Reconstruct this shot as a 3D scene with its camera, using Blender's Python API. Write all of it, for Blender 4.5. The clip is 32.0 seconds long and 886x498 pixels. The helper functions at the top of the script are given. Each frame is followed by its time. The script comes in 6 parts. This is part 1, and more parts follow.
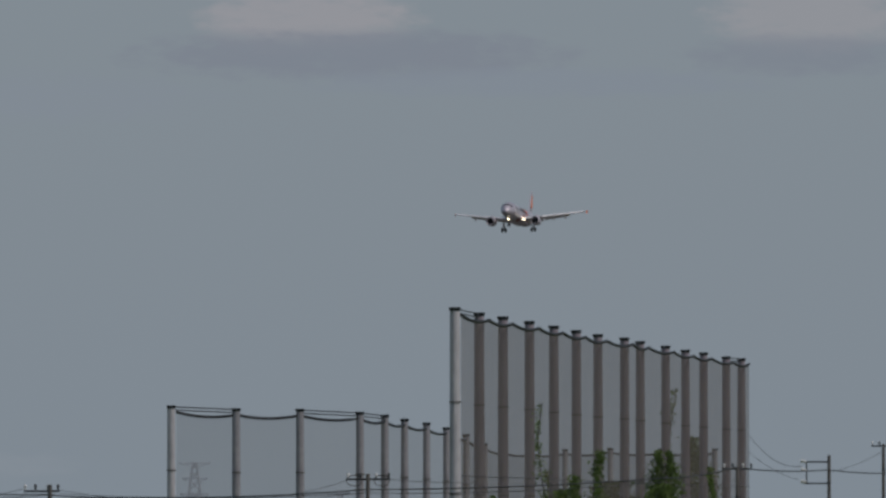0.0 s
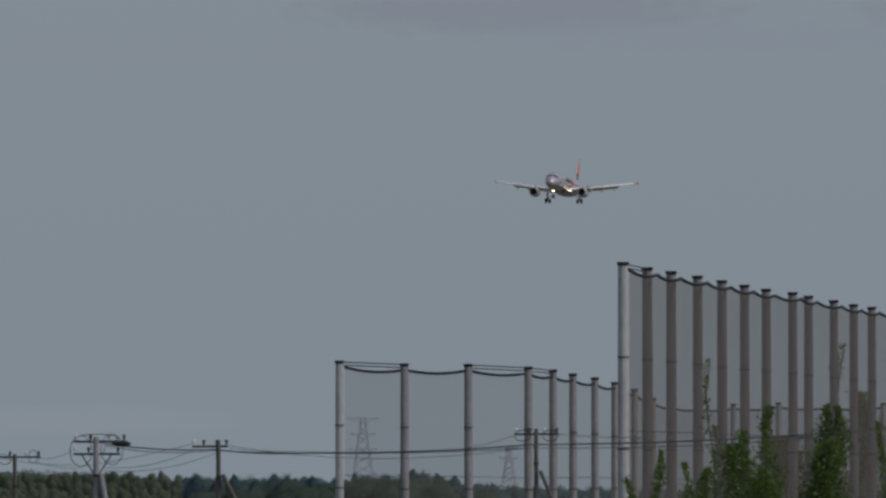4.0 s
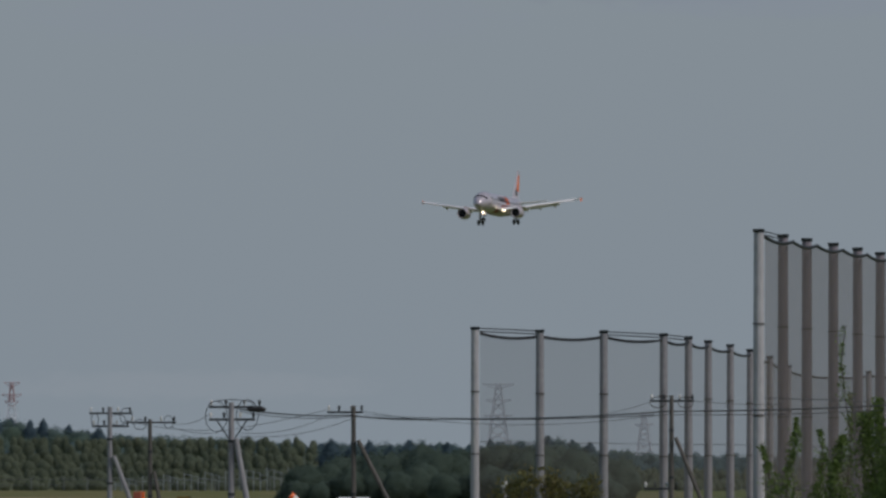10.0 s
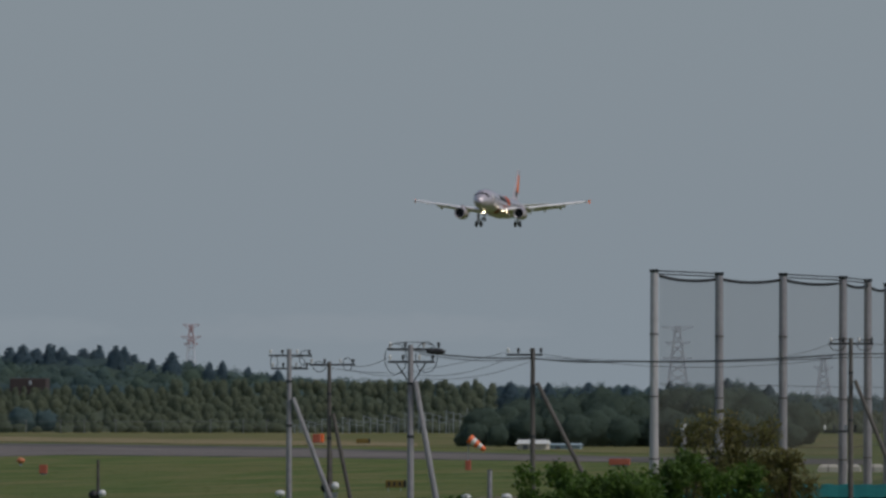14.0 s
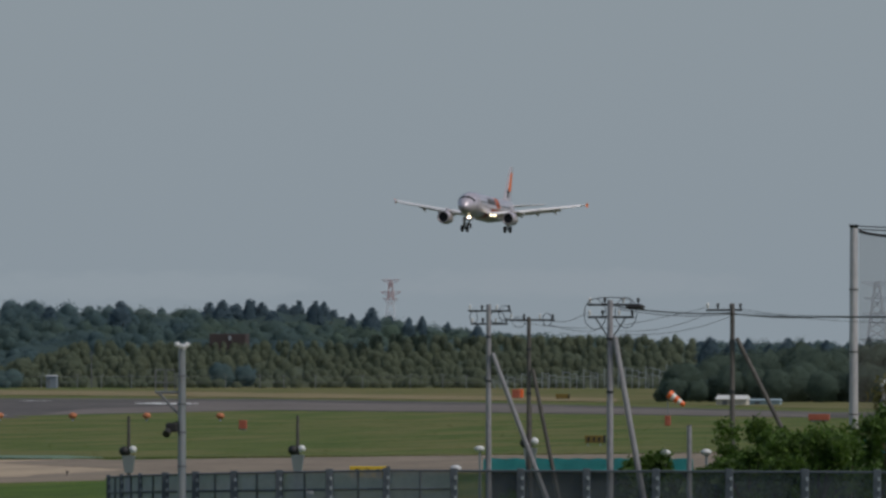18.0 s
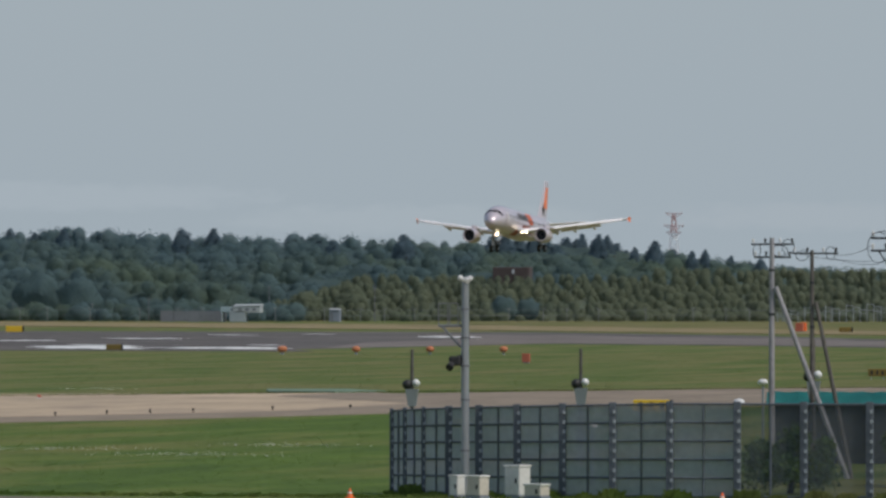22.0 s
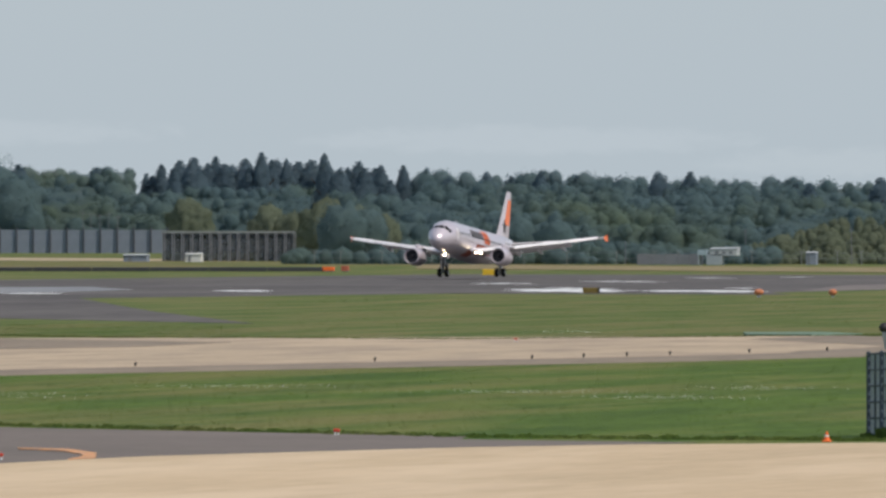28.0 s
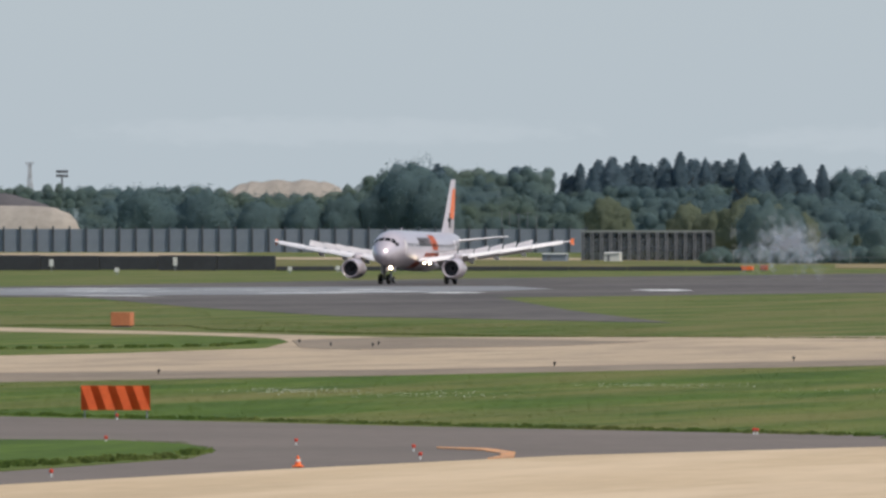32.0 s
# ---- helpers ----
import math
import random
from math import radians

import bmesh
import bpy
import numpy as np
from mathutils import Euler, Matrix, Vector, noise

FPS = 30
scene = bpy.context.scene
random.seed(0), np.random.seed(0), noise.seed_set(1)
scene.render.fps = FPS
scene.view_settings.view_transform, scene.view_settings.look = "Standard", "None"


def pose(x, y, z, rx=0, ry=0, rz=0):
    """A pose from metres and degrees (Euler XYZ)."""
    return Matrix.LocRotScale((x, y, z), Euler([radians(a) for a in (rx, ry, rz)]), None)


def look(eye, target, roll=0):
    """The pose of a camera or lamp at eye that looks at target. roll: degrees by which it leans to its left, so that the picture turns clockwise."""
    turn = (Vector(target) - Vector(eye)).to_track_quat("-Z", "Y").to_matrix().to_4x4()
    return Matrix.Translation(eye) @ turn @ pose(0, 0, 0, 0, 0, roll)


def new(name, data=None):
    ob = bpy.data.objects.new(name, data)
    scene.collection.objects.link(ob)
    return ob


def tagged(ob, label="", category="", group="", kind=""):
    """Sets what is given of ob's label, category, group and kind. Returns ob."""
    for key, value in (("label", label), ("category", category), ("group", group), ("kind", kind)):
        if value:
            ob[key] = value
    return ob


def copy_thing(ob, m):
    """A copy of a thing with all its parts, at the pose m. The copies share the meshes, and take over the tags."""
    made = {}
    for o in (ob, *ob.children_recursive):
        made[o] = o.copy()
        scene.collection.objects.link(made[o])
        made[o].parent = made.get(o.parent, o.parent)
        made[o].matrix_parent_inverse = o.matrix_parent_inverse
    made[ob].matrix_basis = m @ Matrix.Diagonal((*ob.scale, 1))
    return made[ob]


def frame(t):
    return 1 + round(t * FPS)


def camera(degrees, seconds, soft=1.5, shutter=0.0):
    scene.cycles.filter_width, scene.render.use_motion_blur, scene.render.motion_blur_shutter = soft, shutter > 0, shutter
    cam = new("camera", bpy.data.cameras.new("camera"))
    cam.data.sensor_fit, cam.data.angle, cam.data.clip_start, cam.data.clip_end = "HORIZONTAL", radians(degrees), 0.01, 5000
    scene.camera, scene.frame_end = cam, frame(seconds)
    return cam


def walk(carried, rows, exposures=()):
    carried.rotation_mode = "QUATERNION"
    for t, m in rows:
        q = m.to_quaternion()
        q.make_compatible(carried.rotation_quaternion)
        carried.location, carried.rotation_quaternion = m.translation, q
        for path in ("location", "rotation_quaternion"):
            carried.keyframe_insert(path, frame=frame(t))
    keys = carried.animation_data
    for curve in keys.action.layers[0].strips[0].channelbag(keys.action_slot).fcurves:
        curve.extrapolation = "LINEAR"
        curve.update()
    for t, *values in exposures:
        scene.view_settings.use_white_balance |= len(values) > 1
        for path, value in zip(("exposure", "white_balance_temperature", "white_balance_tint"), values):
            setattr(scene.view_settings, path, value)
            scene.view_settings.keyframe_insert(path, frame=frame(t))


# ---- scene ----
# The runway lies along y; the camera stands east of it at x = 0, 8 m above the airfield, and only turns.
EYE = Vector((0.0, 0.0, 8.0))


def aim(bearing, rise, roll):
    """Camera pose: degrees west of the runway's axis, degrees above the level, roll."""
    return pose(EYE.x, EYE.y, EYE.z, 90 + rise, 0, bearing) @ pose(0, 0, 0, 0, 0, roll)


cam = camera(3.2543, 32.0, soft=2.8)
walk(cam, [
    (0, aim(5.8600, 0.9902, -0.083)),
    (0.5, aim(5.9278, 0.9816, -0.136)),
    (1, aim(6.0604, 0.9627, -0.163)),
    (1.5, aim(6.1320, 0.9146, -0.202)),
    (2, aim(6.1709, 0.8913, -0.201)),
    (2.5, aim(6.3350, 0.8810, -0.188)),
    (4.5, aim(6.5274, 0.8011, -0.136)),
    (5, aim(6.6184, 0.7780, -0.114)),
    (5.5, aim(6.6562, 0.7695, -0.111)),
    (6, aim(6.6787, 0.7673, -0.126)),
    (6.5, aim(6.8493, 0.7564, -0.081)),
    (7, aim(7.0224, 0.7512, -0.067)),
    (7.5, aim(6.9943, 0.7429, -0.026)),
    (8, aim(7.0073, 0.7392, -0.028)),
    (8.5, aim(7.0172, 0.7285, -0.015)),
    (9, aim(7.0053, 0.7126, -0.019)),
    (9.5, aim(6.9743, 0.7068, -0.033)),
    (10, aim(6.9767, 0.7024, 0.012)),
    (10.5, aim(7.0527, 0.6840, -0.060)),
    (11, aim(7.0940, 0.6065, -0.040)),
    (11.5, aim(7.2056, 0.5398, 0.058)),
    (12, aim(7.2173, 0.5262, 0.072)),
    (12.5, aim(7.2818, 0.5091, 0.101)),
    (13, aim(7.4241, 0.5065, 0.042)),
    (13.5, aim(7.5649, 0.5007, -0.029)),
    (14, aim(7.6355, 0.4905, 0.064)),
    (14.5, aim(7.6872, 0.4774, 0.029)),
    (16.5, aim(7.9678, 0.3903, 0.060)),
    (17, aim(8.0815, 0.3749, 0.054)),
    (17.5, aim(8.2357, 0.3491, 0.055)),
    (18, aim(8.3684, 0.3256, 0.069)),
    (18.5, aim(8.5452, 0.2926, 0.134)),
    (19, aim(8.6092, 0.2370, 0.120)),
    (19.5, aim(8.6858, 0.1992, 0.136)),
    (20, aim(8.7715, 0.1873, 0.151)),
    (20.5, aim(8.9480, 0.1315, 0.079)),
    (21, aim(9.0607, 0.1020, 0.101)),
    (21.5, aim(9.3174, 0.0958, 0.055)),
    (22, aim(9.4085, 0.0799, 0.058)),
    (22.5, aim(9.5918, 0.0437, 0.035)),
    (23, aim(9.6817, -0.0176, 0.079)),
    (23.5, aim(9.8360, -0.0388, 0.038)),
    (24, aim(9.9173, -0.0690, 0.094)),
    (24.5, aim(9.9595, -0.1065, 0.056)),
    (26.5, aim(10.4100, -0.1241, 0.069)),
    (27, aim(10.6587, -0.1260, 0.025)),
    (27.5, aim(10.8954, -0.1289, 0.051)),
    (28, aim(11.1593, -0.1303, 0.022)),
    (28.5, aim(11.3410, -0.1321, 0.045)),
    (29, aim(11.5681, -0.1331, 0.010)),
    (29.5, aim(11.7762, -0.1366, -0.050)),
    (30, aim(11.9050, -0.1354, -0.020)),
    (30.5, aim(12.0332, -0.1348, -0.014)),
    (31, aim(12.2467, -0.1331, -0.055)),
    (31.5, aim(12.4634, -0.1339, -0.021)),
    (32, aim(12.6981, -0.1335, 0.018)),
], exposures=[(0.0, -0.98, 6260, 12), (6.0, -0.95, 6260, 12), (13.0, -0.91, 6260, 11), (17.0, -0.82, 6300, 10), (19.0, -0.64, 6330, 10), (21.0, -0.39, 6380, 10), (23.0, -0.16, 6440, 10), (27.0, 0.08, 6560, 10.6), (32.0, 0.11, 6580, 11)])

# ---- light ----
SUN_EL, SUN_AZ = 49.0, 114.0     # degrees; azimuth clockwise from +y


def make_world():
    world = bpy.data.worlds.new("sky")
    scene.world = world
    world.use_nodes = True
    nt = world.node_tree
    n, l = nt.nodes, nt.links
    n.clear()
    out = n.new("ShaderNodeOutputWorld")
    bg = n.new("ShaderNodeBackground")
    sky = n.new("ShaderNodeTexSky")
    sky.sky_type = "NISHITA"
    sky.sun_disc = False
    sky.sun_elevation = radians(SUN_EL)
    sky.sun_rotation = radians(SUN_AZ)
    sky.air_density, sky.dust_density, sky.ozone_density = 1.0, 1.6, 2.0
    tc = n.new("ShaderNodeTexCoord")
    sep = n.new("ShaderNodeSeparateXYZ")
    l.new(tc.outputs["Generated"], sep.inputs[0])

    def calc(op, a, b=None, c=None):
        nd = n.new("ShaderNodeMath")
        nd.operation = op
        for k, v in enumerate((a, b, c)):
            if v is None:
                continue
            if isinstance(v, (int, float)):
                nd.inputs[k].default_value = v
            else:
                l.new(v, nd.inputs[k])
        return nd.outputs[0]

    # haze that thins with height
    low = calc("SUBTRACT", 1.0, calc("MULTIPLY", calc("ABSOLUTE", sep.outputs["Z"]), 3.0))
    low = calc("MULTIPLY", calc("MAXIMUM", low, 0.25), 0.8)
    haze = n.new("ShaderNodeMixRGB")
    haze.inputs["Color2"].default_value = (4.9, 5.75, 6.45, 1)
    l.new(low, haze.inputs["Fac"])
    l.new(sky.outputs["Color"], haze.inputs["Color1"])
    shade = haze.outputs["Color"]
    # cloud edges are broken up by stretched noise
    mp = n.new("ShaderNodeMapping")
    mp.inputs["Scale"].default_value = (520, 520, 1500)
    ns = n.new("ShaderNodeTexNoise")
    ns.inputs["Scale"].default_value = 1.0
    ns.inputs["Detail"].default_value = 6
    ns.inputs["Roughness"].default_value = 0.55
    l.new(tc.outputs["Generated"], mp.inputs["Vector"])
    l.new(mp.outputs["Vector"], ns.inputs["Vector"])
    side = calc("DIVIDE", sep.outputs["X"], calc("MAXIMUM", sep.outputs["Y"], 0.01))
    front = calc("GREATER_THAN", sep.outputs["Y"], 0.05)

    def cloud(bearing, rise, half_w, half_h, colour, amount):
        """A cloud bank: its middle and half sizes in degrees."""
        nonlocal shade
        u = calc("DIVIDE", calc("ADD", side, math.tan(radians(bearing))), radians(half_w))
        v = calc("DIVIDE", calc("SUBTRACT", sep.outputs["Z"], radians(rise)), radians(half_h))
        e = calc("ADD", calc("POWER", calc("ABSOLUTE", u), 2.6), calc("POWER", calc("ABSOLUTE", v), 2.0))
        e = calc("ADD", e, calc("MULTIPLY", calc("SUBTRACT", ns.outputs["Fac"], 0.5), 2.6))
        mr = n.new("ShaderNodeMapRange")
        mr.interpolation_type = "SMOOTHSTEP"
        mr.inputs["From Min"].default_value, mr.inputs["From Max"].default_value = 1.7, 0.1
        l.new(e, mr.inputs["Value"])
        f = calc("MULTIPLY", calc("MULTIPLY", mr.outputs["Result"], front), amount)
        mx = n.new("ShaderNodeMixRGB")
        mx.inputs["Color2"].default_value = (*colour, 1)
        l.new(f, mx.inputs["Fac"])
        l.new(shade, mx.inputs["Color1"])
        shade = mx.outputs["Color"]

    cloud(6.356, 1.845, 0.38, 0.12, (6.1, 6.0, 6.2), 0.8)
    cloud(6.19, 1.705, 0.76, 0.085, (4.0, 4.45, 5.1), 0.85)
    cloud(4.50, 1.84, 0.36, 0.12, (5.9, 5.9, 6.1), 0.75)
    cloud(4.531, 1.70, 0.40, 0.07, (4.0, 4.45, 5.1), 0.7)
    cloud(7.625, 1.55, 0.9, 0.09, (4.4, 5.0, 5.6), 0.6)
    cloud(5.486, 1.60, 0.8, 0.05, (4.3, 4.9, 5.6), 0.6)
    cloud(9.493, 0.19, 0.7, 0.05, (5.5, 6.1, 6.5), 0.22)
    cloud(10.842, 0.27, 0.8, 0.05, (5.6, 6.2, 6.7), 0.22)
    cloud(13.126, 0.3, 0.9, 0.05, (5.6, 6.2, 6.7), 0.22)
    cloud(7.936, 0.2, 0.7, 0.05, (5.5, 5.9, 6.3), 0.2)
    l.new(shade, bg.inputs["Color"])
    bg.inputs["Strength"].default_value = 0.1
    l.new(bg.outputs["Background"], out.inputs["Surface"])


make_world()
sun_data = bpy.data.lights.new("sun", "SUN")
sun_data.energy, sun_data.angle, sun_data.color = 2.85, radians(0.6), (1.0, 0.93, 0.82)
sun_ob = new("sun", sun_data)
az, el = radians(SUN_AZ), radians(SUN_EL)
sun_ob.matrix_basis = look((0, 0, 100), Vector((0, 0, 100)) - Vector((math.sin(az) * math.cos(el), math.cos(az) * math.cos(el), math.sin(el))))


# ---- materials ----
def material(name, base, rough=0.7, metal=0.0, second=None, scale=1.0, stretch=(1, 1, 1), fine=8.0, bump=0.0, blend=1.0,
             emit=None, clear=0.0, spread=0.0, trans=0.0, coat=0.0, third=None, third_scale=0.01, third_share=0.5, dry=None):
    """A principled surface with two scales of noise between base and second; clear: the share that lets the view pass."""
    m = bpy.data.materials.new(name)
    m.use_nodes = True
    n, l = m.node_tree.nodes, m.node_tree.links
    b = n["Principled BSDF"]
    out = n["Material Output"]
    b.inputs["Roughness"].default_value = rough
    b.inputs["Metallic"].default_value = metal
    b.inputs["Coat Weight"].default_value = coat
    b.inputs["Coat Roughness"].default_value = 0.14
    if rough >= 0.9:
        b.inputs["Specular IOR Level"].default_value = 0.12
    second = second or tuple(c * 0.72 for c in base)
    tc = n.new("ShaderNodeTexCoord")
    geo = n.new("ShaderNodeNewGeometry")
    mp = n.new("ShaderNodeMapping")
    mp.inputs["Scale"].default_value = stretch
    l.new(tc.outputs["Object"], mp.inputs["Vector"])
    n1 = n.new("ShaderNodeTexNoise")
    n1.inputs["Scale"].default_value = scale
    n1.inputs["Detail"].default_value = 4
    n2 = n.new("ShaderNodeTexNoise")
    n2.inputs["Scale"].default_value = scale * fine
    n2.inputs["Detail"].default_value = 3
    l.new(mp.outputs["Vector"], n1.inputs["Vector"])
    l.new(mp.outputs["Vector"], n2.inputs["Vector"])
    add = n.new("ShaderNodeMath")
    add.operation = "MULTIPLY_ADD"
    add.inputs[1].default_value = 0.55
    half = n.new("ShaderNodeMath")
    half.operation = "MULTIPLY"
    half.inputs[1].default_value = 0.45
    l.new(n2.outputs["Fac"], half.inputs[0])
    l.new(n1.outputs["Fac"], add.inputs[0])
    l.new(half.outputs[0], add.inputs[2])
    ramp = n.new("ShaderNodeValToRGB")
    ramp.color_ramp.elements[0].position, ramp.color_ramp.elements[1].position = 0.36, 0.64
    ramp.color_ramp.elements[0].color = (*second, 1)
    ramp.color_ramp.elements[1].color = (*base, 1)
    l.new(add.outputs[0], ramp.inputs["Fac"])
    colour = ramp.outputs["Color"]
    if third:
        n3 = n.new("ShaderNodeTexNoise")
        n3.inputs["Scale"].default_value = third_scale
        n3.inputs["Detail"].default_value = 5
        n3.inputs["Roughness"].default_value = 0.62
        l.new(mp.outputs["Vector"], n3.inputs["Vector"])
        r3 = n.new("ShaderNodeMapRange")
        r3.inputs["From Min"].default_value, r3.inputs["From Max"].default_value = 0.46, 0.66
        r3.inputs["To Max"].default_value = third_share
        l.new(n3.outputs["Fac"], r3.inputs["Value"])
        m3 = n.new("ShaderNodeMixRGB")
        m3.inputs["Color2"].default_value = (*third, 1)
        l.new(r3.outputs["Result"], m3.inputs["Fac"])
        l.new(colour, m3.inputs["Color1"])
        colour = m3.outputs["Color"]
    if dry:
        # dry: a colour of drier growth beyond the taxiway, from y0 to y1
        y0, y1, tint, share = dry
        sep = n.new("ShaderNodeSeparateXYZ")
        l.new(geo.outputs["Position"], sep.inputs["Vector"])
        far = n.new("ShaderNodeMapRange")
        far.inputs["From Min"].default_value, far.inputs["From Max"].default_value = y0, y1
        far.inputs["To Max"].default_value = share
        l.new(sep.outputs["Y"], far.inputs["Value"])
        patchy = n.new("ShaderNodeMath")
        patchy.operation = "MULTIPLY"
        lift = n.new("ShaderNodeMapRange")
        lift.inputs["From Min"].default_value, lift.inputs["From Max"].default_value = 0.38, 0.6
        lift.inputs["To Min"].default_value = 0.25
        l.new(n1.outputs["Fac"], lift.inputs["Value"])
        l.new(far.outputs["Result"], patchy.inputs[0])
        l.new(lift.outputs["Result"], patchy.inputs[1])
        md = n.new("ShaderNodeMixRGB")
        md.inputs["Color2"].default_value = (*tint, 1)
        l.new(patchy.outputs[0], md.inputs["Fac"])
        l.new(colour, md.inputs["Color1"])
        colour = md.outputs["Color"]
    if spread:
        hsv = n.new("ShaderNodeHueSaturation")
        mr = n.new("ShaderNodeMapRange")
        mr.inputs["To Min"].default_value, mr.inputs["To Max"].default_value = 1 - spread, 1 + spread
        info = n.new("ShaderNodeObjectInfo")
        sm = n.new("ShaderNodeMath")
        sm.operation = "ADD"
        fr = n.new("ShaderNodeMath")
        fr.operation = "FRACT"
        l.new(geo.outputs["Random Per Island"], sm.inputs[0])
        l.new(info.outputs["Random"], sm.inputs[1])
        l.new(sm.outputs[0], fr.inputs[0])
        l.new(fr.outputs[0], mr.inputs["Value"])
        l.new(mr.outputs["Result"], hsv.inputs["Value"])
        l.new(colour, hsv.inputs["Color"])
        colour = hsv.outputs["Color"]
    l.new(colour, b.inputs["Base Color"])
    if bump:
        bp = n.new("ShaderNodeBump")
        bp.inputs["Strength"].default_value = 0.5
        bp.inputs["Distance"].default_value = bump
        l.new(n2.outputs["Fac"], bp.inputs["Height"])
        l.new(bp.outputs["Normal"], b.inputs["Normal"])
    if emit:
        b.inputs["Emission Color"].default_value = (*emit[:3], 1)
        b.inputs["Emission Strength"].default_value = emit[3]
    shader = b.outputs["BSDF"]
    if trans:
        tr = n.new("ShaderNodeBsdfTranslucent")
        l.new(colour, tr.inputs["Color"])
        ms = n.new("ShaderNodeMixShader")
        ms.inputs["Fac"].default_value = trans
        l.new(shader, ms.inputs[1])
        l.new(tr.outputs["BSDF"], ms.inputs[2])
        shader = ms.outputs["Shader"]
    if clear:
        tp = n.new("ShaderNodeBsdfTransparent")
        ms = n.new("ShaderNodeMixShader")
        ms.inputs["Fac"].default_value = clear
        l.new(shader, ms.inputs[1])
        l.new(tp.outputs["BSDF"], ms.inputs[2])
        shader = ms.outputs["Shader"]
    l.new(shader, out.inputs["Surface"])
    return m


M = {}
M["grass"] = material("grass_field", (0.108, 0.168, 0.030), 0.95, second=(0.054, 0.096, 0.022), scale=0.22, stretch=(1.0, 0.1, 1), fine=7, third=(0.200, 0.172, 0.070), third_scale=0.11, third_share=0.7, dry=(900, 1010, (0.165, 0.150, 0.070), 0.5))
M["grass_far"] = material("grass_dry", (0.165, 0.155, 0.06), 0.9, second=(0.105, 0.125, 0.04), scale=0.03, stretch=(2, 0.6, 1), fine=10, third=(0.22, 0.17, 0.09), third_scale=0.03, third_share=0.7)
M["blade"] = material("grass_blade", (0.180, 0.244, 0.056), 0.95, second=(0.104, 0.160, 0.036), scale=0.22, stretch=(1.0, 0.1, 1), fine=7, spread=0.3, trans=0.6, third=(0.250, 0.220, 0.100), third_scale=0.11, third_share=0.6, dry=(900, 1010, (0.165, 0.150, 0.070), 0.5))
M["clover"] = material("white_petals", (0.62, 0.64, 0.52), 0.9, trans=0.3)
M["asphalt"] = material("asphalt", (0.205, 0.176, 0.157), 0.9, second=(0.155, 0.134, 0.12), scale=0.05, fine=20, bump=0.01)
M["runway"] = material("runway_asphalt", (0.150, 0.138, 0.132), 0.92, second=(0.082, 0.077, 0.077), scale=0.02, stretch=(3, 0.5, 1), fine=8, bump=0.0)
M["runway_pale"] = material("worn_runway_asphalt", (0.215, 0.190, 0.178), 0.92, second=(0.140, 0.124, 0.117), scale=0.03, stretch=(3, 0.5, 1), fine=8)
M["track"] = material("pale_dirt", (0.46, 0.37, 0.26), 0.95, second=(0.34, 0.27, 0.18), scale=0.06, stretch=(2, 0.6, 1))
# Paler, glossier asphalt that stands in for the sky mirrored in hot air.
M["runway_mirage"] = material("mirage_sheen_asphalt", (0.24, 0.225, 0.215), 0.42, second=(0.15, 0.14, 0.135), scale=0.06, stretch=(2, 0.3, 1), fine=6)
M["concrete"] = material("apron_concrete", (0.59, 0.445, 0.28), 0.85, second=(0.48, 0.36, 0.22), scale=0.03, stretch=(4, 0.6, 1), fine=12, bump=0.01, third=(0.68, 0.53, 0.36), third_scale=0.04, third_share=0.7)
M["taxi"] = material("taxiway_concrete", (0.52, 0.405, 0.275), 0.85, second=(0.39, 0.30, 0.205), scale=0.05, stretch=(3, 0.6, 1), fine=12, third=(0.27, 0.21, 0.155), third_scale=0.06, third_share=0.8)
M["shoulder"] = material("stained_shoulder", (0.30, 0.245, 0.19), 0.9, second=(0.20, 0.165, 0.13), scale=0.09, stretch=(3, 0.5, 1), fine=7)
M["paint_glint"] = material("paint_and_glint_white", (0.90, 0.90, 0.88), 0.45, second=(0.74, 0.74, 0.72), scale=0.3)
M["paint_orange"] = material("road_paint_orange", (0.80, 0.36, 0.12), 0.6, second=(0.42, 0.25, 0.15), scale=1.6, stretch=(1, 0.1, 1))
M["far_land"] = material("dull_bounce_land", (0.115, 0.108, 0.095), 0.95, second=(0.070, 0.072, 0.060), scale=0.01)
M["bare"] = material("bare_soil", (0.30, 0.235, 0.14), 0.9, second=(0.18, 0.155, 0.075), scale=0.06, stretch=(2, 0.6, 1))
M["sand"] = material("sand_heap", (0.38, 0.345, 0.305), 0.95, second=(0.29, 0.262, 0.23), scale=0.08, fine=9, bump=0.2)
M["soil"] = material("dark_soil", (0.125, 0.118, 0.125), 0.95, second=(0.095, 0.09, 0.098), scale=0.1)
M["pole"] = material("concrete_pole", (0.37, 0.36, 0.385), 0.75, second=(0.22, 0.212, 0.23), scale=1.6, stretch=(1, 1, 0.25), bump=0.01)
M["mast_pale"] = material("pale_mast_steel", (0.56, 0.545, 0.57), 0.65, second=(0.40, 0.385, 0.41), scale=1.2, stretch=(1, 1, 0.2), bump=0.01)
M["pole_dark"] = material("weathered_pole", (0.155, 0.14, 0.13), 0.8, second=(0.07, 0.063, 0.06), scale=1.8, stretch=(1, 1, 0.2), bump=0.01)
M["pole_rust"] = material("net_mast_steel", (0.335, 0.295, 0.325), 0.75, second=(0.24, 0.21, 0.235), scale=0.4, stretch=(1, 1, 0.1), bump=0.01)
M["steel"] = material("galvanised_steel", (0.36, 0.38, 0.40), 0.5, 0.6, second=(0.27, 0.29, 0.31), scale=0.8, stretch=(1, 1, 0.2))
M["dark_steel"] = material("dark_steel", (0.05, 0.055, 0.06), 0.55, 0.3, scale=1.0)
M["wire"] = material("black_cable", (0.018, 0.018, 0.02), 0.6)
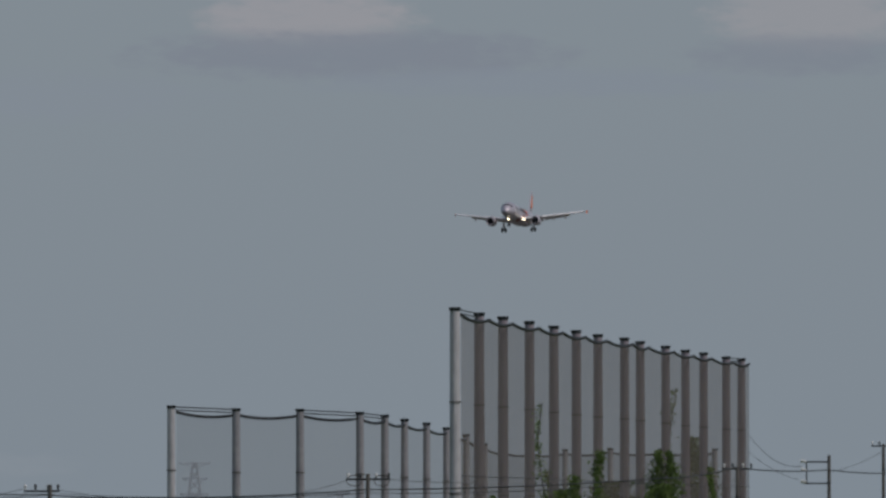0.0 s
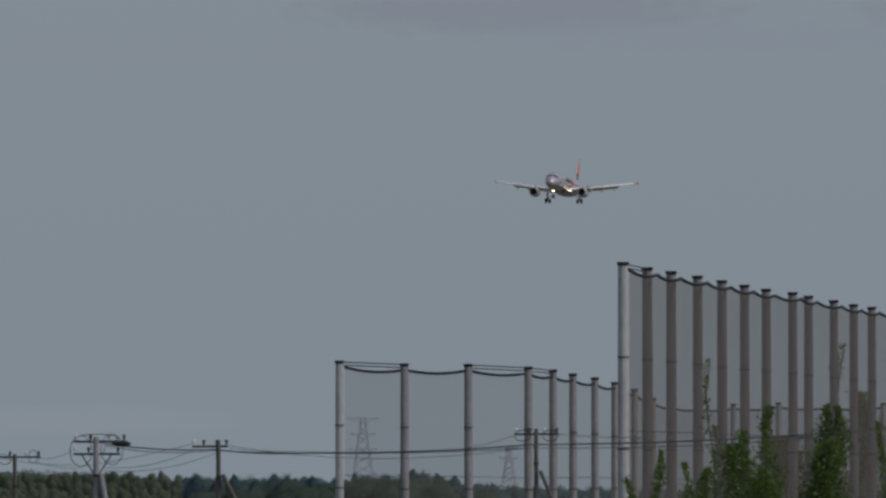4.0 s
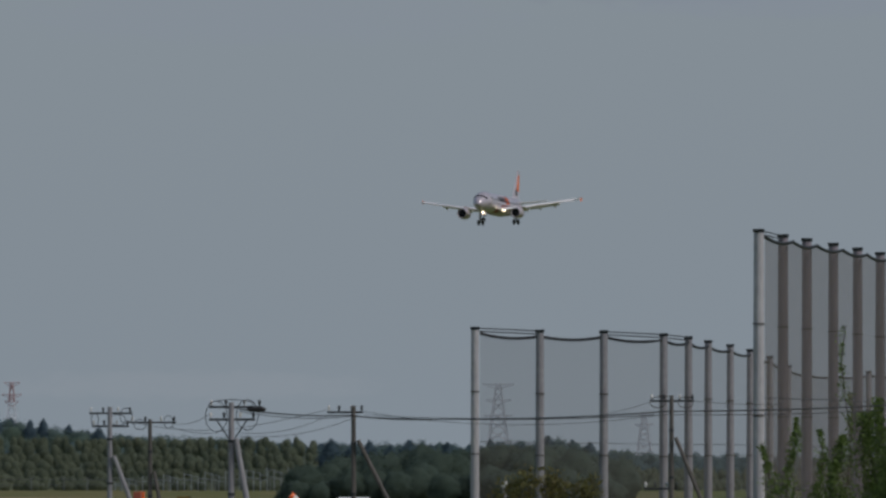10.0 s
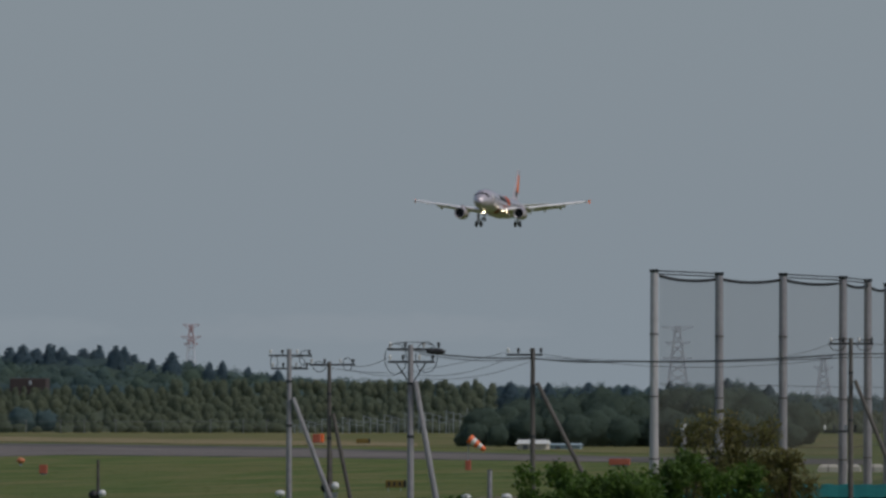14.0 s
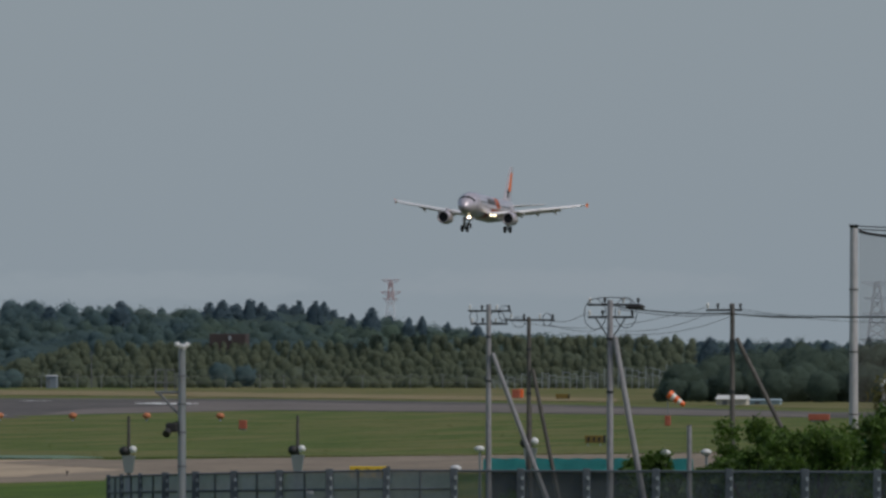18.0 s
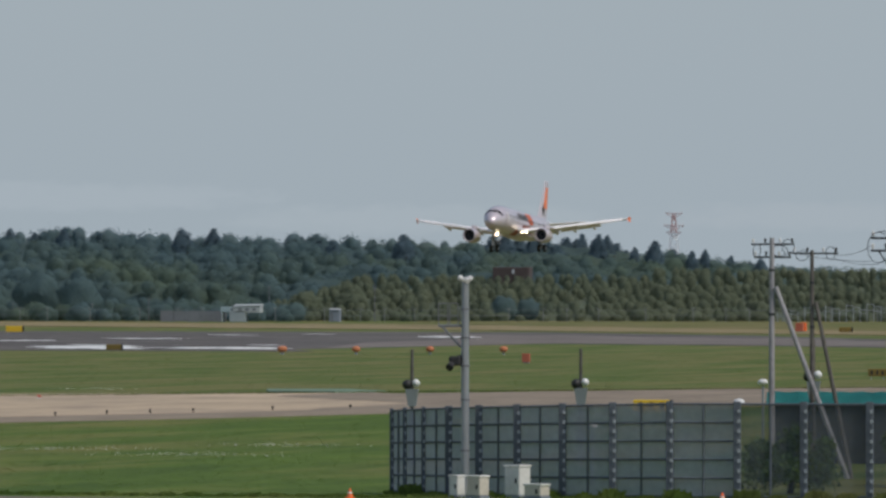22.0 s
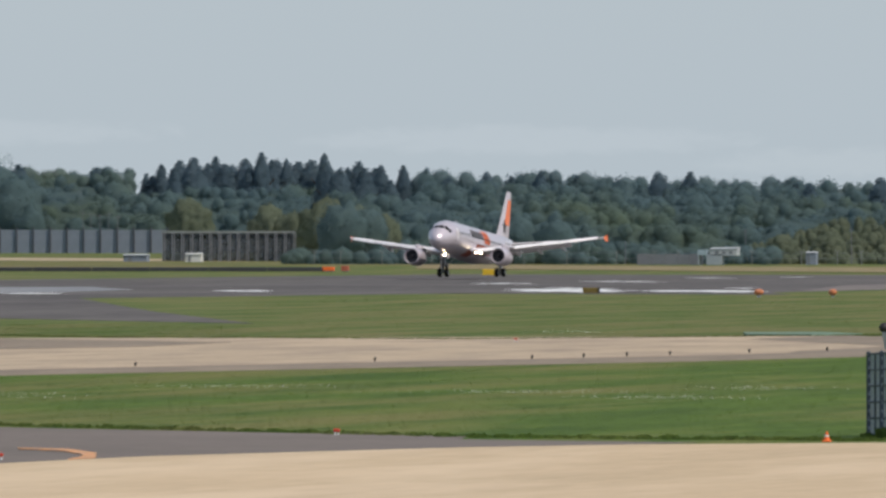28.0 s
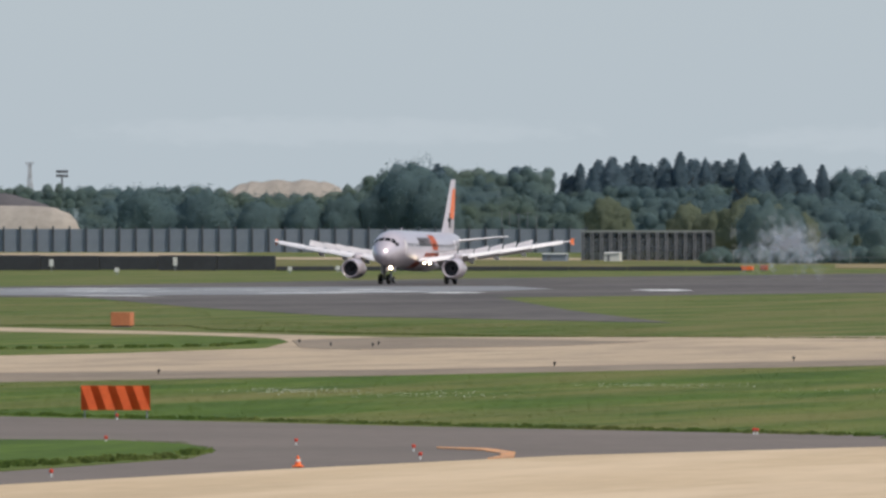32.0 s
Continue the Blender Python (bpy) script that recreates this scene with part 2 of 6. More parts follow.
M["net_fine"] = material("fine_golf_net", (0.185, 0.172, 0.155), 0.9, second=(0.15, 0.14, 0.125), scale=0.3, clear=0.74)
M["net"] = material("golf_net", (0.165, 0.142, 0.132), 0.9, second=(0.130, 0.113, 0.105), scale=0.3, clear=0.47)
M["insulator"] = material("white_porcelain", (0.8, 0.8, 0.8), 0.25, scale=3)
M["panel"] = material("mesh_panel", (0.40, 0.44, 0.54), 0.6, second=(0.32, 0.355, 0.44), scale=0.5, clear=0.24)
M["panel_dark"] = material("dark_mesh_panel", (0.112, 0.136, 0.156), 0.6, second=(0.085, 0.106, 0.124), scale=0.5, clear=0.40)
M["white"] = material("white_enamel", (0.72, 0.72, 0.70), 0.45, second=(0.58, 0.58, 0.55), scale=0.8)
M["cream"] = material("cream_enamel", (0.62, 0.58, 0.50), 0.5, second=(0.5, 0.46, 0.4), scale=0.8)
M["orange"] = material("signal_orange", (0.90, 0.17, 0.03), 0.5, second=(0.78, 0.135, 0.025), scale=0.6)
M["orange_dull"] = material("dull_orange", (0.55, 0.20, 0.09), 0.6, second=(0.46, 0.16, 0.07), scale=0.6)
M["pale_green"] = material("pale_green_sheet", (0.15, 0.24, 0.17), 0.7, second=(0.11, 0.18, 0.11), scale=0.6)
M["red_dull"] = material("faded_red", (0.42, 0.12, 0.07), 0.65, second=(0.34, 0.09, 0.055), scale=0.8)
M["red"] = material("signal_red", (0.62, 0.06, 0.03), 0.5, second=(0.5, 0.045, 0.02), scale=0.6)
M["yellow"] = material("sign_yellow", (0.80, 0.52, 0.03), 0.5, second=(0.68, 0.43, 0.02), scale=1.0)
M["black"] = material("matt_black", (0.02, 0.02, 0.022), 0.6)
M["teal"] = material("teal_roof_sheet", (0.02, 0.27, 0.25), 0.55, second=(0.015, 0.2, 0.19), scale=0.5, stretch=(1, 1, 1))
M["wall_grey"] = material("barrier_grey", (0.225, 0.258, 0.312), 0.7, second=(0.19, 0.22, 0.27), scale=0.1)
M["brown"] = material("brown_wall", (0.075, 0.055, 0.053), 0.8, second=(0.06, 0.045, 0.043), scale=0.2)
M["far_metal"] = material("weathered_far_steel", (0.19, 0.20, 0.22), 0.7, second=(0.15, 0.16, 0.18), scale=0.3)
M["net_blue"] = material("blue_grey_netting", (0.10, 0.115, 0.135), 0.9, second=(0.08, 0.095, 0.11), scale=0.3, clear=0.25)
M["far_pale"] = material("pale_grey_sheet", (0.33, 0.37, 0.40), 0.7, second=(0.28, 0.32, 0.35), scale=0.4)
M["lamp_warm"] = material("landing_lamp", (1, 0.9, 0.7), 0.3, emit=(1.0, 0.82, 0.56, 22.0))
M["bark"] = material("bark", (0.09, 0.07, 0.055), 0.9, second=(0.06, 0.045, 0.035), scale=1.5, bump=0.02)
# Haze over the far trees is put into these leaf colours: bluer and paler.
M["conifer"] = material("hazed_needles", (0.130, 0.188, 0.226), 1.0, second=(0.112, 0.168, 0.206), scale=0.12, spread=0.05, trans=0.55, clear=0.2)
M["broad"] = material("hazed_broad_leaves", (0.148, 0.218, 0.222), 1.0, second=(0.120, 0.186, 0.208), scale=0.06, fine=4, spread=0.05, trans=0.5, clear=0.3, third=(0.156, 0.206, 0.140), third_scale=0.025, third_share=0.8)
# Nearer trees: less of that haze-blue in the leaf colour.
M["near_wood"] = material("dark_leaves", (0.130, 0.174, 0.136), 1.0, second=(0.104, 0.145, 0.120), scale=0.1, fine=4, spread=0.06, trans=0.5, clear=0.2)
# Olive leaves, greyed and lightened to carry the haze of their distance.
M["scrub"] = material("hazed_young_leaves", (0.202, 0.226, 0.152), 1.0, second=(0.162, 0.196, 0.142), scale=0.04, fine=5, spread=0.10, trans=0.5, clear=0.25)
M["leaf_near"] = material("near_leaves", (0.125, 0.205, 0.035), 0.6, second=(0.055, 0.112, 0.020), scale=0.5, spread=0.4, trans=0.5)
M["leaf_yellow"] = material("yellowing_leaves", (0.205, 0.172, 0.055), 0.6, second=(0.115, 0.125, 0.042), scale=0.6, spread=0.4, trans=0.5)
M["vine"] = material("vine_leaves", (0.140, 0.205, 0.048), 0.7, second=(0.086, 0.130, 0.032), scale=0.6, spread=0.35, trans=0.5)


# ---- mesh helpers ----
def make(name, bm, mat, parent=None, label="", smooth=False):
    me = bpy.data.meshes.new(name)
    bm.normal_update()
    bm.to_mesh(me)
    bm.free()
    if smooth:
        for p in me.polygons:
            p.use_smooth = True
    me.materials.append(mat)
    ob = new(name, me)
    if parent:
        ob.parent = parent
    if label:
        tagged(ob, label)
    return ob


def part(name, bm, mat, parent, label="", smooth=False):
    return make(name, bm, mat, parent, label, smooth)


def thing(name, x, y, z, label, category, group="", rz=0.0, kind=""):
    ob = new(name)
    ob.empty_display_size = 0.2
    ob.matrix_basis = pose(x, y, z, 0, 0, rz)
    return tagged(ob, label, category, group, kind)


def box(bm, x, y, z, sx, sy, sz, rot=None, bevel=0.0):
    """A box round (x, y, z)."""
    m = Matrix.Translation((x, y, z)) @ (rot.to_4x4() if rot else Matrix()) @ Matrix.Diagonal((sx, sy, sz, 1))
    g = bmesh.ops.create_cube(bm, size=1.0, matrix=m)
    if bevel:
        es = {e for v in g["verts"] for e in v.link_edges}
        bmesh.ops.bevel(bm, geom=list(es), offset=bevel, segments=1, affect="EDGES")
    return bm


def tube(bm, p0, p1, r0, r1=None, n=8, caps=True):
    r1 = r0 if r1 is None else r1
    p0, p1 = Vector(p0), Vector(p1)
    d = p1 - p0
    q = d.to_track_quat("Z", "Y")
    m = Matrix.Translation((p0 + p1) / 2) @ q.to_matrix().to_4x4()
    bmesh.ops.create_cone(bm, cap_ends=caps, segments=n, radius1=max(r0, 1e-4), radius2=max(r1, 1e-4), depth=d.length, matrix=m)
    return bm


def ball(bm, x, y, z, r, sx=1, sy=1, sz=1, sub=2):
    bmesh.ops.create_icosphere(bm, subdivisions=sub, radius=1.0, matrix=Matrix.Translation((x, y, z)) @ Matrix.Diagonal((r * sx, r * sy, r * sz, 1)))
    return bm


def loft(bm, rings, cap=True):
    """Skin between rings of points, all of one count."""
    vs = [[bm.verts.new(p) for p in ring] for ring in rings]
    k = len(vs[0])
    for a, b in zip(vs, vs[1:]):
        for i in range(k):
            bm.faces.new((a[i], a[(i + 1) % k], b[(i + 1) % k], b[i]))
    if cap:
        bm.faces.new(list(reversed(vs[0])))
        bm.faces.new(vs[-1])
    bmesh.ops.recalc_face_normals(bm, faces=bm.faces[:])
    return bm


def B():
    return bmesh.new()


def raw(name, verts, tris, mat, parent=None):
    """A mesh from numpy arrays of corners and triangles."""
    me = bpy.data.meshes.new(name)
    me.vertices.add(len(verts))
    me.vertices.foreach_set("co", np.asarray(verts, np.float32).ravel())
    me.loops.add(tris.size)
    me.loops.foreach_set("vertex_index", np.asarray(tris, np.int32).ravel())
    me.polygons.add(len(tris))
    me.polygons.foreach_set("loop_start", np.arange(0, tris.size, 3, dtype=np.int32))
    me.update(calc_edges=True)
    me.validate()
    me.materials.append(mat)
    ob = new(name, me)
    if parent:
        ob.parent = parent
    return ob


def spot(bearing, dist):
    """Ground plan from a bearing (degrees west of the runway's axis) and a distance."""
    a = radians(bearing)
    return -dist * math.sin(a), dist * math.cos(a)


def sag(p0, p1, drop, k=10):
    p0, p1 = Vector(p0), Vector(p1)
    return [p0.lerp(p1, i / k) - Vector((0, 0, 4 * drop * (i / k) * (1 - i / k))) for i in range(k + 1)]


def cable(bm, pts, r):
    """One bent rod through the points."""
    pts = [Vector(p) for p in pts]
    rings = []
    for k, p in enumerate(pts):
        d = (pts[min(k + 1, len(pts) - 1)] - pts[max(k - 1, 0)]).normalized()
        side = d.cross(Vector((0, 1, 0) if abs(d.y) < 0.9 else (0, 0, 1))).normalized()
        up = side.cross(d).normalized()
        rings.append([p + (side * math.cos(a) + up * math.sin(a)) * r for a in (0, 1.257, 2.513, 3.77, 5.027)])
    return loft(bm, rings)


# ---- ground ----
CUTS = [1690 + 17.5 * k for k in range(13)]


def fall(y):
    """Height of the airfield: level as far as y = 1690, then down by half a metre."""
    q = min(1.0, max(0.0, (y - 1690) / 210))
    return -0.5 * q * q * (3 - 2 * q)


def farther(y):
    """How much farther along its sight line a thing of the level plan lies on the falling ground."""
    k = 1.0
    for _ in range(30):
        k = 1 - fall(k * y) / 8
    return k


def lay_on_land():
    """Settles all that stands so far on the falling ground."""
    for ob in [o for o in scene.objects if o.parent is None and o.type in ("MESH", "EMPTY")]:
        if ob.location.length > 1:
            k = farther(ob.location.y)
            ob.location = EYE + (ob.location - EYE) * k
            ob.scale = ob.scale * k
        elif ob.type == "MESH":
            me = ob.data
            co = np.empty(len(me.vertices) * 3, np.float32)
            me.vertices.foreach_get("co", co)
            co = co.reshape(-1, 3)
            if co[:, 1].max() < 1650:
                continue
            ys = np.concatenate([[-7000.0], np.linspace(1600, 2000, 801), [9000.0]])
            k = np.interp(co[:, 1], ys, [farther(y) for y in ys])[:, None]
            eye = np.array(EYE[:])
            me.vertices.foreach_set("co", (eye + (co - eye) * k).astype(np.float32).ravel())
            me.update()


def slab(name, pts, z, mat, label, category, kind="structure", thick=0.25):
    bm = B()
    top = [bm.verts.new((x, y, z)) for x, y in pts]
    f = bm.faces.new(top)
    if f.normal.z < 0:
        f.normal_flip()
    g = bmesh.ops.extrude_face_region(bm, geom=[f])
    for v in g["geom"]:
        if isinstance(v, bmesh.types.BMVert):
            v.co.z -= thick
    bmesh.ops.recalc_face_normals(bm, faces=bm.faces[:])
    ys = [v.co.y for v in bm.verts]
    for c in CUTS:
        if min(ys) < c < max(ys):
            bmesh.ops.bisect_plane(bm, geom=bm.verts[:] + bm.edges[:] + bm.faces[:], plane_co=(0, c, 0), plane_no=(0, 1, 0))
    bmesh.ops.triangulate(bm, faces=bm.faces[:])
    return tagged(make(name, bm, mat), label, category, kind=kind)


def ground():
    bm = B()
    xs = [-6500 + 325 * k for k in range(41)]
    lines = [[bm.verts.new((x, y, 0)) for x in xs] for y in [-6500, -1000, 0, 300, 700, 1100, 1500] + CUTS + [2300, 3000, 4500, 6500]]
    for a, b in zip(lines, lines[1:]):
        for k in range(40):
            bm.faces.new((a[k], a[k + 1], b[k + 1], b[k]))
    tagged(make("ground", bm, M["grass"]), "wide mown green airfield grass reaching the horizon", "ground", kind="structure")
    slab("apron", [(60, 300), (-200, 300), (-114.2, 427.8), (-113, 442.4), (-111.4, 471.9), (-108.6, 500.4), (-102.1, 522.1),
                   (-97.9, 529.5), (-87.4, 537.9), (-74.3, 525), (60, 480)], 0.03, M["concrete"],
         "pale tan concrete apron with faint stains", "apron")
    slab("service_road", [(-112, 419.4), (-112.5, 440.6), (-111, 469.8), (-108.1, 498), (-101.7, 519.6), (-96.6, 535.4),
                          (-106.2, 541.1), (-107.3, 548.5), (-127.6, 566.4), (-151.1, 591.7), (-161, 603.2)], 0.02, M["asphalt"],
         "grey asphalt service road bordering the apron", "road")
    slab("grass_island", [(-142.5, 533.8), (-135.4, 530.1), (-131.2, 529.9), (-126.6, 521.5), (-122.3, 508.2), (-119.4, 492.8),
                          (-119, 476.6), (-118.9, 465.5), (-121.3, 454.2)], 0.05, M["grass"], "rounded tip of a green grass island", "grass")
    slab("taxiway", [(-185.1, 693.4), (-184.2, 721.4), (-173, 757), (-152, 836.8), (-147.7, 872.8), (-149.7, 885.6), (-126.4, 931),
                     (-114.3, 974.7), (-131.9, 1124.6), (-144.8, 1067.3), (-168.9, 999.4), (-172.3, 1010), (-181.4, 998.4), (-208, 982.3),
                     (-222.2, 972.5), (-268.4, 1051), (-288.2, 1079.3)], 0.02, M["taxi"], "tan concrete taxiway with darker shoulders", "taxiway")
    slab("taxiway_shoulder", [(-182.8, 684.5), (-181.8, 711.8), (-170.6, 746.5), (-150.3, 827.3), (-145.4, 859), (-151.4, 894.3),
                              (-156.2, 860), (-176.7, 773.4), (-192, 751.8), (-195.3, 731.5)], 0.03, M["shoulder"],
         "brownish stained shoulder along the taxiway edge", "taxiway")
    slab("worn_taxiway", [(-150.8, 857.2), (-147.7, 872.8), (-149.7, 885.6), (-126.4, 931), (-114.3, 974.7), (-131.9, 1124.6), (-144.8, 1067.3), (-168.9, 999.4), (-172.3, 1010), (-172.9, 976.1), (-162.6, 948.1), (-155.2, 925.1), (-155.1, 893)],
         0.028, M["shoulder"], "darker worn stretch of the taxiway", "taxiway", thick=0.006)
    slab("worn_runway", [(-274.6, 1580.9), (-270.5, 1702.9), (-242.6, 1674.6), (-191.7, 1567.1), (-200.3, 1637.3), (-264.6, 1831.8), (-262.7, 1813.6), (-303.7, 1911.9), (-322.2, 1920.5), (-293.6, 1797.6), (-291.5, 1707.1)],
         0.026, M["runway_pale"], "paler worn stretch of the runway asphalt", "runway", thick=0.004)
    slab("taxiway_island", [(-274.3, 1027.4), (-258.2, 1011.3), (-239.5, 986.8), (-227.5, 961.8), (-220.9, 936.9), (-212.1, 893.6),
                            (-212.8, 859.1), (-215.5, 843.8), (-219.4, 821.6)], 0.05, M["grass"], "long green grass island beside the taxiway", "grass")
    slab("exit_asphalt", [(-223.6, 949.3), (-222.2, 972.5), (-199.3, 942.6), (-198.3, 913.4), (-204.1, 884.1), (-210.1, 894.2)], 0.04, M["shoulder"],
         "dark asphalt patch where the exit joins the taxiway", "taxiway")
    slab("runway", [(-385.8, 1444.9), (-355.3, 1423.4), (-308.2, 1274.1), (-272.5, 1172.9), (-232.4, 1107.2), (-270, 1245.7), (-318, 1434.5), (-300.6, 1528.4), (-264, 1515.6),
                    (-273.4, 1557), (-268.4, 1689.7), (-238.9, 1649.4), (-190.4, 1556), (-161, 1514.2), (-172.9, 1626.4), (-204.9, 1674.9),
                    (-273.8, 1895.3), (-276.5, 1908.7), (-317.6, 1999.5), (-349.1, 2004.4), (-396.6, 2010.3), (-413.8, 1836.3),
                    (-415.3, 1626.2), (-423, 1584.4)], 0.02, M["runway"], "dark grey runway asphalt shining in the heat", "runway")
    slab("far_verge", [(-560.3, 2098.7), (-498.8, 2213.7), (-465.7, 2360.9), (-408.7, 2434.1), (-342.8, 2157.8), (-294.5, 2033), (-213, 1741.4), (-182.3, 1715.3),
                       (-256.5, 2412.8), (-373.4, 2481.1), (-490.9, 2614.5), (-672.1, 2509.2)], 0.03, M["grass_far"], "strip of drier yellowish grass beyond the runway", "grass")
    # Unseen land added to keep green grass bounce off the airliner's belly.
    slab("far_land", [(-6000, 3420), (6000, 3420), (6000, 6400), (-6000, 6400)], 0.03, M["far_land"], "unseen dull land added beyond the woods", "ground")
    # The mirage's bright reflection is laid here as a patch of its own.
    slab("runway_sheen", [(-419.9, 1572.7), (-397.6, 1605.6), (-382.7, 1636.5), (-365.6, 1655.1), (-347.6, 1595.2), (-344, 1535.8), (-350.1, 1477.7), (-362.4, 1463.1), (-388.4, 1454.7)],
         0.025, M["runway_mirage"], "bright heat-mirage sheen laid on the runway asphalt", "runway", thick=0.008)
    # touchdown and edge paint, and mirage glints of sky painted as ragged white streaks
    rg = random.Random(3)
    for x0, y0, x1, y1, deep in ((-308.1, 1589.9, -289.6, 1573.7, 110), (-292, 1578.8, -277.4, 1579.6, 60), (-315.6, 1652.5, -299.6, 1620, 40), (-340.7, 1805.7, -326.9, 1796.6, 30), (-341.7, 1741.2, -332.4, 1746.1, 40), (-346.3, 1907.4, -336.2, 1894.6, 30), (-310.9, 1855.2, -300.4, 1843.6, 60),
                                 (-281, 1565.5, -275.4, 1568.2, 30), (-295.1, 1649.1, -288.4, 1638.8, 30), (-338.3, 1930.4, -333.6, 1932.9, 25), (-394.3, 1544.1, -369.6, 1539.9, 35), (-359.1, 1508.3, -348.8, 1511.4, 35),
                                 (-335.5, 1573.9, -328.1, 1576, 45), (-332, 1566.3, -326.7, 1567.9, 45), (-341.6, 1505.2, -334.1, 1507.5, 45), (-365.1, 1451.5, -352.3, 1445, 25), (-367.6, 1576.9, -360.8, 1578.9, 25), (-406, 1590, -386.2, 1596.3, 22), (-383.3, 1572, -362.7, 1566.1, 22), (-358.2, 1531.6, -346.7, 1535, 20)):
        for strip in range(4 if deep >= 60 else 2):
            n = 14
            lo, hi = rg.uniform(0.0, 0.2), rg.uniform(0.75, 1.0)
            push = rg.uniform(-0.32, 0.32) * deep
            near, far = [], []
            for k in range(n + 1):
                q = lo + (hi - lo) * k / n
                mid = Vector((x0 + (x1 - x0) * q, y0 + (y1 - y0) * q))
                out = mid.normalized()
                mid += out * push
                w = min(deep, 90) * (0.15 + 0.85 * math.sin(math.pi * k / n)) * rg.uniform(0.08, 0.3)
                near.append(tuple(mid - out * w * rg.uniform(0.4, 1.0)))
                far.append(tuple(mid + out * w * rg.uniform(0.4, 1.0)))
            slab("runway_marking", near + far[::-1], 0.03 + 0.006 * strip, M["paint_glint"], "ragged white streak of runway paint and mirage glint", "marking", thick=0.005)


ground()


def grass_blades():
    """Tufts of blades over the mown fields, as one sheet of loose triangles."""
    rg = np.random.default_rng(5)
    v, n = [], 0
    fields = (((14.683, 8.247), [(14.348, 616, 749), (12.721, 585, 781), (11.096, 556, 816), (9.607, 548, 878), (8.144, 548, 920)], 60000, 0.13),
              ((14.683, 6.483), [(14.348, 1100, 1450), (13.634, 1095, 1440), (13.541, 1060, 1190), (13.105, 1030, 1130), (11.901, 1000, 1110), (12.254, 1000, 1125), (11.87, 1000, 1500), (11.096, 990, 1500), (9.607, 1022, 1520), (6.483, 1100, 1560)], 45000, 0.17),
              ((14.683, 13.572), [(14.683, 480, 552), (14.348, 485, 548), (13.666, 505, 544), (13.551, 522, 526)], 16000, 0.26),
              ((14.683, 13.333), [(14.683, 900, 1050), (14.348, 905, 1040), (13.541, 925, 1010), (13.313, 962, 985)], 12000, 0.3))
    for (b1, b0), edge, count, h in fields:
        b = rg.uniform(b0, b1, count)
        order = sorted(edge)
        near = np.interp(b, [e[0] for e in order], [e[1] for e in order])
        far = np.interp(b, [e[0] for e in order], [e[2] for e in order])
        d = near + (far - near) * rg.random(count)
        # taller uncut fringe along the near edge
        k = count // 10
        d[:k] = near[:k] + rg.random(k) * 6
        hh = 0.17 * h * np.clip(rg.lognormal(-0.45, 0.35, count), 0.35, 1.0)
        clump = np.sin(b * 37 + 3 * np.sin(d * 0.05)) * np.sin(d * 0.11) + np.sin(b * 91 + d * 0.05)
        hh = hh * (1 + 0.2 * clump)
        # dense knots of taller growth along the near edge
        knot = np.clip(np.sin(b[:k] * 61) + np.sin(b[:k] * 143 + 1) + 0.4, 0.15, 2)
        hh[:k] = h * (0.12 + 0.34 * knot) * rg.uniform(0.5, 1.4, k) if h < 0.16 or h > 0.19 else h * rg.uniform(0.15, 0.6, k)
        hh = np.minimum(hh, 0.24)
        a = np.radians(b)
        x, y = -d * np.sin(a), d * np.cos(a)
        for j in range(3):
            w = hh * rg.uniform(0.7, 2.0, count)
            ox, oy = rg.normal(size=count) * 0.15, rg.normal(size=count) * 0.15
            lean = rg.normal(size=count) * 0.6 * hh
            tri = np.stack([np.stack([x + ox - w / 2, y + oy, np.zeros(count)], 1), np.stack([x + ox + w / 2, y + oy, np.zeros(count)], 1), np.stack([x + ox + lean, y + oy + rg.normal(size=count) * 0.3 * hh, hh], 1)], 1)
            v.append(tri.reshape(-1, 3))
    v = np.concatenate(v)
    c = []
    for u, near, far, wide, count in ((13.25, 690, 702, 1.6, 260), (12.814, 672, 690, 2.2, 160), (10.842, 690, 700, 2.4, 220), (10.323, 668, 678, 2.0, 200), (10.012, 705, 715, 1.6, 160), (11.88, 712, 722, 2.2, 160), (10.676, 1040, 1052, 1.4, 120)):
        d = rg.uniform(near, far, count)
        a = math.radians(u)
        side = rg.normal(size=count) * wide
        p = np.stack([-d * math.sin(a) + side, d * math.cos(a), rg.uniform(0.05, 0.1, count)], 1)
        c.append((p[:, None, :] + rg.normal(size=(count, 3, 3)) * 0.03).reshape(-1, 3))
    c = np.concatenate(c)
    tagged(raw("clover_flowers", c, np.arange(len(c)).reshape(-1, 3), M["clover"]), "scattered white clover flowers in the mown grass", "flowers", kind="stuff")
    tagged(raw("grass", v, np.arange(len(v)).reshape(-1, 3), M["blade"]), "tufts of green mown grass on the airfield", "grass", kind="stuff")


grass_blades()


# ---- far woods ----
def unit_ball(sub):
    bm = B()
    bmesh.ops.create_icosphere(bm, subdivisions=sub, radius=1.0)
    v = np.array([q.co[:] for q in bm.verts])
    f = np.array([[q.index for q in p.verts] for p in bm.faces])
    bm.free()
    return v, f


BALL = unit_ball(4)


def bumps(p, seed, rough=0.11):
    """Uneven swelling of a crown in the direction p."""
    q = Vector(p)
    o = Vector((seed * 3.1, seed * 1.7, 0))
    return 1 + 0.28 * noise.noise(q * 1.9 + o) + 0.22 * noise.noise(q * 4.3 - o) + rough * noise.noise(q * 6.7 + o)


def joined(a, b):
    return np.concatenate([a[0], b[0]]), np.concatenate([a[1], b[1] + len(a[0])])


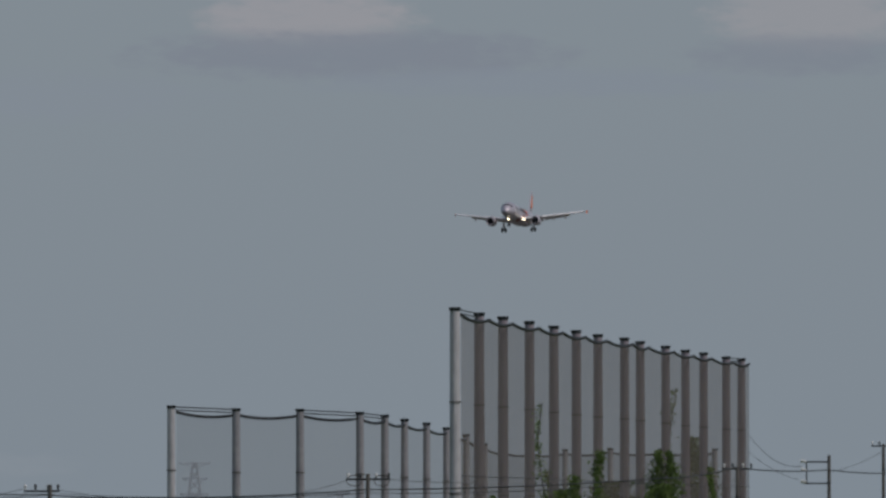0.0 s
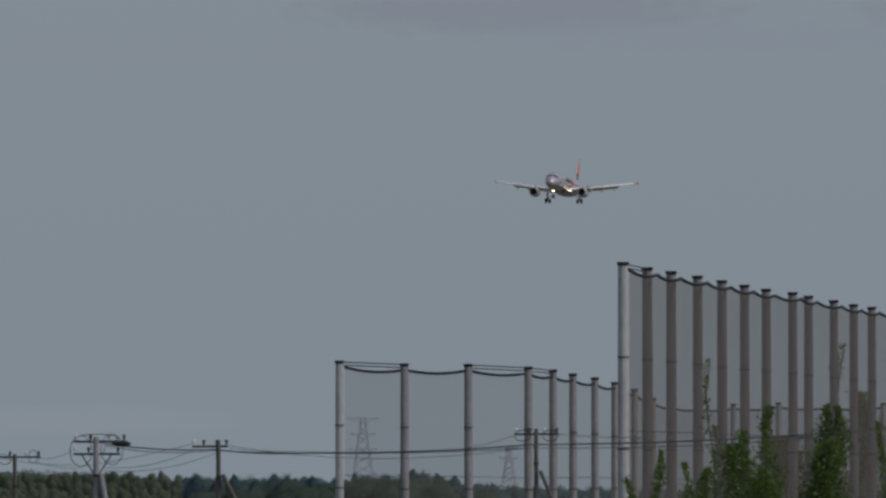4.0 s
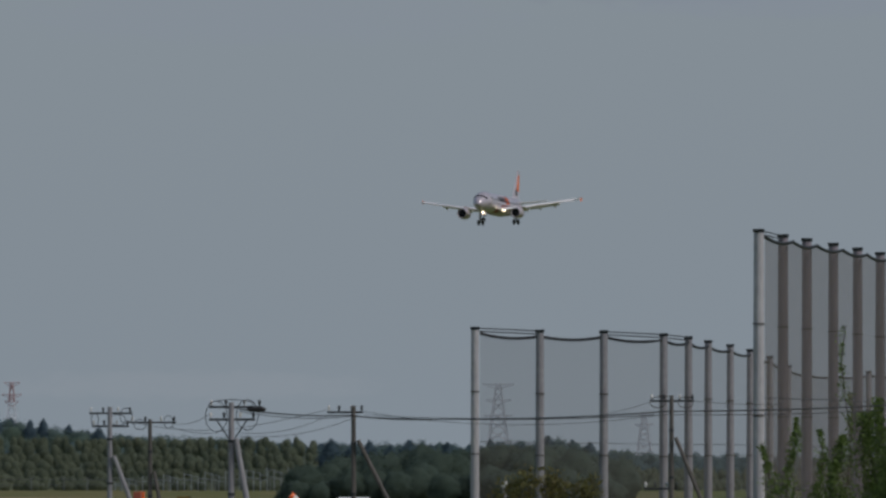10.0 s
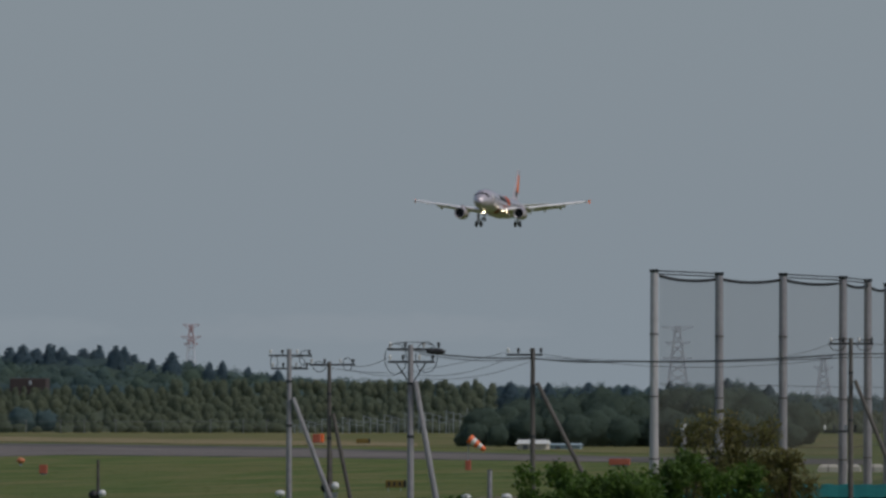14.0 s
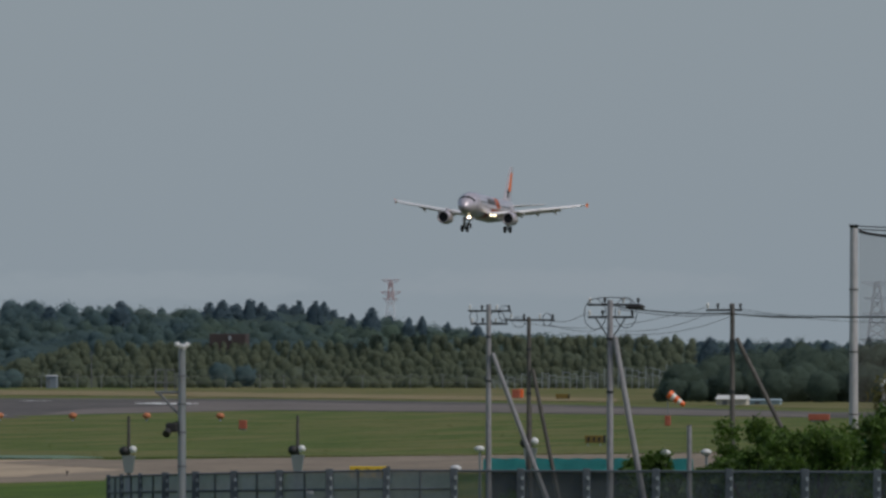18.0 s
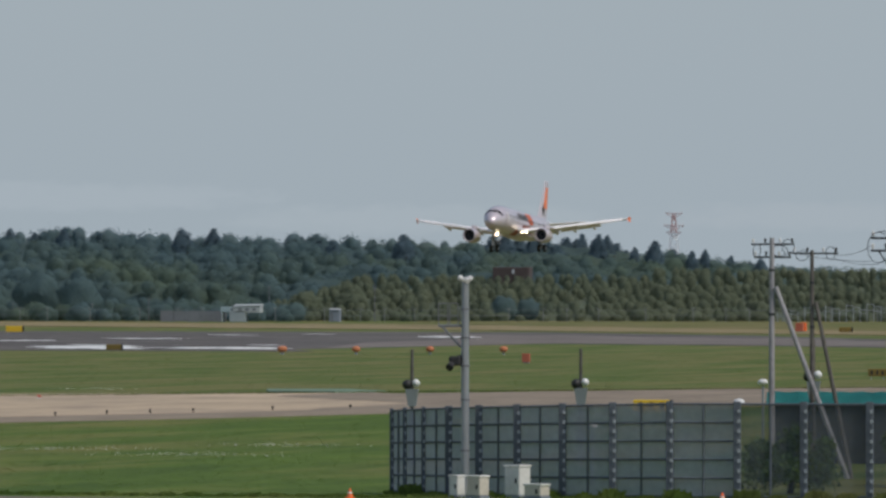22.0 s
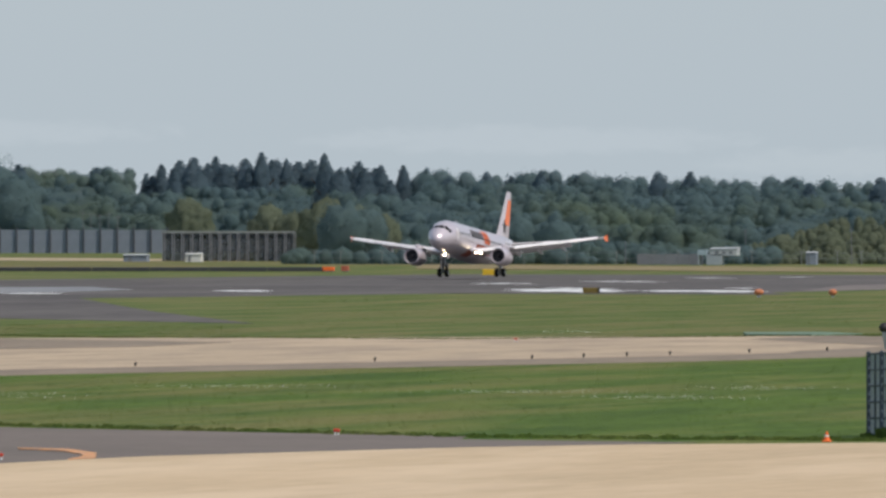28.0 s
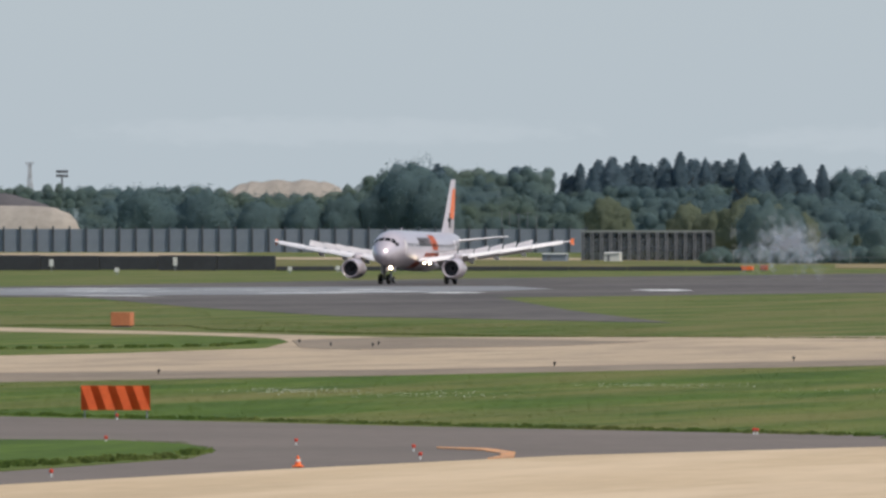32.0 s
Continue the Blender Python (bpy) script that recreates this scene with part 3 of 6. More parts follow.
def needle_tree(seed, w=0.2, n=1100):
    """Unit conifer crown: a ruffled cone with sprays of needles over it."""
    rg = np.random.default_rng(seed)
    ph = rg.random() * 6

    def reach(t, a):
        q = Vector((math.cos(a) * 1.4, math.sin(a) * 1.4, t * 5 + seed * 2.3))
        return w * (1 - t) ** 0.62 * (0.92 + 0.07 * math.sin(t * 40 + ph)) * (1 + 0.35 * noise.noise(q) + 0.2 * noise.noise(q * 2.3))

    m, k = 12, 9
    v = [(0.93 * reach(i / m, 6.283 * j / k) * math.cos(6.283 * j / k), 0.93 * reach(i / m, 6.283 * j / k) * math.sin(6.283 * j / k), 0.05 + 0.93 * i / m) for i in range(m) for j in range(k)] + [(0, 0, 0.985)]
    f = []
    for i in range(m - 1):
        for j in range(k):
            a, b, c, d = i * k + j, i * k + (j + 1) % k, (i + 1) * k + (j + 1) % k, (i + 1) * k + j
            f += [(a, b, c), (a, c, d)]
    f += [((m - 1) * k + j, (m - 1) * k + (j + 1) % k, m * k) for j in range(k)]
    t = rg.random(n) ** 0.8
    a = rg.random(n) * 2 * np.pi
    rad = np.array([reach(p, q) for p, q in zip(t, a)]) * rg.uniform(0.93, 1.04, n)
    c = np.stack([rad * np.cos(a), rad * np.sin(a), 0.05 + 0.94 * t], 1)
    d = np.stack([np.cos(a), np.sin(a), np.full(n, 0.5)], 1)
    return joined((np.array(v), np.array(f)), shards(rg, c, 0.028 * (0.5 + 0.6 * (1 - t)), n, d))


def round_tree(seed, w=0.36, n=1500, shell=BALL, leaf=0.022, loose=1.012, rough=0.11):
    """Unit broad-leaved crown: an uneven mass with a layer of leaves over it."""
    rg = np.random.default_rng(seed)
    size = np.array((w, w, 0.5))
    mid = np.array((0, 0, 0.48))
    solid = np.array([p * bumps(p, seed, rough) for p in shell[0]]) * size * 0.95 + mid
    d = rg.normal(size=(n, 3))
    d[:, 2] = np.abs(d[:, 2]) * np.where(rg.random(n) < 0.75, 1, -1)
    d /= np.linalg.norm(d, axis=1)[:, None]
    c = np.array([p * bumps(p, seed, rough) for p in d]) * rg.uniform(0.97, loose, n)[:, None] * size + mid
    c[:, 2] = np.maximum(c[:, 2], 0.02)
    solid[:, 2] = np.maximum(solid[:, 2], 0)
    return joined((solid, shell[1]), shards(rg, c, leaf * rg.uniform(0.5, 1.3, n), n, d + np.array((0, 0, 0.3))))


def shards(rg, c, size, n, out=None):
    """Loose triangles round the points c; out: the way that they roughly face."""
    d = rg.normal(size=(n, 3, 3)) * (np.asarray(size) * 0.62)[:, None, None]
    if out is not None:
        o = out + rg.normal(size=(n, 3)) * 0.42
        o /= np.linalg.norm(o, axis=1)[:, None]
        d -= (d * o[:, None, :]).sum(2)[:, :, None] * o[:, None, :] * 0.7
        d *= 1.3
    v = (c[:, None, :] + d).reshape(-1, 3)
    return v, np.arange(3 * n).reshape(-1, 3)


def woods(name, trees, mat, label):
    """trees: (x, y, base z, height, width factor, template)."""
    vs, ts, k = [], [], 0
    for x, y, z, h, w, (v, t) in trees:
        a = random.random() * 6.3
        c, s = math.cos(a), math.sin(a)
        q = np.empty_like(v)
        q[:, 0] = (v[:, 0] * c - v[:, 1] * s) * h * w + x
        q[:, 1] = (v[:, 0] * s + v[:, 1] * c) * h * w + y
        q[:, 2] = v[:, 2] * h + z
        vs.append(q)
        ts.append(t + k)
        k += len(v)
    ob = raw(name, np.concatenate(vs), np.concatenate(ts), mat)
    return tagged(ob, label, "woods", kind="stuff")


NEEDLE = [needle_tree(s, 0.17 + 0.012 * s) for s in range(6)]
ROUND = [round_tree(10 + s) for s in range(3)]
CLUMP = [round_tree(20 + s, w=0.40, n=1800, shell=unit_ball(3), leaf=0.027, loose=1.05, rough=0.2) for s in range(6)]
BROAD = [round_tree(40 + s, w=0.40, n=3200, shell=unit_ball(3), leaf=0.021, loose=1.05, rough=0.24) for s in range(6)]
CROWN = [round_tree(30 + s, w=0.40, n=640, shell=unit_ball(2), leaf=0.045, loose=1.05, rough=0.18) for s in range(8)]
# height of the wood's skyline, by bearing, for a wood 2650 m off
SKYLINE = [(14.994, 12.7), (13.562, 12.7), (13.479, 11.55), (13.084, 11.55), (13.001, 14.05), (12.814, 16.35), (12.628, 15.39), (12.212, 16.55),
           (12.046, 17.51), (11.527, 17.7), (11.34, 15.87), (11.048, 14.62), (10.79, 15.11), (10.236, 14.05),
           (9.945, 14.05), (9.545, 13.09), (8.991, 13.86), (8.725, 12.51), (8.472, 10.59), (8.22, 8.96),
           (7.805, 8.29), (7.494, 7.52), (6.892, 7.42), (6.56, 8.29), (6.31, 6.18), (5.652, 5.5), (2.746, 5.5)]


def skyline(b):
    return float(np.interp(b, [s[0] for s in reversed(SKYLINE)], [s[1] for s in reversed(SKYLINE)]))


def wood_dist(b):
    return float(np.interp(b, (11.735, 11.59), (2660, 3290))) if b < 11.735 else 3290.0


def rise(h, d):
    """A height of the skyline carried out to the distance d."""
    return 8 + (h - 8) * d / 2650


def canopy(name, b0, b1, rows, crest, mat, label, seed):
    """The closed leaf roof under the crowns: a ruffled slope; crest(b, share): distance and height."""
    rg = random.Random(seed)
    bm = B()
    lines = []
    b = b0
    while b < b1:
        line = []
        for k in range(rows + 1):
            d, z = crest(b, k / rows)
            x, y = spot(b, d)
            z += (1.1 * noise.noise((x * 0.16, y * 0.05, seed)) + 0.7 * noise.noise((x * 0.45, y * 0.13, seed))) * (0 < k < rows)
            line.append(bm.verts.new((x + rg.uniform(-0.3, 0.3), y, max(z, -0.6) if k else -0.6)))
        lines.append(line)
        b += 0.022
    for a, c in zip(lines, lines[1:]):
        for k in range(rows):
            bm.faces.new((a[k], c[k], c[k + 1], a[k + 1]))
    return tagged(make(name, bm, mat, smooth=True), label, "bank", kind="structure")


def far_woods():
    """Crowns in seven tiers up a low bank, and a belt of young growth before them."""
    rg = random.Random(4)
    dark = []

    def tier_top(b, share):
        d = wood_dist(b) - 80 * (1 - share)
        return d, rise(skyline(b), d) * (0.24 + 0.76 * share ** 0.75)

    b = 3.992
    while b < 14.89:
        for tier in range(7):
            bb = b + rg.uniform(-0.03, 0.03)
            d, top = tier_top(bb, tier / 6)
            d += rg.uniform(-5, 5)
            x, y = spot(bb, d)
            low = 0.66 if tier > 3 and 11.257 < bb < 12.295 else 0.88 if tier > 4 and 8.621 < bb < 9.265 else 1.0
            top *= low * rg.uniform(0.95, 1.03)
            h = min(top + 0.4, rg.choice((2.8, 3.6, 4.4, 5.6, 7.4)) * rg.uniform(0.9, 1.1))
            dark.append((x, y, top - h, h, rg.uniform(0.8, 1.3), rg.choice(CROWN)))
        b += rg.uniform(0.034, 0.052)
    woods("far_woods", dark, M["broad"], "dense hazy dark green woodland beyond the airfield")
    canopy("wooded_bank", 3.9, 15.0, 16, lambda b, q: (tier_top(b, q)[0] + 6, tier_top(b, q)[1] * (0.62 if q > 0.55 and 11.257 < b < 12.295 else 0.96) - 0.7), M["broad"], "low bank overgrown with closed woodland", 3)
    scrub = []

    def scrub_top(b):
        tall = 8.6 if 7.438 < b < 8.621 else min(skyline(b) * 0.86, 7.6)
        return tall * float(np.interp(b, (7.3, 7.45, 9.7, 9.95, 10.1), (0.7, 1, 1, 0.55, 0.3)))

    b = 4.822
    while b < 10.095:
        for row in range(6):
            bb = b + rg.uniform(-0.02, 0.02)
            x, y = spot(bb, 2545 - 12 * row + rg.uniform(-5, 5))
            top = scrub_top(bb) * rg.uniform(0.92, 1.01) * (1 - 0.145 * row)
            h = min(top + 0.3, rg.uniform(1.6, 3.4))
            scrub.append((x, y, top - h, h, rg.uniform(0.6, 1.05), rg.choice(CROWN)))
        if rg.random() < 0.6:
            x, y = spot(b, 2470 + rg.uniform(-8, 8))
            scrub.append((x, y, -0.3, rg.uniform(1.2, 2.4), rg.uniform(1.2, 2.0), rg.choice(CROWN)))
        b += rg.uniform(0.020, 0.032)
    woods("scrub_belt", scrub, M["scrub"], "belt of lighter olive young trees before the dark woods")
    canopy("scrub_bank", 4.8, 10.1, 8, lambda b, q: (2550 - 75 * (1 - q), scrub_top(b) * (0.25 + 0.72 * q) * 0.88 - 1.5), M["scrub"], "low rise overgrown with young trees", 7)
    hedge = []
    b = 9.95
    while b < 11.75:
        x, y = spot(b, 2462 + rg.uniform(-14, 10))
        hedge.append((x, y, -0.3, rg.uniform(1.4, 3.4), rg.uniform(0.9, 1.7), rg.choice(CROWN)))
        b += rg.uniform(0.012, 0.026)
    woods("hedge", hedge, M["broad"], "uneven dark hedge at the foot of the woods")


def far_tree(kinds, b, d, h, w, label, group):
    """A tree with trunk and crown; the meshes of a kind are shared."""
    x, y = spot(b, d)
    k = random.randrange(len(kinds))
    ob = copy_thing(kinds[k], pose(x, y, 0, 0, 0, random.uniform(0, 360)))
    ob.scale = (h * w, h * w, h)
    return tagged(ob, label, "tree", group)


def tree_kind(name, crown, mat, label):
    t = thing(name, 0, 0, 0, label, "tree")
    bm = B()
    tube(bm, (0, 0, 0), (0.01, 0, 0.7), 0.028, 0.008, 7)
    for a in range(5):
        tube(bm, (0, 0, 0.22 + 0.09 * a), (0.12 * math.cos(a * 2.4), 0.12 * math.sin(a * 2.4), 0.34 + 0.1 * a), 0.01, 0.003, 5)
    part("trunk", bm, M["bark"], t)
    raw("crown", crown[0], crown[1], mat, t)
    return t


def skyline_trees():
    """Conifers that stand out of the woods' top, and single crowns before it."""
    rg = random.Random(9)
    lab = "tall dark conifer standing out of the far woods"
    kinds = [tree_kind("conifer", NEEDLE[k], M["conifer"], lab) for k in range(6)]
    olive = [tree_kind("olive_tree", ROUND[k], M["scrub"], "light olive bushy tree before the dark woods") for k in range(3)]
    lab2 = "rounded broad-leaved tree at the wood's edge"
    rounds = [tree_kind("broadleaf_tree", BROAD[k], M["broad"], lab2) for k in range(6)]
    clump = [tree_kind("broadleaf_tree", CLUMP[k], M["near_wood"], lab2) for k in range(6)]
    for lo, hi, n, f in ((11.27, 12.233, 30, 0.97), (8.621, 9.265, 20, 1.03), (9.265, 11.34, 26, 1.0), (12.233, 12.918, 6, 0.98), (8.185, 8.621, 6, 1.05),
                         (6.275, 7.728, 16, 1.0)):
        for k in range(n):
            b = lo + (hi - lo) * (k + rg.uniform(0.1, 0.9)) / n
            d = wood_dist(b) - rg.uniform(-6, 14)
            far_tree(kinds, b, d, rise(skyline(b), d) * rg.uniform(0.88, 1.09) * f, rg.uniform(1.1, 2.1) if 11.27 < b < 12.233 else rg.uniform(1.2, 2.1), lab, "conifers on the skyline")
    for b, h in ((7.386, 8.2), (7.313, 7.5), (7.247, 7.9), (7.168, 7.4), (7.101, 8.1), (7.023, 7.5), (6.96, 7.8), (6.836, 7.3), (6.68, 7.6), (6.504, 7.0)):
        far_tree(kinds, b, 1985, h, rg.uniform(1.6, 2.2), lab, "conifers on the skyline")
    # a nearer dark clump beside the runway
    for k in range(22):
        b = 7.56 + (6.296 - 7.56) * (k + rg.uniform(0.2, 0.8)) / 22
        h = float(np.interp(k, (0, 1, 3, 7, 12, 18, 21), (3.4, 4.9, 6.1, 6.8, 7.3, 6.9, 5.6)))
        far_tree(clump, b, 1970 + rg.uniform(-6, 6), h * rg.uniform(0.92, 1.05), rg.uniform(1.0, 1.4), lab2, "trees at the wood's edge")
        far_tree(clump, b + 0.03, 1945 + rg.uniform(-5, 5), h * rg.uniform(0.5, 0.72), rg.uniform(1.2, 1.6), lab2, "trees at the wood's edge")
    for b, d, h, w in ((12.814, 3215, 18.5, 1.0), (12.731, 3210, 15.0, 1.0), (12.897, 3215, 14.0, 1.0), (12.69, 3205, 9.5, 0.9), (11.527, 2540, 9.8, 1.1), (11.444, 2545, 9.0, 1.0),
                       (11.693, 2900, 10.2, 1.1), 
                       (9.181, 2480, 4.0, 1.3), (9.098, 2482, 3.6, 1.3), (11.091, 2500, 7.5, 1.1), (10.905, 2505, 7.9, 1.1), (10.738, 2500, 7.0, 1.1), (13.79, 3205, 12.5, 1.2), (13.582, 3215, 12.5, 1.2), (13.375, 3215, 10.2, 1.2), (13.209, 3215, 10.6, 1.1), (13.063, 3215, 11.5, 1.1)):
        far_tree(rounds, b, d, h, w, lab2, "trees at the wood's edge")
    for b, d, h, w in ((11.59, 2560, 10.5, 1.2), (11.465, 2550, 9.2, 1.1), (11.382, 2556, 8.0, 1.1), (11.133, 2540, 5.5, 1.3), (11.79, 2640, 9.4, 1.1), (11.71, 2630, 8.4, 1.2), (9.742, 2500, 5.0, 1.5), (9.908, 2505, 4.6, 1.5), (12.088, 3200, 11.0, 1.2)):
        far_tree(olive, b, d, h, w, "light olive bushy tree before the dark woods", "olive trees before the woods")
    for t in kinds + rounds + clump + olive:
        for c in t.children:
            bpy.data.objects.remove(c)
        bpy.data.objects.remove(t)


far_woods()
skyline_trees()


# ---- nets of the golf range ----
def net_masts(name, plan, label, group, mat, thick):
    """plan: (x, y, top). Masts with caps."""
    for k, (x, y, top) in enumerate(plan):
        m = thing(name, x, y, 0, label, "net mast", group)
        bm = B()
        tube(bm, (0, 0, 0), (0, 0, top), thick * 1.12, thick * 0.92, 12)
        part("shaft", bm, M["mast_pale"] if k == 0 else mat, m, smooth=False)
        for i in range(1, 4):
            bm = B()
            tube(bm, (0, 0, top * i / 4 - 0.04), (0, 0, top * i / 4 + 0.04), thick * 1.1, thick * 1.1, 12)
            part("band", bm, M["pole_dark"], m)
        bm = B()
        tube(bm, (0, 0, top - 0.04), (0, 0, top + 0.08), thick * 1.02, thick * 1.1, 10)
        box(bm, 0, 0, top + 0.1, thick * 2.1, thick * 2.1, 0.08, bevel=0.03)
        part("cap", bm, M["dark_steel"], m)


def net_sheet(name, plan, label, beams, shift=0.0):
    masts = plan
    plan = [(x + (shift if k else 0.3), y, z) for k, (x, y, z) in enumerate(plan)]
    bm = B()
    for a, b in zip(plan, plan[1:]):
        p = sag((a[0], a[1], a[2] - 0.25), (b[0], b[1], b[2] - 0.25), 0.2, 6)
        tops = [bm.verts.new(q) for q in p]
        lows = [bm.verts.new((q.x, q.y, 0.3)) for q in p]
        for i in range(6):
            bm.faces.new((tops[i], tops[i + 1], lows[i + 1], lows[i]))
    net = tagged(make(name, bm, M["net" if name == "tall_golf_net" else "net_fine"]), label, "net")
    bm = B()
    line = []
    for a, b in zip(plan, plan[1:]):
        line += sag((a[0], a[1], a[2] - 0.25), (b[0], b[1], b[2] - 0.25), 0.2, 6)[(1 if line else 0):]
    cable(bm, line, 0.09)
    part("head_rope", bm, M["wire"], net, "thick black head rope")
    for lv in (0.55, 0.3):
        bm = B()
        cable(bm, [Vector((a[0], a[1], a[2] * lv)) for a in plan], 0.02)
        part("middle_rope", bm, M["wire"], net)
    for k in beams:
        a, b = masts[k], masts[k + 1]
        bm = B()
        for dz in (0.06, -0.12):
            tube(bm, (a[0], a[1], a[2] + dz), (b[0], b[1], b[2] + dz), 0.035, 0.035, 6)
        part("spreader_bar", bm, M["dark_steel"], net)


TALL = [(-79.05, 775.98, 18.43)]
for q in ((-79.54, 793.02, 18.39), (-80, 810.06, 18.41), (-80.46, 829.11, 18.41), (-80.88, 847.15, 18.38), (-81.34, 865.19, 18.35), (-81.8, 883.22, 18.34), (-82.11, 903.28, 18.37),
          (-82.81, 921.29, 18.37), (-83.24, 943.33, 18.34), (-83.69, 962.37, 18.3), (-84.11, 980.4, 18.32), (-84.54, 1002.44, 18.29), (-84.72, 1016.48, 18.32)):
    TALL.append(q)
LOW = [(-107.49, 893.56, 14.41), (-103.88, 894.99, 14.25), (-100.44, 897.4, 14.23), (-97.53, 902.75, 14.09), (-98.95, 929.75, 14.1), (-101.22, 962.69, 14.07), (-103.68, 999.64, 14.05),
       (-106.48, 1039.56, 13.98), (-110.7, 1094.42, 13.82), (-119.34, 1194.05, 13.65), (-126.66, 1283.77, 13.65), (-124.48, 1283.98, 13.55), (-121.68, 1284.25, 13.59), (-117.96, 1284.6, 13.68), (-113.77, 1284.97, 13.63), (-109.35, 1285.36, 13.62)]
net_masts("tall_net_mast", TALL, "tall weathered steel mast holding a golf net", "masts of the tall golf net", M["pole_rust"], 0.275)
net_masts("net_mast", LOW, "grey steel mast holding a golf net", "masts of the low golf net", M["pole"], 0.245)
net_sheet("tall_golf_net", TALL, "fine grey golf net hung between tall masts", (0, 12), 0.5)
net_sheet("golf_net", LOW, "fine grey golf net hung between lower masts", (0, 2, 3))


# ---- utility poles ----
def ring_x(x, z, r):
    """A ring of points round an axis along x."""
    return [(x, 0.05 + r * math.cos(0.785 * k), z + r * math.sin(0.785 * k)) for k in range(8)]


def utility_pole(x, y, top, arms, strut, dark=False, thick=0.125, back=1.0):
    """arms: (height below the top, half width, offset); strut: (foot dx, foot dy, height where it meets the pole)."""
    p = thing("utility_pole", x, y, 0, ("dark weathered" if dark else "grey concrete") + " utility pole with crossarms and insulators", "utility pole", "utility poles")
    thick *= 0.82 if dark else 1.0
    bm = B()
    tube(bm, (0, 0, 0), (0, 0, top), thick * 1.0, thick * 0.72, 12)
    part("shaft", bm, M["pole_dark" if dark else "pole"], p)
    for dz in (1.2, 2.9):
        bm = B()
        tube(bm, (0, 0, top - dz), (0, 0, top - dz - 0.09), thick * 0.95, thick * 0.95, 10)
        part("collar", bm, M["dark_steel"], p)
    for dz, hw, off in arms:
        bm = B()
        box(bm, off, 0.18, top - dz, hw * 2, 0.08, 0.07)
        arm = part("crossarm", bm, M["dark_steel"], p)
        for k in (-0.92, -0.35, 0.35, 0.92):
            bm = B()
            tube(bm, (off + hw * k, 0.18, top - dz + 0.05), (off + hw * k, 0.18, top - dz + 0.16), 0.032, 0.045, 8)
            tube(bm, (off + hw * k, 0.18, top - dz + 0.16), (off + hw * k, 0.18, top - dz + 0.23), 0.065, 0.03, 8)
            part("insulator", bm, M["insulator" if k in (-0.92, 0.35) else "dark_steel"], arm)
    if len(arms) == 2 and not dark and strut[0] < 2:
        bm = B()
        loft(bm, [ring_x(a, top - 0.22, r) for a, r in ((0.5, 0.03), (0.62, 0.085), (1.0, 0.09), (1.12, 0.03))])
        part("cable_sleeve", bm, M["black"], p, "thick black cable sleeve")
        bm = B()
        tube(bm, (-0.5, 0.1, top - 0.55), (-0.1, 0.1, top - 1.15), 0.022, 0.022, 6)
        tube(bm, (0.5, 0.1, top - 0.55), (0.1, 0.1, top - 1.15), 0.022, 0.022, 6)
        part("arm_brace", bm, M["dark_steel"], p)
    if strut:
        bm = B()
        tube(bm, (strut[0], strut[1], 0), (0.16, -0.1, strut[2]), thick * 0.85, thick * 0.7, 10)
        part("strut", bm, M["pole_dark" if strut[3] else "pole"], p, "slanting support pole")
    p.location = EYE + (p.location - EYE) * back
    p.scale = (back, back, back)
    return p


def set_back(q):
    """The third and the fourth pole and their leads stand behind the fence."""
    d = math.hypot(q[0], q[1])
    k = 1.115 if 490 < d < 510 else 1.19 if d < 537 else 1.0
    return EYE + (Vector(q) - EYE) * k


UP = [((-85.58, 593.87, 9.28), [(0.25, 0.82, 0.0), (0.75, 0.72, 0.0)], (2.95, 0.0, 7.4, False), False),
      ((-84.05, 594.08, 8.8), [(0.12, 0.88, 0.1)], (1.55, 0.0, 6.8, True), True),
      ((-67.46, 495.43, 9.21), [(0.15, 0.85, 0.1), (0.55, 0.75, 0.0)], (1.6, 0.0, 8.05, False), False),
      ((-66.12, 515.78, 9.15), [(0.22, 0.6, -0.3)], (4.2, 0.0, 8.0, True), True),
      ((-59.87, 556.79, 9.61), [(0.2, 0.8, 0.0), (3.35, 0.6, -0.4)], (3.5, 0.0, 8.1, True), True),
      ((-54.23, 697.9, 10.82), [], None, True),
      ((-53.33, 637.77, 10.12), [(0.1, 0.6, 0.0)], None, True),
      ((-56.24, 757.92, 11.6), [(0.1, 0.6, 0.0)], None, True)]
for (x, y, z), arms, strut, dark in UP:
    utility_pole(x, y, z, arms, strut, dark, back=set_back((x, y, z)).y / y)


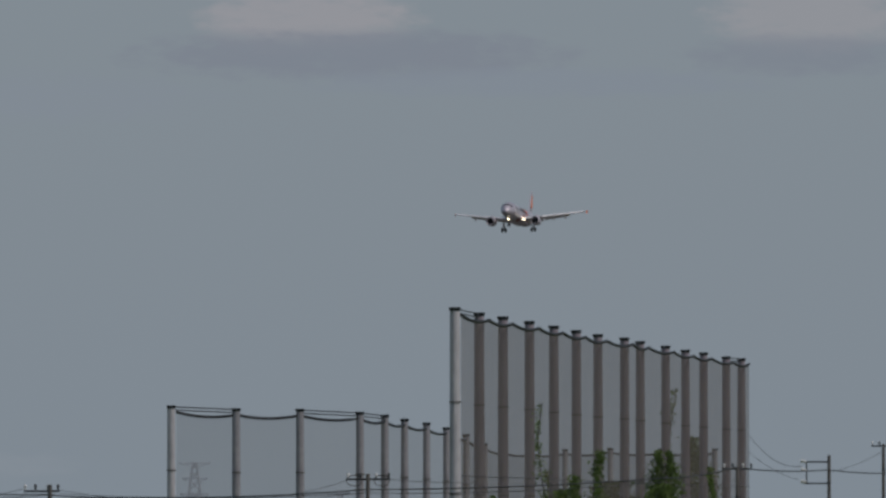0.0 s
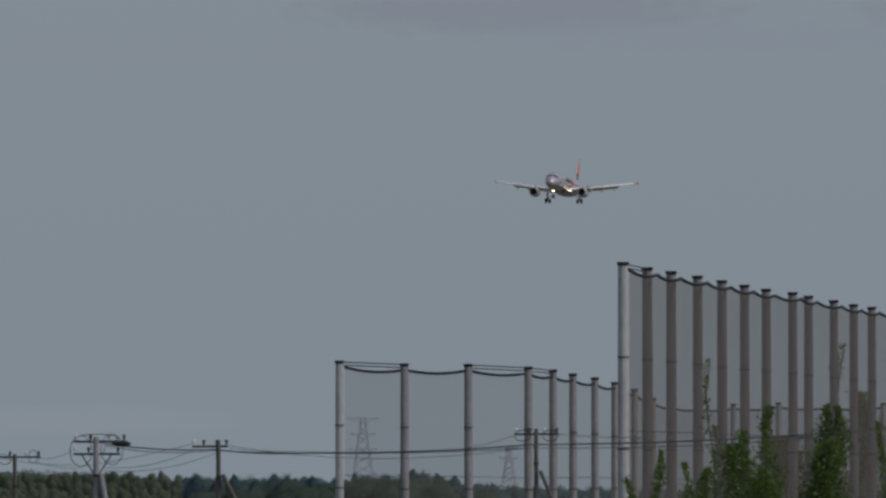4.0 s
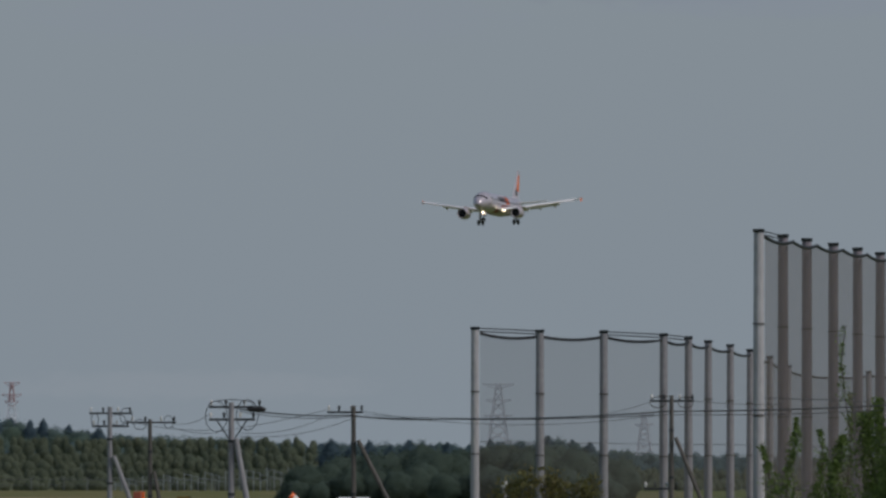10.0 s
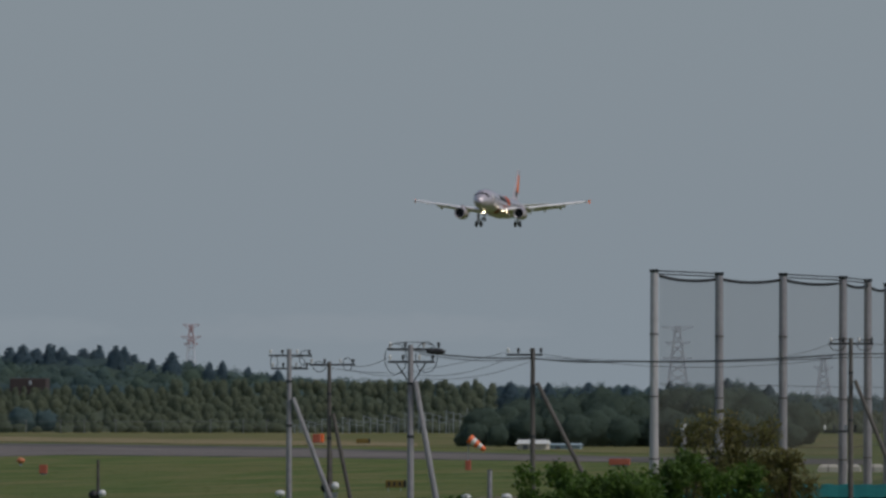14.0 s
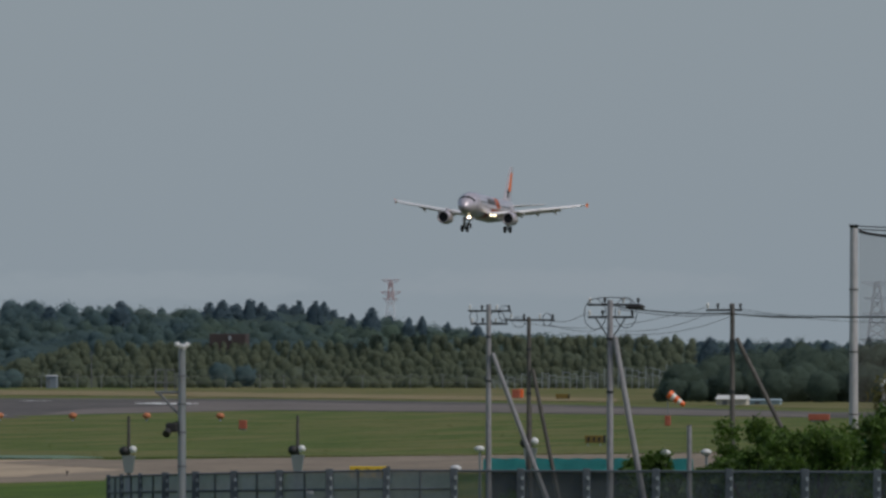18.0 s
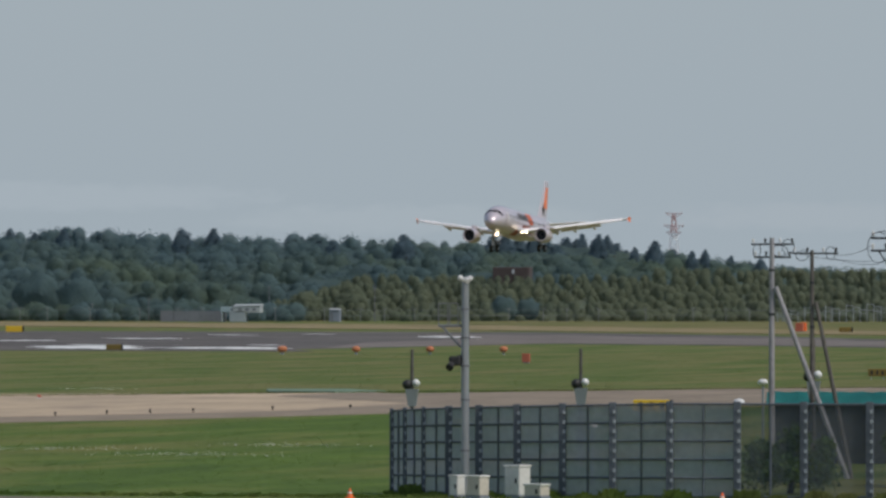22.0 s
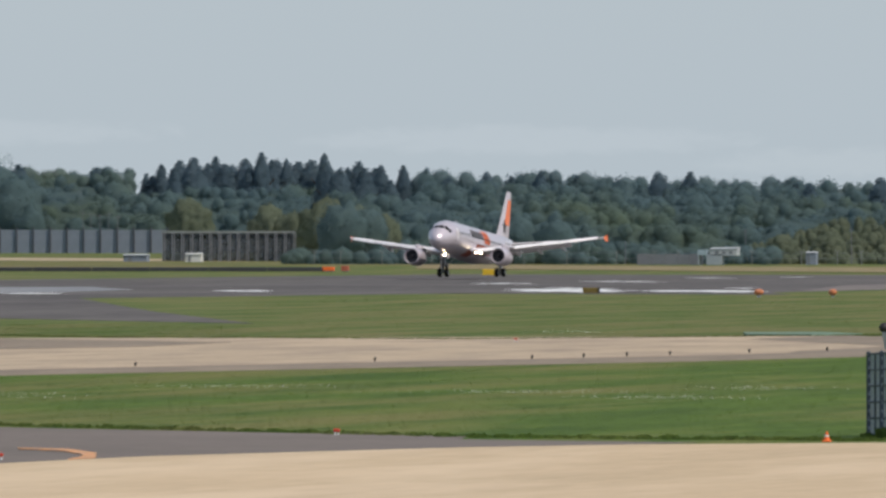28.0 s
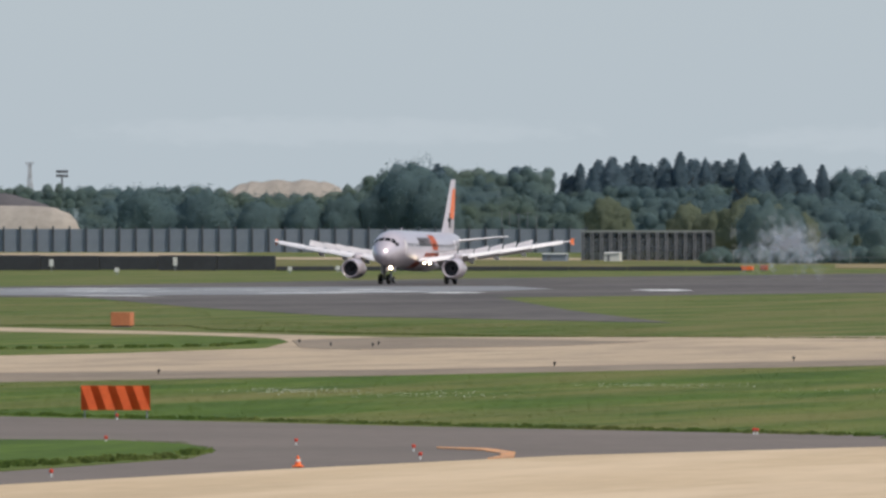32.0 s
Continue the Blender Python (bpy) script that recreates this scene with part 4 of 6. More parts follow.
# ---- wires ----
def wires():
    runs = [("overhead_cable", [(-67.19, 495.46, 8.99), (-66.24, 515.76, 8.83), (-64.78, 531.06, 8.74), (-59.95, 556.78, 9.04), (-52.84, 597.67, 9.54), (-53.44, 637.76, 10.07), (-54.23, 697.9, 10.16), (-55.23, 757.99, 10.23)], 0.035, 0.1),
            ("overhead_cable", [(-67.19, 495.46, 8.92), (-66.24, 515.76, 8.79), (-59.95, 556.78, 8.92), (-52.84, 597.67, 9.41)], 0.02, 0.15),
            ("overhead_wire", [(-67.19, 495.47, 8.23), (-66.89, 515.68, 8.85)], 0.014, 0.25),
            ("overhead_wire", [(-67.19, 495.47, 8.12), (-66.23, 515.76, 8.7)], 0.014, 0.25),
            ("overhead_wire", [(-65.81, 515.82, 8.96), (-60.15, 556.76, 8.92)], 0.012, 0.45),
            ("overhead_wire", [(-84.93, 593.96, 8.75), (-68.18, 495.33, 8.31)], 0.012, 0.1),
            ("overhead_wire", [(-83.21, 594.2, 8.65), (-68.18, 495.33, 8.81)], 0.012, 0.15),
            ("overhead_wire", [(-83.21, 594.2, 8.5), (-67.91, 495.37, 8.23)], 0.012, 0.1),
            ("overhead_wire", [(-59.14, 556.87, 9.41), (-58.9, 587.05, 9.36)], 0.014, 0.05),
            ("overhead_wire", [(-60.55, 556.72, 9.41), (-61.48, 541.52, 8.8), (-65.77, 515.82, 8.85)], 0.012, 0.1),
            ("overhead_wire", [(-66.08, 797.27, 12.27), (-61.54, 757.5, 10.81), (-55.42, 697.8, 10.31)], 0.016, 0.1),
            ("overhead_wire", [(-66.08, 797.27, 11.4), (-55.55, 697.79, 9.7)], 0.012, 0.2),
            ("overhead_wire", [(-54.16, 697.9, 10.05), (-56.32, 757.91, 11.22)], 0.012, 0.1),
            ("overhead_wire", [(-81.45, 594.45, 8.33), (-69.6, 535.5, 9.04)], 0.012, 0.05)]
    for name, pts, r, drop in runs:
        bm = B()
        line = []
        pts = [set_back(q) for q in pts]
        for a, b in zip(pts, pts[1:]):
            line += sag(a, b, drop, 8)[(1 if line else 0):]
        cable(bm, line, r * 0.8)
        tagged(make(name, bm, M["wire"]), "black overhead electric line strung between poles", "cable", "overhead lines")


def jumpers():
    """Bent leads round the pole heads."""
    for (x, y, z), loops in (((-67.46, 495.43, 9.21), ((-0.5, -0.45, 0.36, 0.5), (0.5, -0.4, 0.36, 0.5), (0.0, -0.05, 0.7, 0.14))), ((-85.58, 593.87, 9.28), ((0.62, -0.35, 0.25, 0.3), (0.3, -0.5, 0.3, 0.22), (-0.6, -0.5, 0.15, 0.25))),
                             ((-84.05, 594.08, 8.8), ((0.7, -0.1, 0.18, 0.25), (-0.4, -0.2, 0.25, 0.2))), ((-59.87, 556.79, 9.61), ((-0.5, -0.25, 0.28, 0.2), (0.5, -0.25, 0.28, 0.2)))):
        for dx, dz, a, b in loops:
            bm = B()
            pts = [set_back((x + dx + a * math.cos(k * 0.52), y + 0.1, z + dz + b * math.sin(k * 0.52))) for k in range(13)]
            cable(bm, pts, 0.015)
            tagged(make("jumper_lead", bm, M["wire"]), "black bent jumper lead at a pole head", "cable", "jumper leads")


wires()
jumpers()


# ---- barrier fence, mast and cabinets ----
FENCE = [(-93.5, 553.15), (-92.79, 551.75), (-91.82, 549.99), (-90.6, 548.16), (-89.22, 546.36), (-87.56, 544.61), (-85.73, 543.28), (-83.77, 542.17), (-81.62, 541.38), (-79.15, 540.84),
         (-76.75, 540.58), (-74.4, 540.4), (-71.93, 540.23), (-69.32, 540.07), (-66.67, 539.9), (-66.57, 539.41), (-64.03, 539.21), (-61.43, 539.01), (-58.61, 538.82), (-56.07, 539.09)]


def barrier_fence():
    tops = [2.97 + 0.38 * min(1, k / 8) for k in range(len(FENCE))]
    f = thing("barrier_fence", FENCE[0][0], FENCE[0][1], 0, "grey steel mesh barrier fence with framed panels at the apron edge", "fence")
    ox, oy = FENCE[0]
    for k, (x, y) in enumerate(FENCE):
        bm = B()
        w = 0.14 if k in (0, 1, 2) else 0.26
        box(bm, x - ox, y - oy - 0.1, tops[k] / 2 + 0.03, w, 0.16, tops[k] + 0.1, bevel=0.02)
        post = part("post", bm, M["steel_blue"], f)
        for i in range(9):
            bm = B()
            box(bm, x - ox + w * 0.28, y - oy - 0.2, 0.3 + tops[k] * i / 9.6, w * 0.34, 0.05, 0.13)
            part("clip", bm, M["far_pale"], post, "pale steel clip")
    for k in range(len(FENCE) - 1):
        a, b = Vector((FENCE[k][0] - ox, FENCE[k][1] - oy, 0)), Vector((FENCE[k + 1][0] - ox, FENCE[k + 1][1] - oy, 0))
        ta, tb = tops[k], tops[k + 1]
        bm = B()
        q = [bm.verts.new(v) for v in (a + Vector((0, 0, 0.05)), b + Vector((0, 0, 0.05)), b + Vector((0, 0, tb)), a + Vector((0, 0, ta)))]
        bm.faces.new(q)
        bmesh.ops.solidify(bm, geom=bm.faces[:], thickness=0.015)
        pan = part("panel", bm, M["panel" if k < 9 else "panel_dark"], f)
        for i in range(6 if k < 9 else 2):
            h = i / (5 if k < 9 else 1)
            bm = B()
            tube(bm, a + Vector((0, -0.06, 0.08 + (ta - 0.1) * h)), b + Vector((0, -0.06, 0.08 + (tb - 0.1) * h)), 0.045, 0.045, 5)
            part("rail", bm, M["steel_blue"], pan)
        if k < 10:
            m = (a + b) / 2
            bm = B()
            tube(bm, m + Vector((0, -0.06, 0.05)), m + Vector((0, -0.06, (ta + tb) / 2)), 0.04, 0.04, 5)
            part("stile", bm, M["steel_blue"], pan)


M["steel_blue"] = material("blue_grey_steel", (0.10, 0.12, 0.145), 0.6, 0.1, second=(0.075, 0.09, 0.11), scale=0.6)
barrier_fence()


def fence_weeds():
    """Uncut weeds along the foot of the fence."""
    rg = np.random.default_rng(21)
    n = 9000
    q = rg.random(n) * (len(FENCE) - 1)
    i = q.astype(int)
    line = np.array(FENCE)
    p = line[i] + (line[i + 1] - line[i]) * (q - i)[:, None]
    p[:, 1] -= 0.25 + rg.random(n) ** 2 * 1.6
    knot = np.clip(np.sin(p[:, 0] * 2.3) + np.sin(p[:, 0] * 5.1 + 1) + 0.5, 0.1, 2)
    h = (0.06 + 0.13 * knot) * rg.uniform(0.4, 1.3, n)
    w = h * rg.uniform(0.5, 1.2, n)
    z = np.zeros(n)
    v = np.stack([np.stack([p[:, 0] - w / 2, p[:, 1], z], 1), np.stack([p[:, 0] + w / 2, p[:, 1], z], 1), np.stack([p[:, 0] + rg.normal(size=n) * 0.5 * h, p[:, 1], h], 1)], 1).reshape(-1, 3)
    tagged(raw("weeds", v, np.arange(3 * n).reshape(-1, 3), M["blade"]), "uncut green weeds along the fence foot", "weeds", kind="stuff")


fence_weeds()


def camera_mast():
    x, y = -89.46, 544.7
    m = thing("surveillance_mast", x, y, 0, "grey steel mast with cameras and a bracket cage", "mast")
    top = 7.61
    bm = B()
    tube(bm, (0, 0, 0), (0, 0, top), 0.16, 0.125, 14)
    part("shaft", bm, M["steel"], m)
    for h in (1.6, 3.4, 4.6, 5.6, 6.6):
        bm = B()
        tube(bm, (0, 0, h), (0, 0, h + 0.07), 0.172, 0.172, 12)
        part("clamp", bm, M["far_metal"], m)
    bm = B()
    box(bm, 0.02, -0.05, top + 0.08, 0.28, 0.26, 0.16, bevel=0.04)
    ball(bm, -0.16, -0.1, top + 0.14, 0.1)
    ball(bm, 0.2, -0.1, top + 0.12, 0.1)
    tube(bm, (0.1, -0.2, top + 0.1), (0.16, -0.42, top + 0.02), 0.08, 0.08, 8)
    part("top_camera", bm, M["insulator"], m, "white camera head on the mast top")
    z = 6.05
    bm = B()
    tube(bm, (0, 0, z), (-0.95, 0, z), 0.05, 0.05, 6)
    tube(bm, (-0.85, 0, z), (-0.15, 0, z - 0.75), 0.045, 0.045, 6)
    part("bracket", bm, M["far_metal"], m)
    bm = B()
    for px in (-0.95, -0.62, -0.55, -0.25):
        tube(bm, (px, 0, z), (px, 0, z + 0.8), 0.02, 0.02, 5)
    for dz in (0.35, 0.8):
        tube(bm, (-0.95, 0, z + dz), (-0.62, 0, z + dz), 0.02, 0.02, 5)
        tube(bm, (-0.55, 0, z + dz), (-0.25, 0, z + dz), 0.02, 0.02, 5)
    part("cage", bm, M["far_metal"], m)
    bm = B()
    box(bm, -0.34, -0.1, 4.81, 0.42, 0.3, 0.34, bevel=0.06)
    tube(bm, (-0.45, -0.2, 4.69), (-0.5, -0.4, 4.57), 0.12, 0.14, 10)
    tube(bm, (-0.3, 0, 4.97), (0, 0, 4.97), 0.05, 0.05, 6)
    part("lamp_housing", bm, M["black"], m, "black floodlight housing")


camera_mast()


def cabinet(x, y, w, d, h, mat, label):
    c = thing("equipment_cabinet", x, y, 0, label, "cabinet", "cabinets at the mast", rz=-33)
    bm = B()
    box(bm, 0, 0, h / 2 + 0.05, w, d, h - 0.1, bevel=0.03)
    body = part("body", bm, mat, c)
    bm = B()
    box(bm, 0, 0, h + 0.02, w * 1.1, d * 1.1, 0.08, bevel=0.02)
    part("lid", bm, M["white"], c)
    bm = B()
    box(bm, 0, 0, 0.05, w * 1.04, d * 1.04, 0.1)
    part("plinth", bm, M["wall_grey"], c)
    bm = B()
    box(bm, w * 0.28, -d / 2 - 0.02, h * 0.55, 0.05, 0.04, 0.16)
    part("handle", bm, M["dark_steel"], body)


cabinet(-89.25, 541.7, 0.42, 0.4, 0.756, M["white"], "narrow white equipment cabinet beside the mast")
cabinet(-88.36, 540.83, 0.62, 0.5, 0.754, M["cream"], "cream metal equipment cabinet on the verge")
cabinet(-87.15, 542.04, 0.72, 0.6, 1.114, M["white"], "tall white equipment cabinet with overhanging lid")
cabinet(-86.16, 540.17, 0.78, 0.5, 0.476, M["cream"], "low cream equipment box on the verge")


def sensor_post(x, y, top, label):
    p = thing("sensor_post", x, y, 0, label, "post", "sensor posts")
    bm = B()
    tube(bm, (0, 0, 0), (0, 0, top), 0.09, 0.06, 10)
    part("shaft", bm, M["pole_dark"], p)
    z = top - 1.438
    bm = B()
    ball(bm, -0.19, -0.05, z, 0.21, 1, 1, 1)
    part("dark_dome", bm, M["black"], p, "black round sensor dome", smooth=True)
    bm = B()
    ball(bm, 0.18, -0.05, z + 0.06, 0.165, 1, 1, 1)
    part("white_dome", bm, M["insulator"], p, "white round sensor dome", smooth=True)
    bm = B()
    loft(bm, [[(-0.16, -0.1, z - 0.9), (0.16, -0.1, z - 0.9), (0.16, 0.12, z - 0.9), (-0.16, 0.12, z - 0.9)], [(-0.26, -0.14, z - 0.18), (0.26, -0.14, z - 0.18), (0.26, 0.16, z - 0.18), (-0.26, 0.16, z - 0.18)]])
    part("housing", bm, M["steel"], p)


sensor_post(-105.87, 631.18, 4.77, "thin dark post with black and white sensor domes")
sensor_post(-99.03, 632.29, 4.81, "thin dark post with black and white sensor domes")
sensor_post(-84.83, 600.03, 5.35, "thin dark post with black and white sensor domes")


def floodlight(x, y, z, label):
    p = thing("floodlight", x, y, 0, label, "floodlight", "white floodlights")
    bm = B()
    tube(bm, (0, 0, 0), (0, 0, z), 0.05, 0.05, 8)
    part("stand", bm, M["steel"], p)
    bm = B()
    ball(bm, 0, -0.05, z, 0.165, 1.25, 1, 0.8)
    part("head", bm, M["insulator"], p, smooth=True)


floodlight(-87.63, 605.69, 3.64, "white floodlight head on a thin stand")
floodlight(-76.2, 574.97, 3.73, "white floodlight head on a thin stand")
floodlight(-74.7, 575.17, 3.75, "white floodlight head on a thin stand")
floodlight(-89.32, 573.08, 2.22, "white floodlight head on a thin stand")
floodlight(-79.58, 544.21, 3.38, "white floodlight head on a thin stand")
x, y, z = -74.68, 570.13, 4.75
bollard = thing("marker_pole", x, y, 0, "plain pale grey concrete marker pole", "pole")
bm = B()
tube(bm, (0, 0, 0), (0, 0, z), 0.11, 0.09, 10)
part("shaft", bm, M["pole"], bollard)
bm = B()
tube(bm, (0, 0, z), (0, 0, z + 0.05), 0.1, 0.06, 10)
part("cap", bm, M["pole_dark"], bollard)


# ---- sheds ----
def shed(x0, y0, x1, y1, eave, ridge, label):
    a, b = Vector((x0, y0, 0)), Vector((x1, y1, 0))
    c = (a + b) / 2
    L = (b - a).length
    s = thing("shed", c.x, c.y, 0, label, "shed", rz=math.degrees(math.atan2((b - a).y, (b - a).x)))
    for sy in (-2.4, 2.4):
        bm = B()
        box(bm, 0, sy, eave / 2, L, 0.12, eave)
        part("wall", bm, M["dark_steel"], s)
    for sx in (-1, 1):
        bm = B()
        box(bm, sx * L / 2, 0, eave / 2, 0.12, 4.6, eave)
        part("wall", bm, M["dark_steel"], s)
    for sg in (-1, 1):
        bm = B()
        n = max(4, int(L / 0.8))
        q = [[(-L / 2 - 0.3 + (L + 0.6) * k / (2 * n), sg * yy, zz + (0.04 if k % 2 else 0)) for k in range(2 * n + 1)] for yy, zz in ((2.8, eave - 0.05), (0.0, ridge))]
        va, vb = [[bm.verts.new(p) for p in r] for r in q]
        for k in range(2 * n):
            bm.faces.new((va[k], va[k + 1], vb[k + 1], vb[k]))
        bmesh.ops.solidify(bm, geom=bm.faces[:], thickness=0.03)
        part("roof", bm, M["teal"], s, "corrugated teal roof")


shed(-92.62, 643.37, -84.57, 644.47, 2.5, 2.95, "low shed with a teal corrugated roof")
shed(-83.3, 684.95, -67.9, 686.65, 3.0, 3.5, "long shed with a teal corrugated roof")


# ---- near trees and climbers ----
def leafy(name, x, y, h, half_w, mat, n, label, group, seed, leaf=0.125, category="tree"):
    """A broad bush or tree: trunk with limbs and a crown of single leaves in clumps."""
    rg = np.random.default_rng(seed)
    t = thing(name, x, y, 0, label, category, group)
    bm = B()
    tube(bm, (0, 0, 0), (0.1, 0, h * 0.55), 0.13, 0.06, 8)
    k = 14
    cl = np.stack([rg.uniform(-0.8, 0.8, k) * half_w, rg.uniform(-0.8, 0.8, k) * half_w, rg.uniform(0.3, 0.88, k) * h], 1)
    cl[0] = (0.1 * half_w, 0, 0.86 * h)
    cr = rg.uniform(0.22, 0.42, k) * half_w
    cr[0] = 0.3 * half_w
    for c in cl[:9]:
        tube(bm, (0.05, 0, h * 0.3), tuple(c), 0.05, 0.015, 6)
    part("trunk", bm, M["bark"], t)
    i = rg.integers(0, k, n)
    d = rg.normal(size=(n, 3))
    d /= np.linalg.norm(d, axis=1)[:, None]
    c = cl[i] + d * (cr[i] * rg.uniform(0.3, 1.15, n))[:, None]
    c[:, 2] = np.maximum(c[:, 2], 0.2)
    v, f = shards(rg, c, np.full(n, leaf), n)
    raw("crown", v, f, mat, t)


for k, (w, m, x, y, h) in enumerate(((0.946, "leaf_near", -76.41, 574.94, 4.09), (1.176, "leaf_near", -75.5, 585.15, 3.6), (1.63, "leaf_near", -75.38, 595.25, 5.04),
                                         (1.644, "leaf_near", -74.05, 600.45, 4.71), (1.413, "leaf_near", -71.82, 595.69, 4.31), (1.56, "leaf_near", -72.29, 610.74, 5.71),
                                         (2.203, "leaf_yellow", -73.5, 635.77, 7.24), (1.797, "leaf_yellow", -68.82, 616.17, 5.6), (1.547, "leaf_near", -69.14, 606.07, 5.13), (1.087, "leaf_near", -61.31, 596.86, 5.34),
                                         (1.623, "leaf_near", -79.22, 554.37, 2.29), (1.458, "leaf_near", -71.7, 570.51, 4.49), (1.458, "leaf_near", -70.05, 570.72, 4.91))):
    leafy("roadside_tree", x, y, h, w, M[m], 5200, "bushy green tree behind the fence" if m == "leaf_near" else "bushy tree with yellowing leaves behind the fence", "bushy trees behind the fence", 50 + k)

for k, (b, h, w) in enumerate(((7.70, 3.35, 0.9), (7.635, 3.8, 1.0), (7.585, 3.5, 0.9), (7.52, 3.1, 0.8), (7.375, 3.5, 0.9), (7.315, 3.7, 1.0), (7.25, 4.2, 1.0), (7.19, 4.9, 1.1), (7.13, 5.0, 1.1))):
    leafy("roadside_bush", *spot(b, 577 + 3 * (k % 3)), h, w, M["leaf_near"], 4200, "dense green bush behind the fence", "bushes behind the fence", 120 + k, category="bush")


def climber(x, y, z, half_w, n, seed, label):
    """A climbing plant before or behind the net: a stem and leaves that thin out upwards."""
    rg = np.random.default_rng(seed)
    t = thing("climbing_plant", x, y, 0, label, "climbing plant", "climbers at the net")
    bm = B()
    pts = [Vector((0.25 * math.sin(k * 1.3 + seed), 0.1 * math.cos(k), z * k / 8)) for k in range(9)]
    for a, b in zip(pts, pts[1:]):
        tube(bm, a, b, 0.03, 0.025, 5)
    part("stem", bm, M["bark"], t)
    behind = seed % 3 == 1
    n = int((1.7 if behind else 1.1) * n)
    s = rg.random(n) ** (1.35 if behind else 1.7)
    wob = half_w * (1.5 if behind else 1.05) * (1.1 - s * 0.95) * (0.7 + 0.3 * np.sin(s * 25 + seed))
    c = np.stack([rg.normal(size=n) * 1.25 * wob + 0.25 * np.sin(s * 10 + seed), rg.normal(size=n) * 0.4, s * z], 1)
    v, f = shards(rg, c, np.full(n, 0.105), n)
    raw("leaves", v, f, M["vine"], t)
    k = 1.32 if behind else 1.0
    t.location = EYE + (t.location - EYE) * k
    t.scale = (k, k, k)


for k, (w, n, x, y, z) in enumerate(((0.5, 1500, -73.45, 736.35, 9.06), (0.45, 900, -72.68, 741.45, 8.53), (0.6, 2200, -71.36, 746.6, 10.21), (0.8, 3000, -70.52, 751.7, 10.03), (0.7, 2600, -69.89, 756.78, 11.28), (0.9, 3500, -69.25, 761.86, 9.08),
                                     (0.8, 3200, -68.31, 766.96, 11.32), (0.9, 3500, -67.63, 767.02, 11.28), (1.0, 4000, -67.24, 777.1, 12.02), (0.5, 1500, -66.12, 777.19, 10.47), (0.4, 500, -73.74, 766.46, 13.66), (0.35, 400, -69.1, 786.97, 14.51),
                                     (0.7, 2600, -70.78, 731.58, 8.25), (1.0, 4500, -68.13, 731.84, 8.24), (1.0, 4500, -65.74, 732.05, 8.24), (0.5, 1000, -74.09, 731.26, 7.86), (1.3, 4500, -71.54, 756.63, 9.36), (1.4, 5000, -69.8, 761.81, 9.78), (1.4, 5000, -67.86, 765, 9.64))):
    climber(x, y, z, w, int(n * 2.2), 80 + k, "green climbing plant growing up the golf net")


# ---- windsock, signs, markers ----
def windsock():
    x, y, z = -186.9, 1411.68, 2.79
    w = thing("windsock", x, y, 0, "orange and white windsock hanging slack from a short mast", "windsock")
    bm = B()
    tube(bm, (0, 0, 0), (0, 0, z + 0.2), 0.06, 0.04, 8)
    part("mast", bm, M["steel"], w)
    d = Vector((0.86, 0, -0.62))
    for k, mt in enumerate(("orange", "white", "orange", "white", "orange")):
        bm = B()
        p0, p1 = Vector((0.1, 0, z + 0.1)) + d * (0.33 * k), Vector((0.1, 0, z + 0.1)) + d * (0.33 * (k + 1))
        tube(bm, p0, p1, 0.44 - 0.045 * k, 0.395 - 0.045 * k, 12, False)
        part("sock_band", bm, M[mt], w, smooth=True)
    bm = B()
    box(bm, 0, 0, 0.45, 0.5, 0.5, 0.9, bevel=0.05)
    part("base_box", bm, M["red_dull"], w, "red box at the mast foot")


windsock()


def taxi_sign(x, y, w, h, bars, label, foot=0.25, dark=False):
    s = thing("taxiway_sign", x, y, 0, label, "sign", "taxiway signs")
    bm = B()
    box(bm, 0, 0, foot + h / 2, w, 0.18, h, bevel=0.03)
    part("board", bm, M["yellow" if not dark else "ochre"], s)
    for k in range(bars):
        bm = B()
        box(bm, -w / 2 + w * (k + 0.7) / (bars + 0.4), -0.1, foot + h / 2, w * 0.35 / bars, 0.02, h * 0.55)
        part("bar", bm, M["black"], s)
    bm = B()
    box(bm, w / 2 + 0.1, 0, foot + h / 2, 0.16, 0.22, h)
    part("end_cap", bm, M["black"], s)
    for k in (-0.35, 0.35):
        bm = B()
        tube(bm, (w * k, 0, 0), (w * k, 0, foot), 0.04, 0.04, 6)
        part("leg", bm, M["steel"], s)


M["ochre"] = material("sign_ochre", (0.22, 0.15, 0.03), 0.7, second=(0.15, 0.105, 0.025), scale=1.5)
taxi_sign(-127.73, 840.35, 2.0, 0.62, 3, "yellow taxiway guidance sign with dark bars", 0.36)
taxi_sign(-371.52, 1914.28, 2.1, 0.75, 0, "plain yellow runway guidance sign", 0.3)
taxi_sign(-285.6, 1523.46, 1.5, 0.55, 0, "weathered ochre runway sign", 0.1, True)
taxi_sign(-156.32, 1139.33, 1.35, 0.55, 3, "yellow taxiway sign with dark bars", 0.25, True)
taxi_sign(-275.95, 1980.87, 1.6, 0.6, 0, "small ochre sign beside the runway", 0.2, True)


def marker_ball(x, y, r):
    m = thing("marker_ball", x, y, 0, "round orange marker on a short foot", "marker", "orange markers along the runway")
    bm = B()
    ball(bm, 0, 0, r + 0.15, r, 1.15, 1, 0.85)
    part("dome", bm, M["orange_dull"], m, smooth=True)
    bm = B()
    tube(bm, (0, 0, 0), (0, 0, 0.25), 0.12, 0.1, 8)
    part("foot", bm, M["steel"], m)


for x, y in ((-258.77, 1467.36), (-251.75, 1468.58), (-244.78, 1469.76), (-237.85, 1470.89), (-258.63, 1467.38)):
    marker_ball(x, y, 0.36)


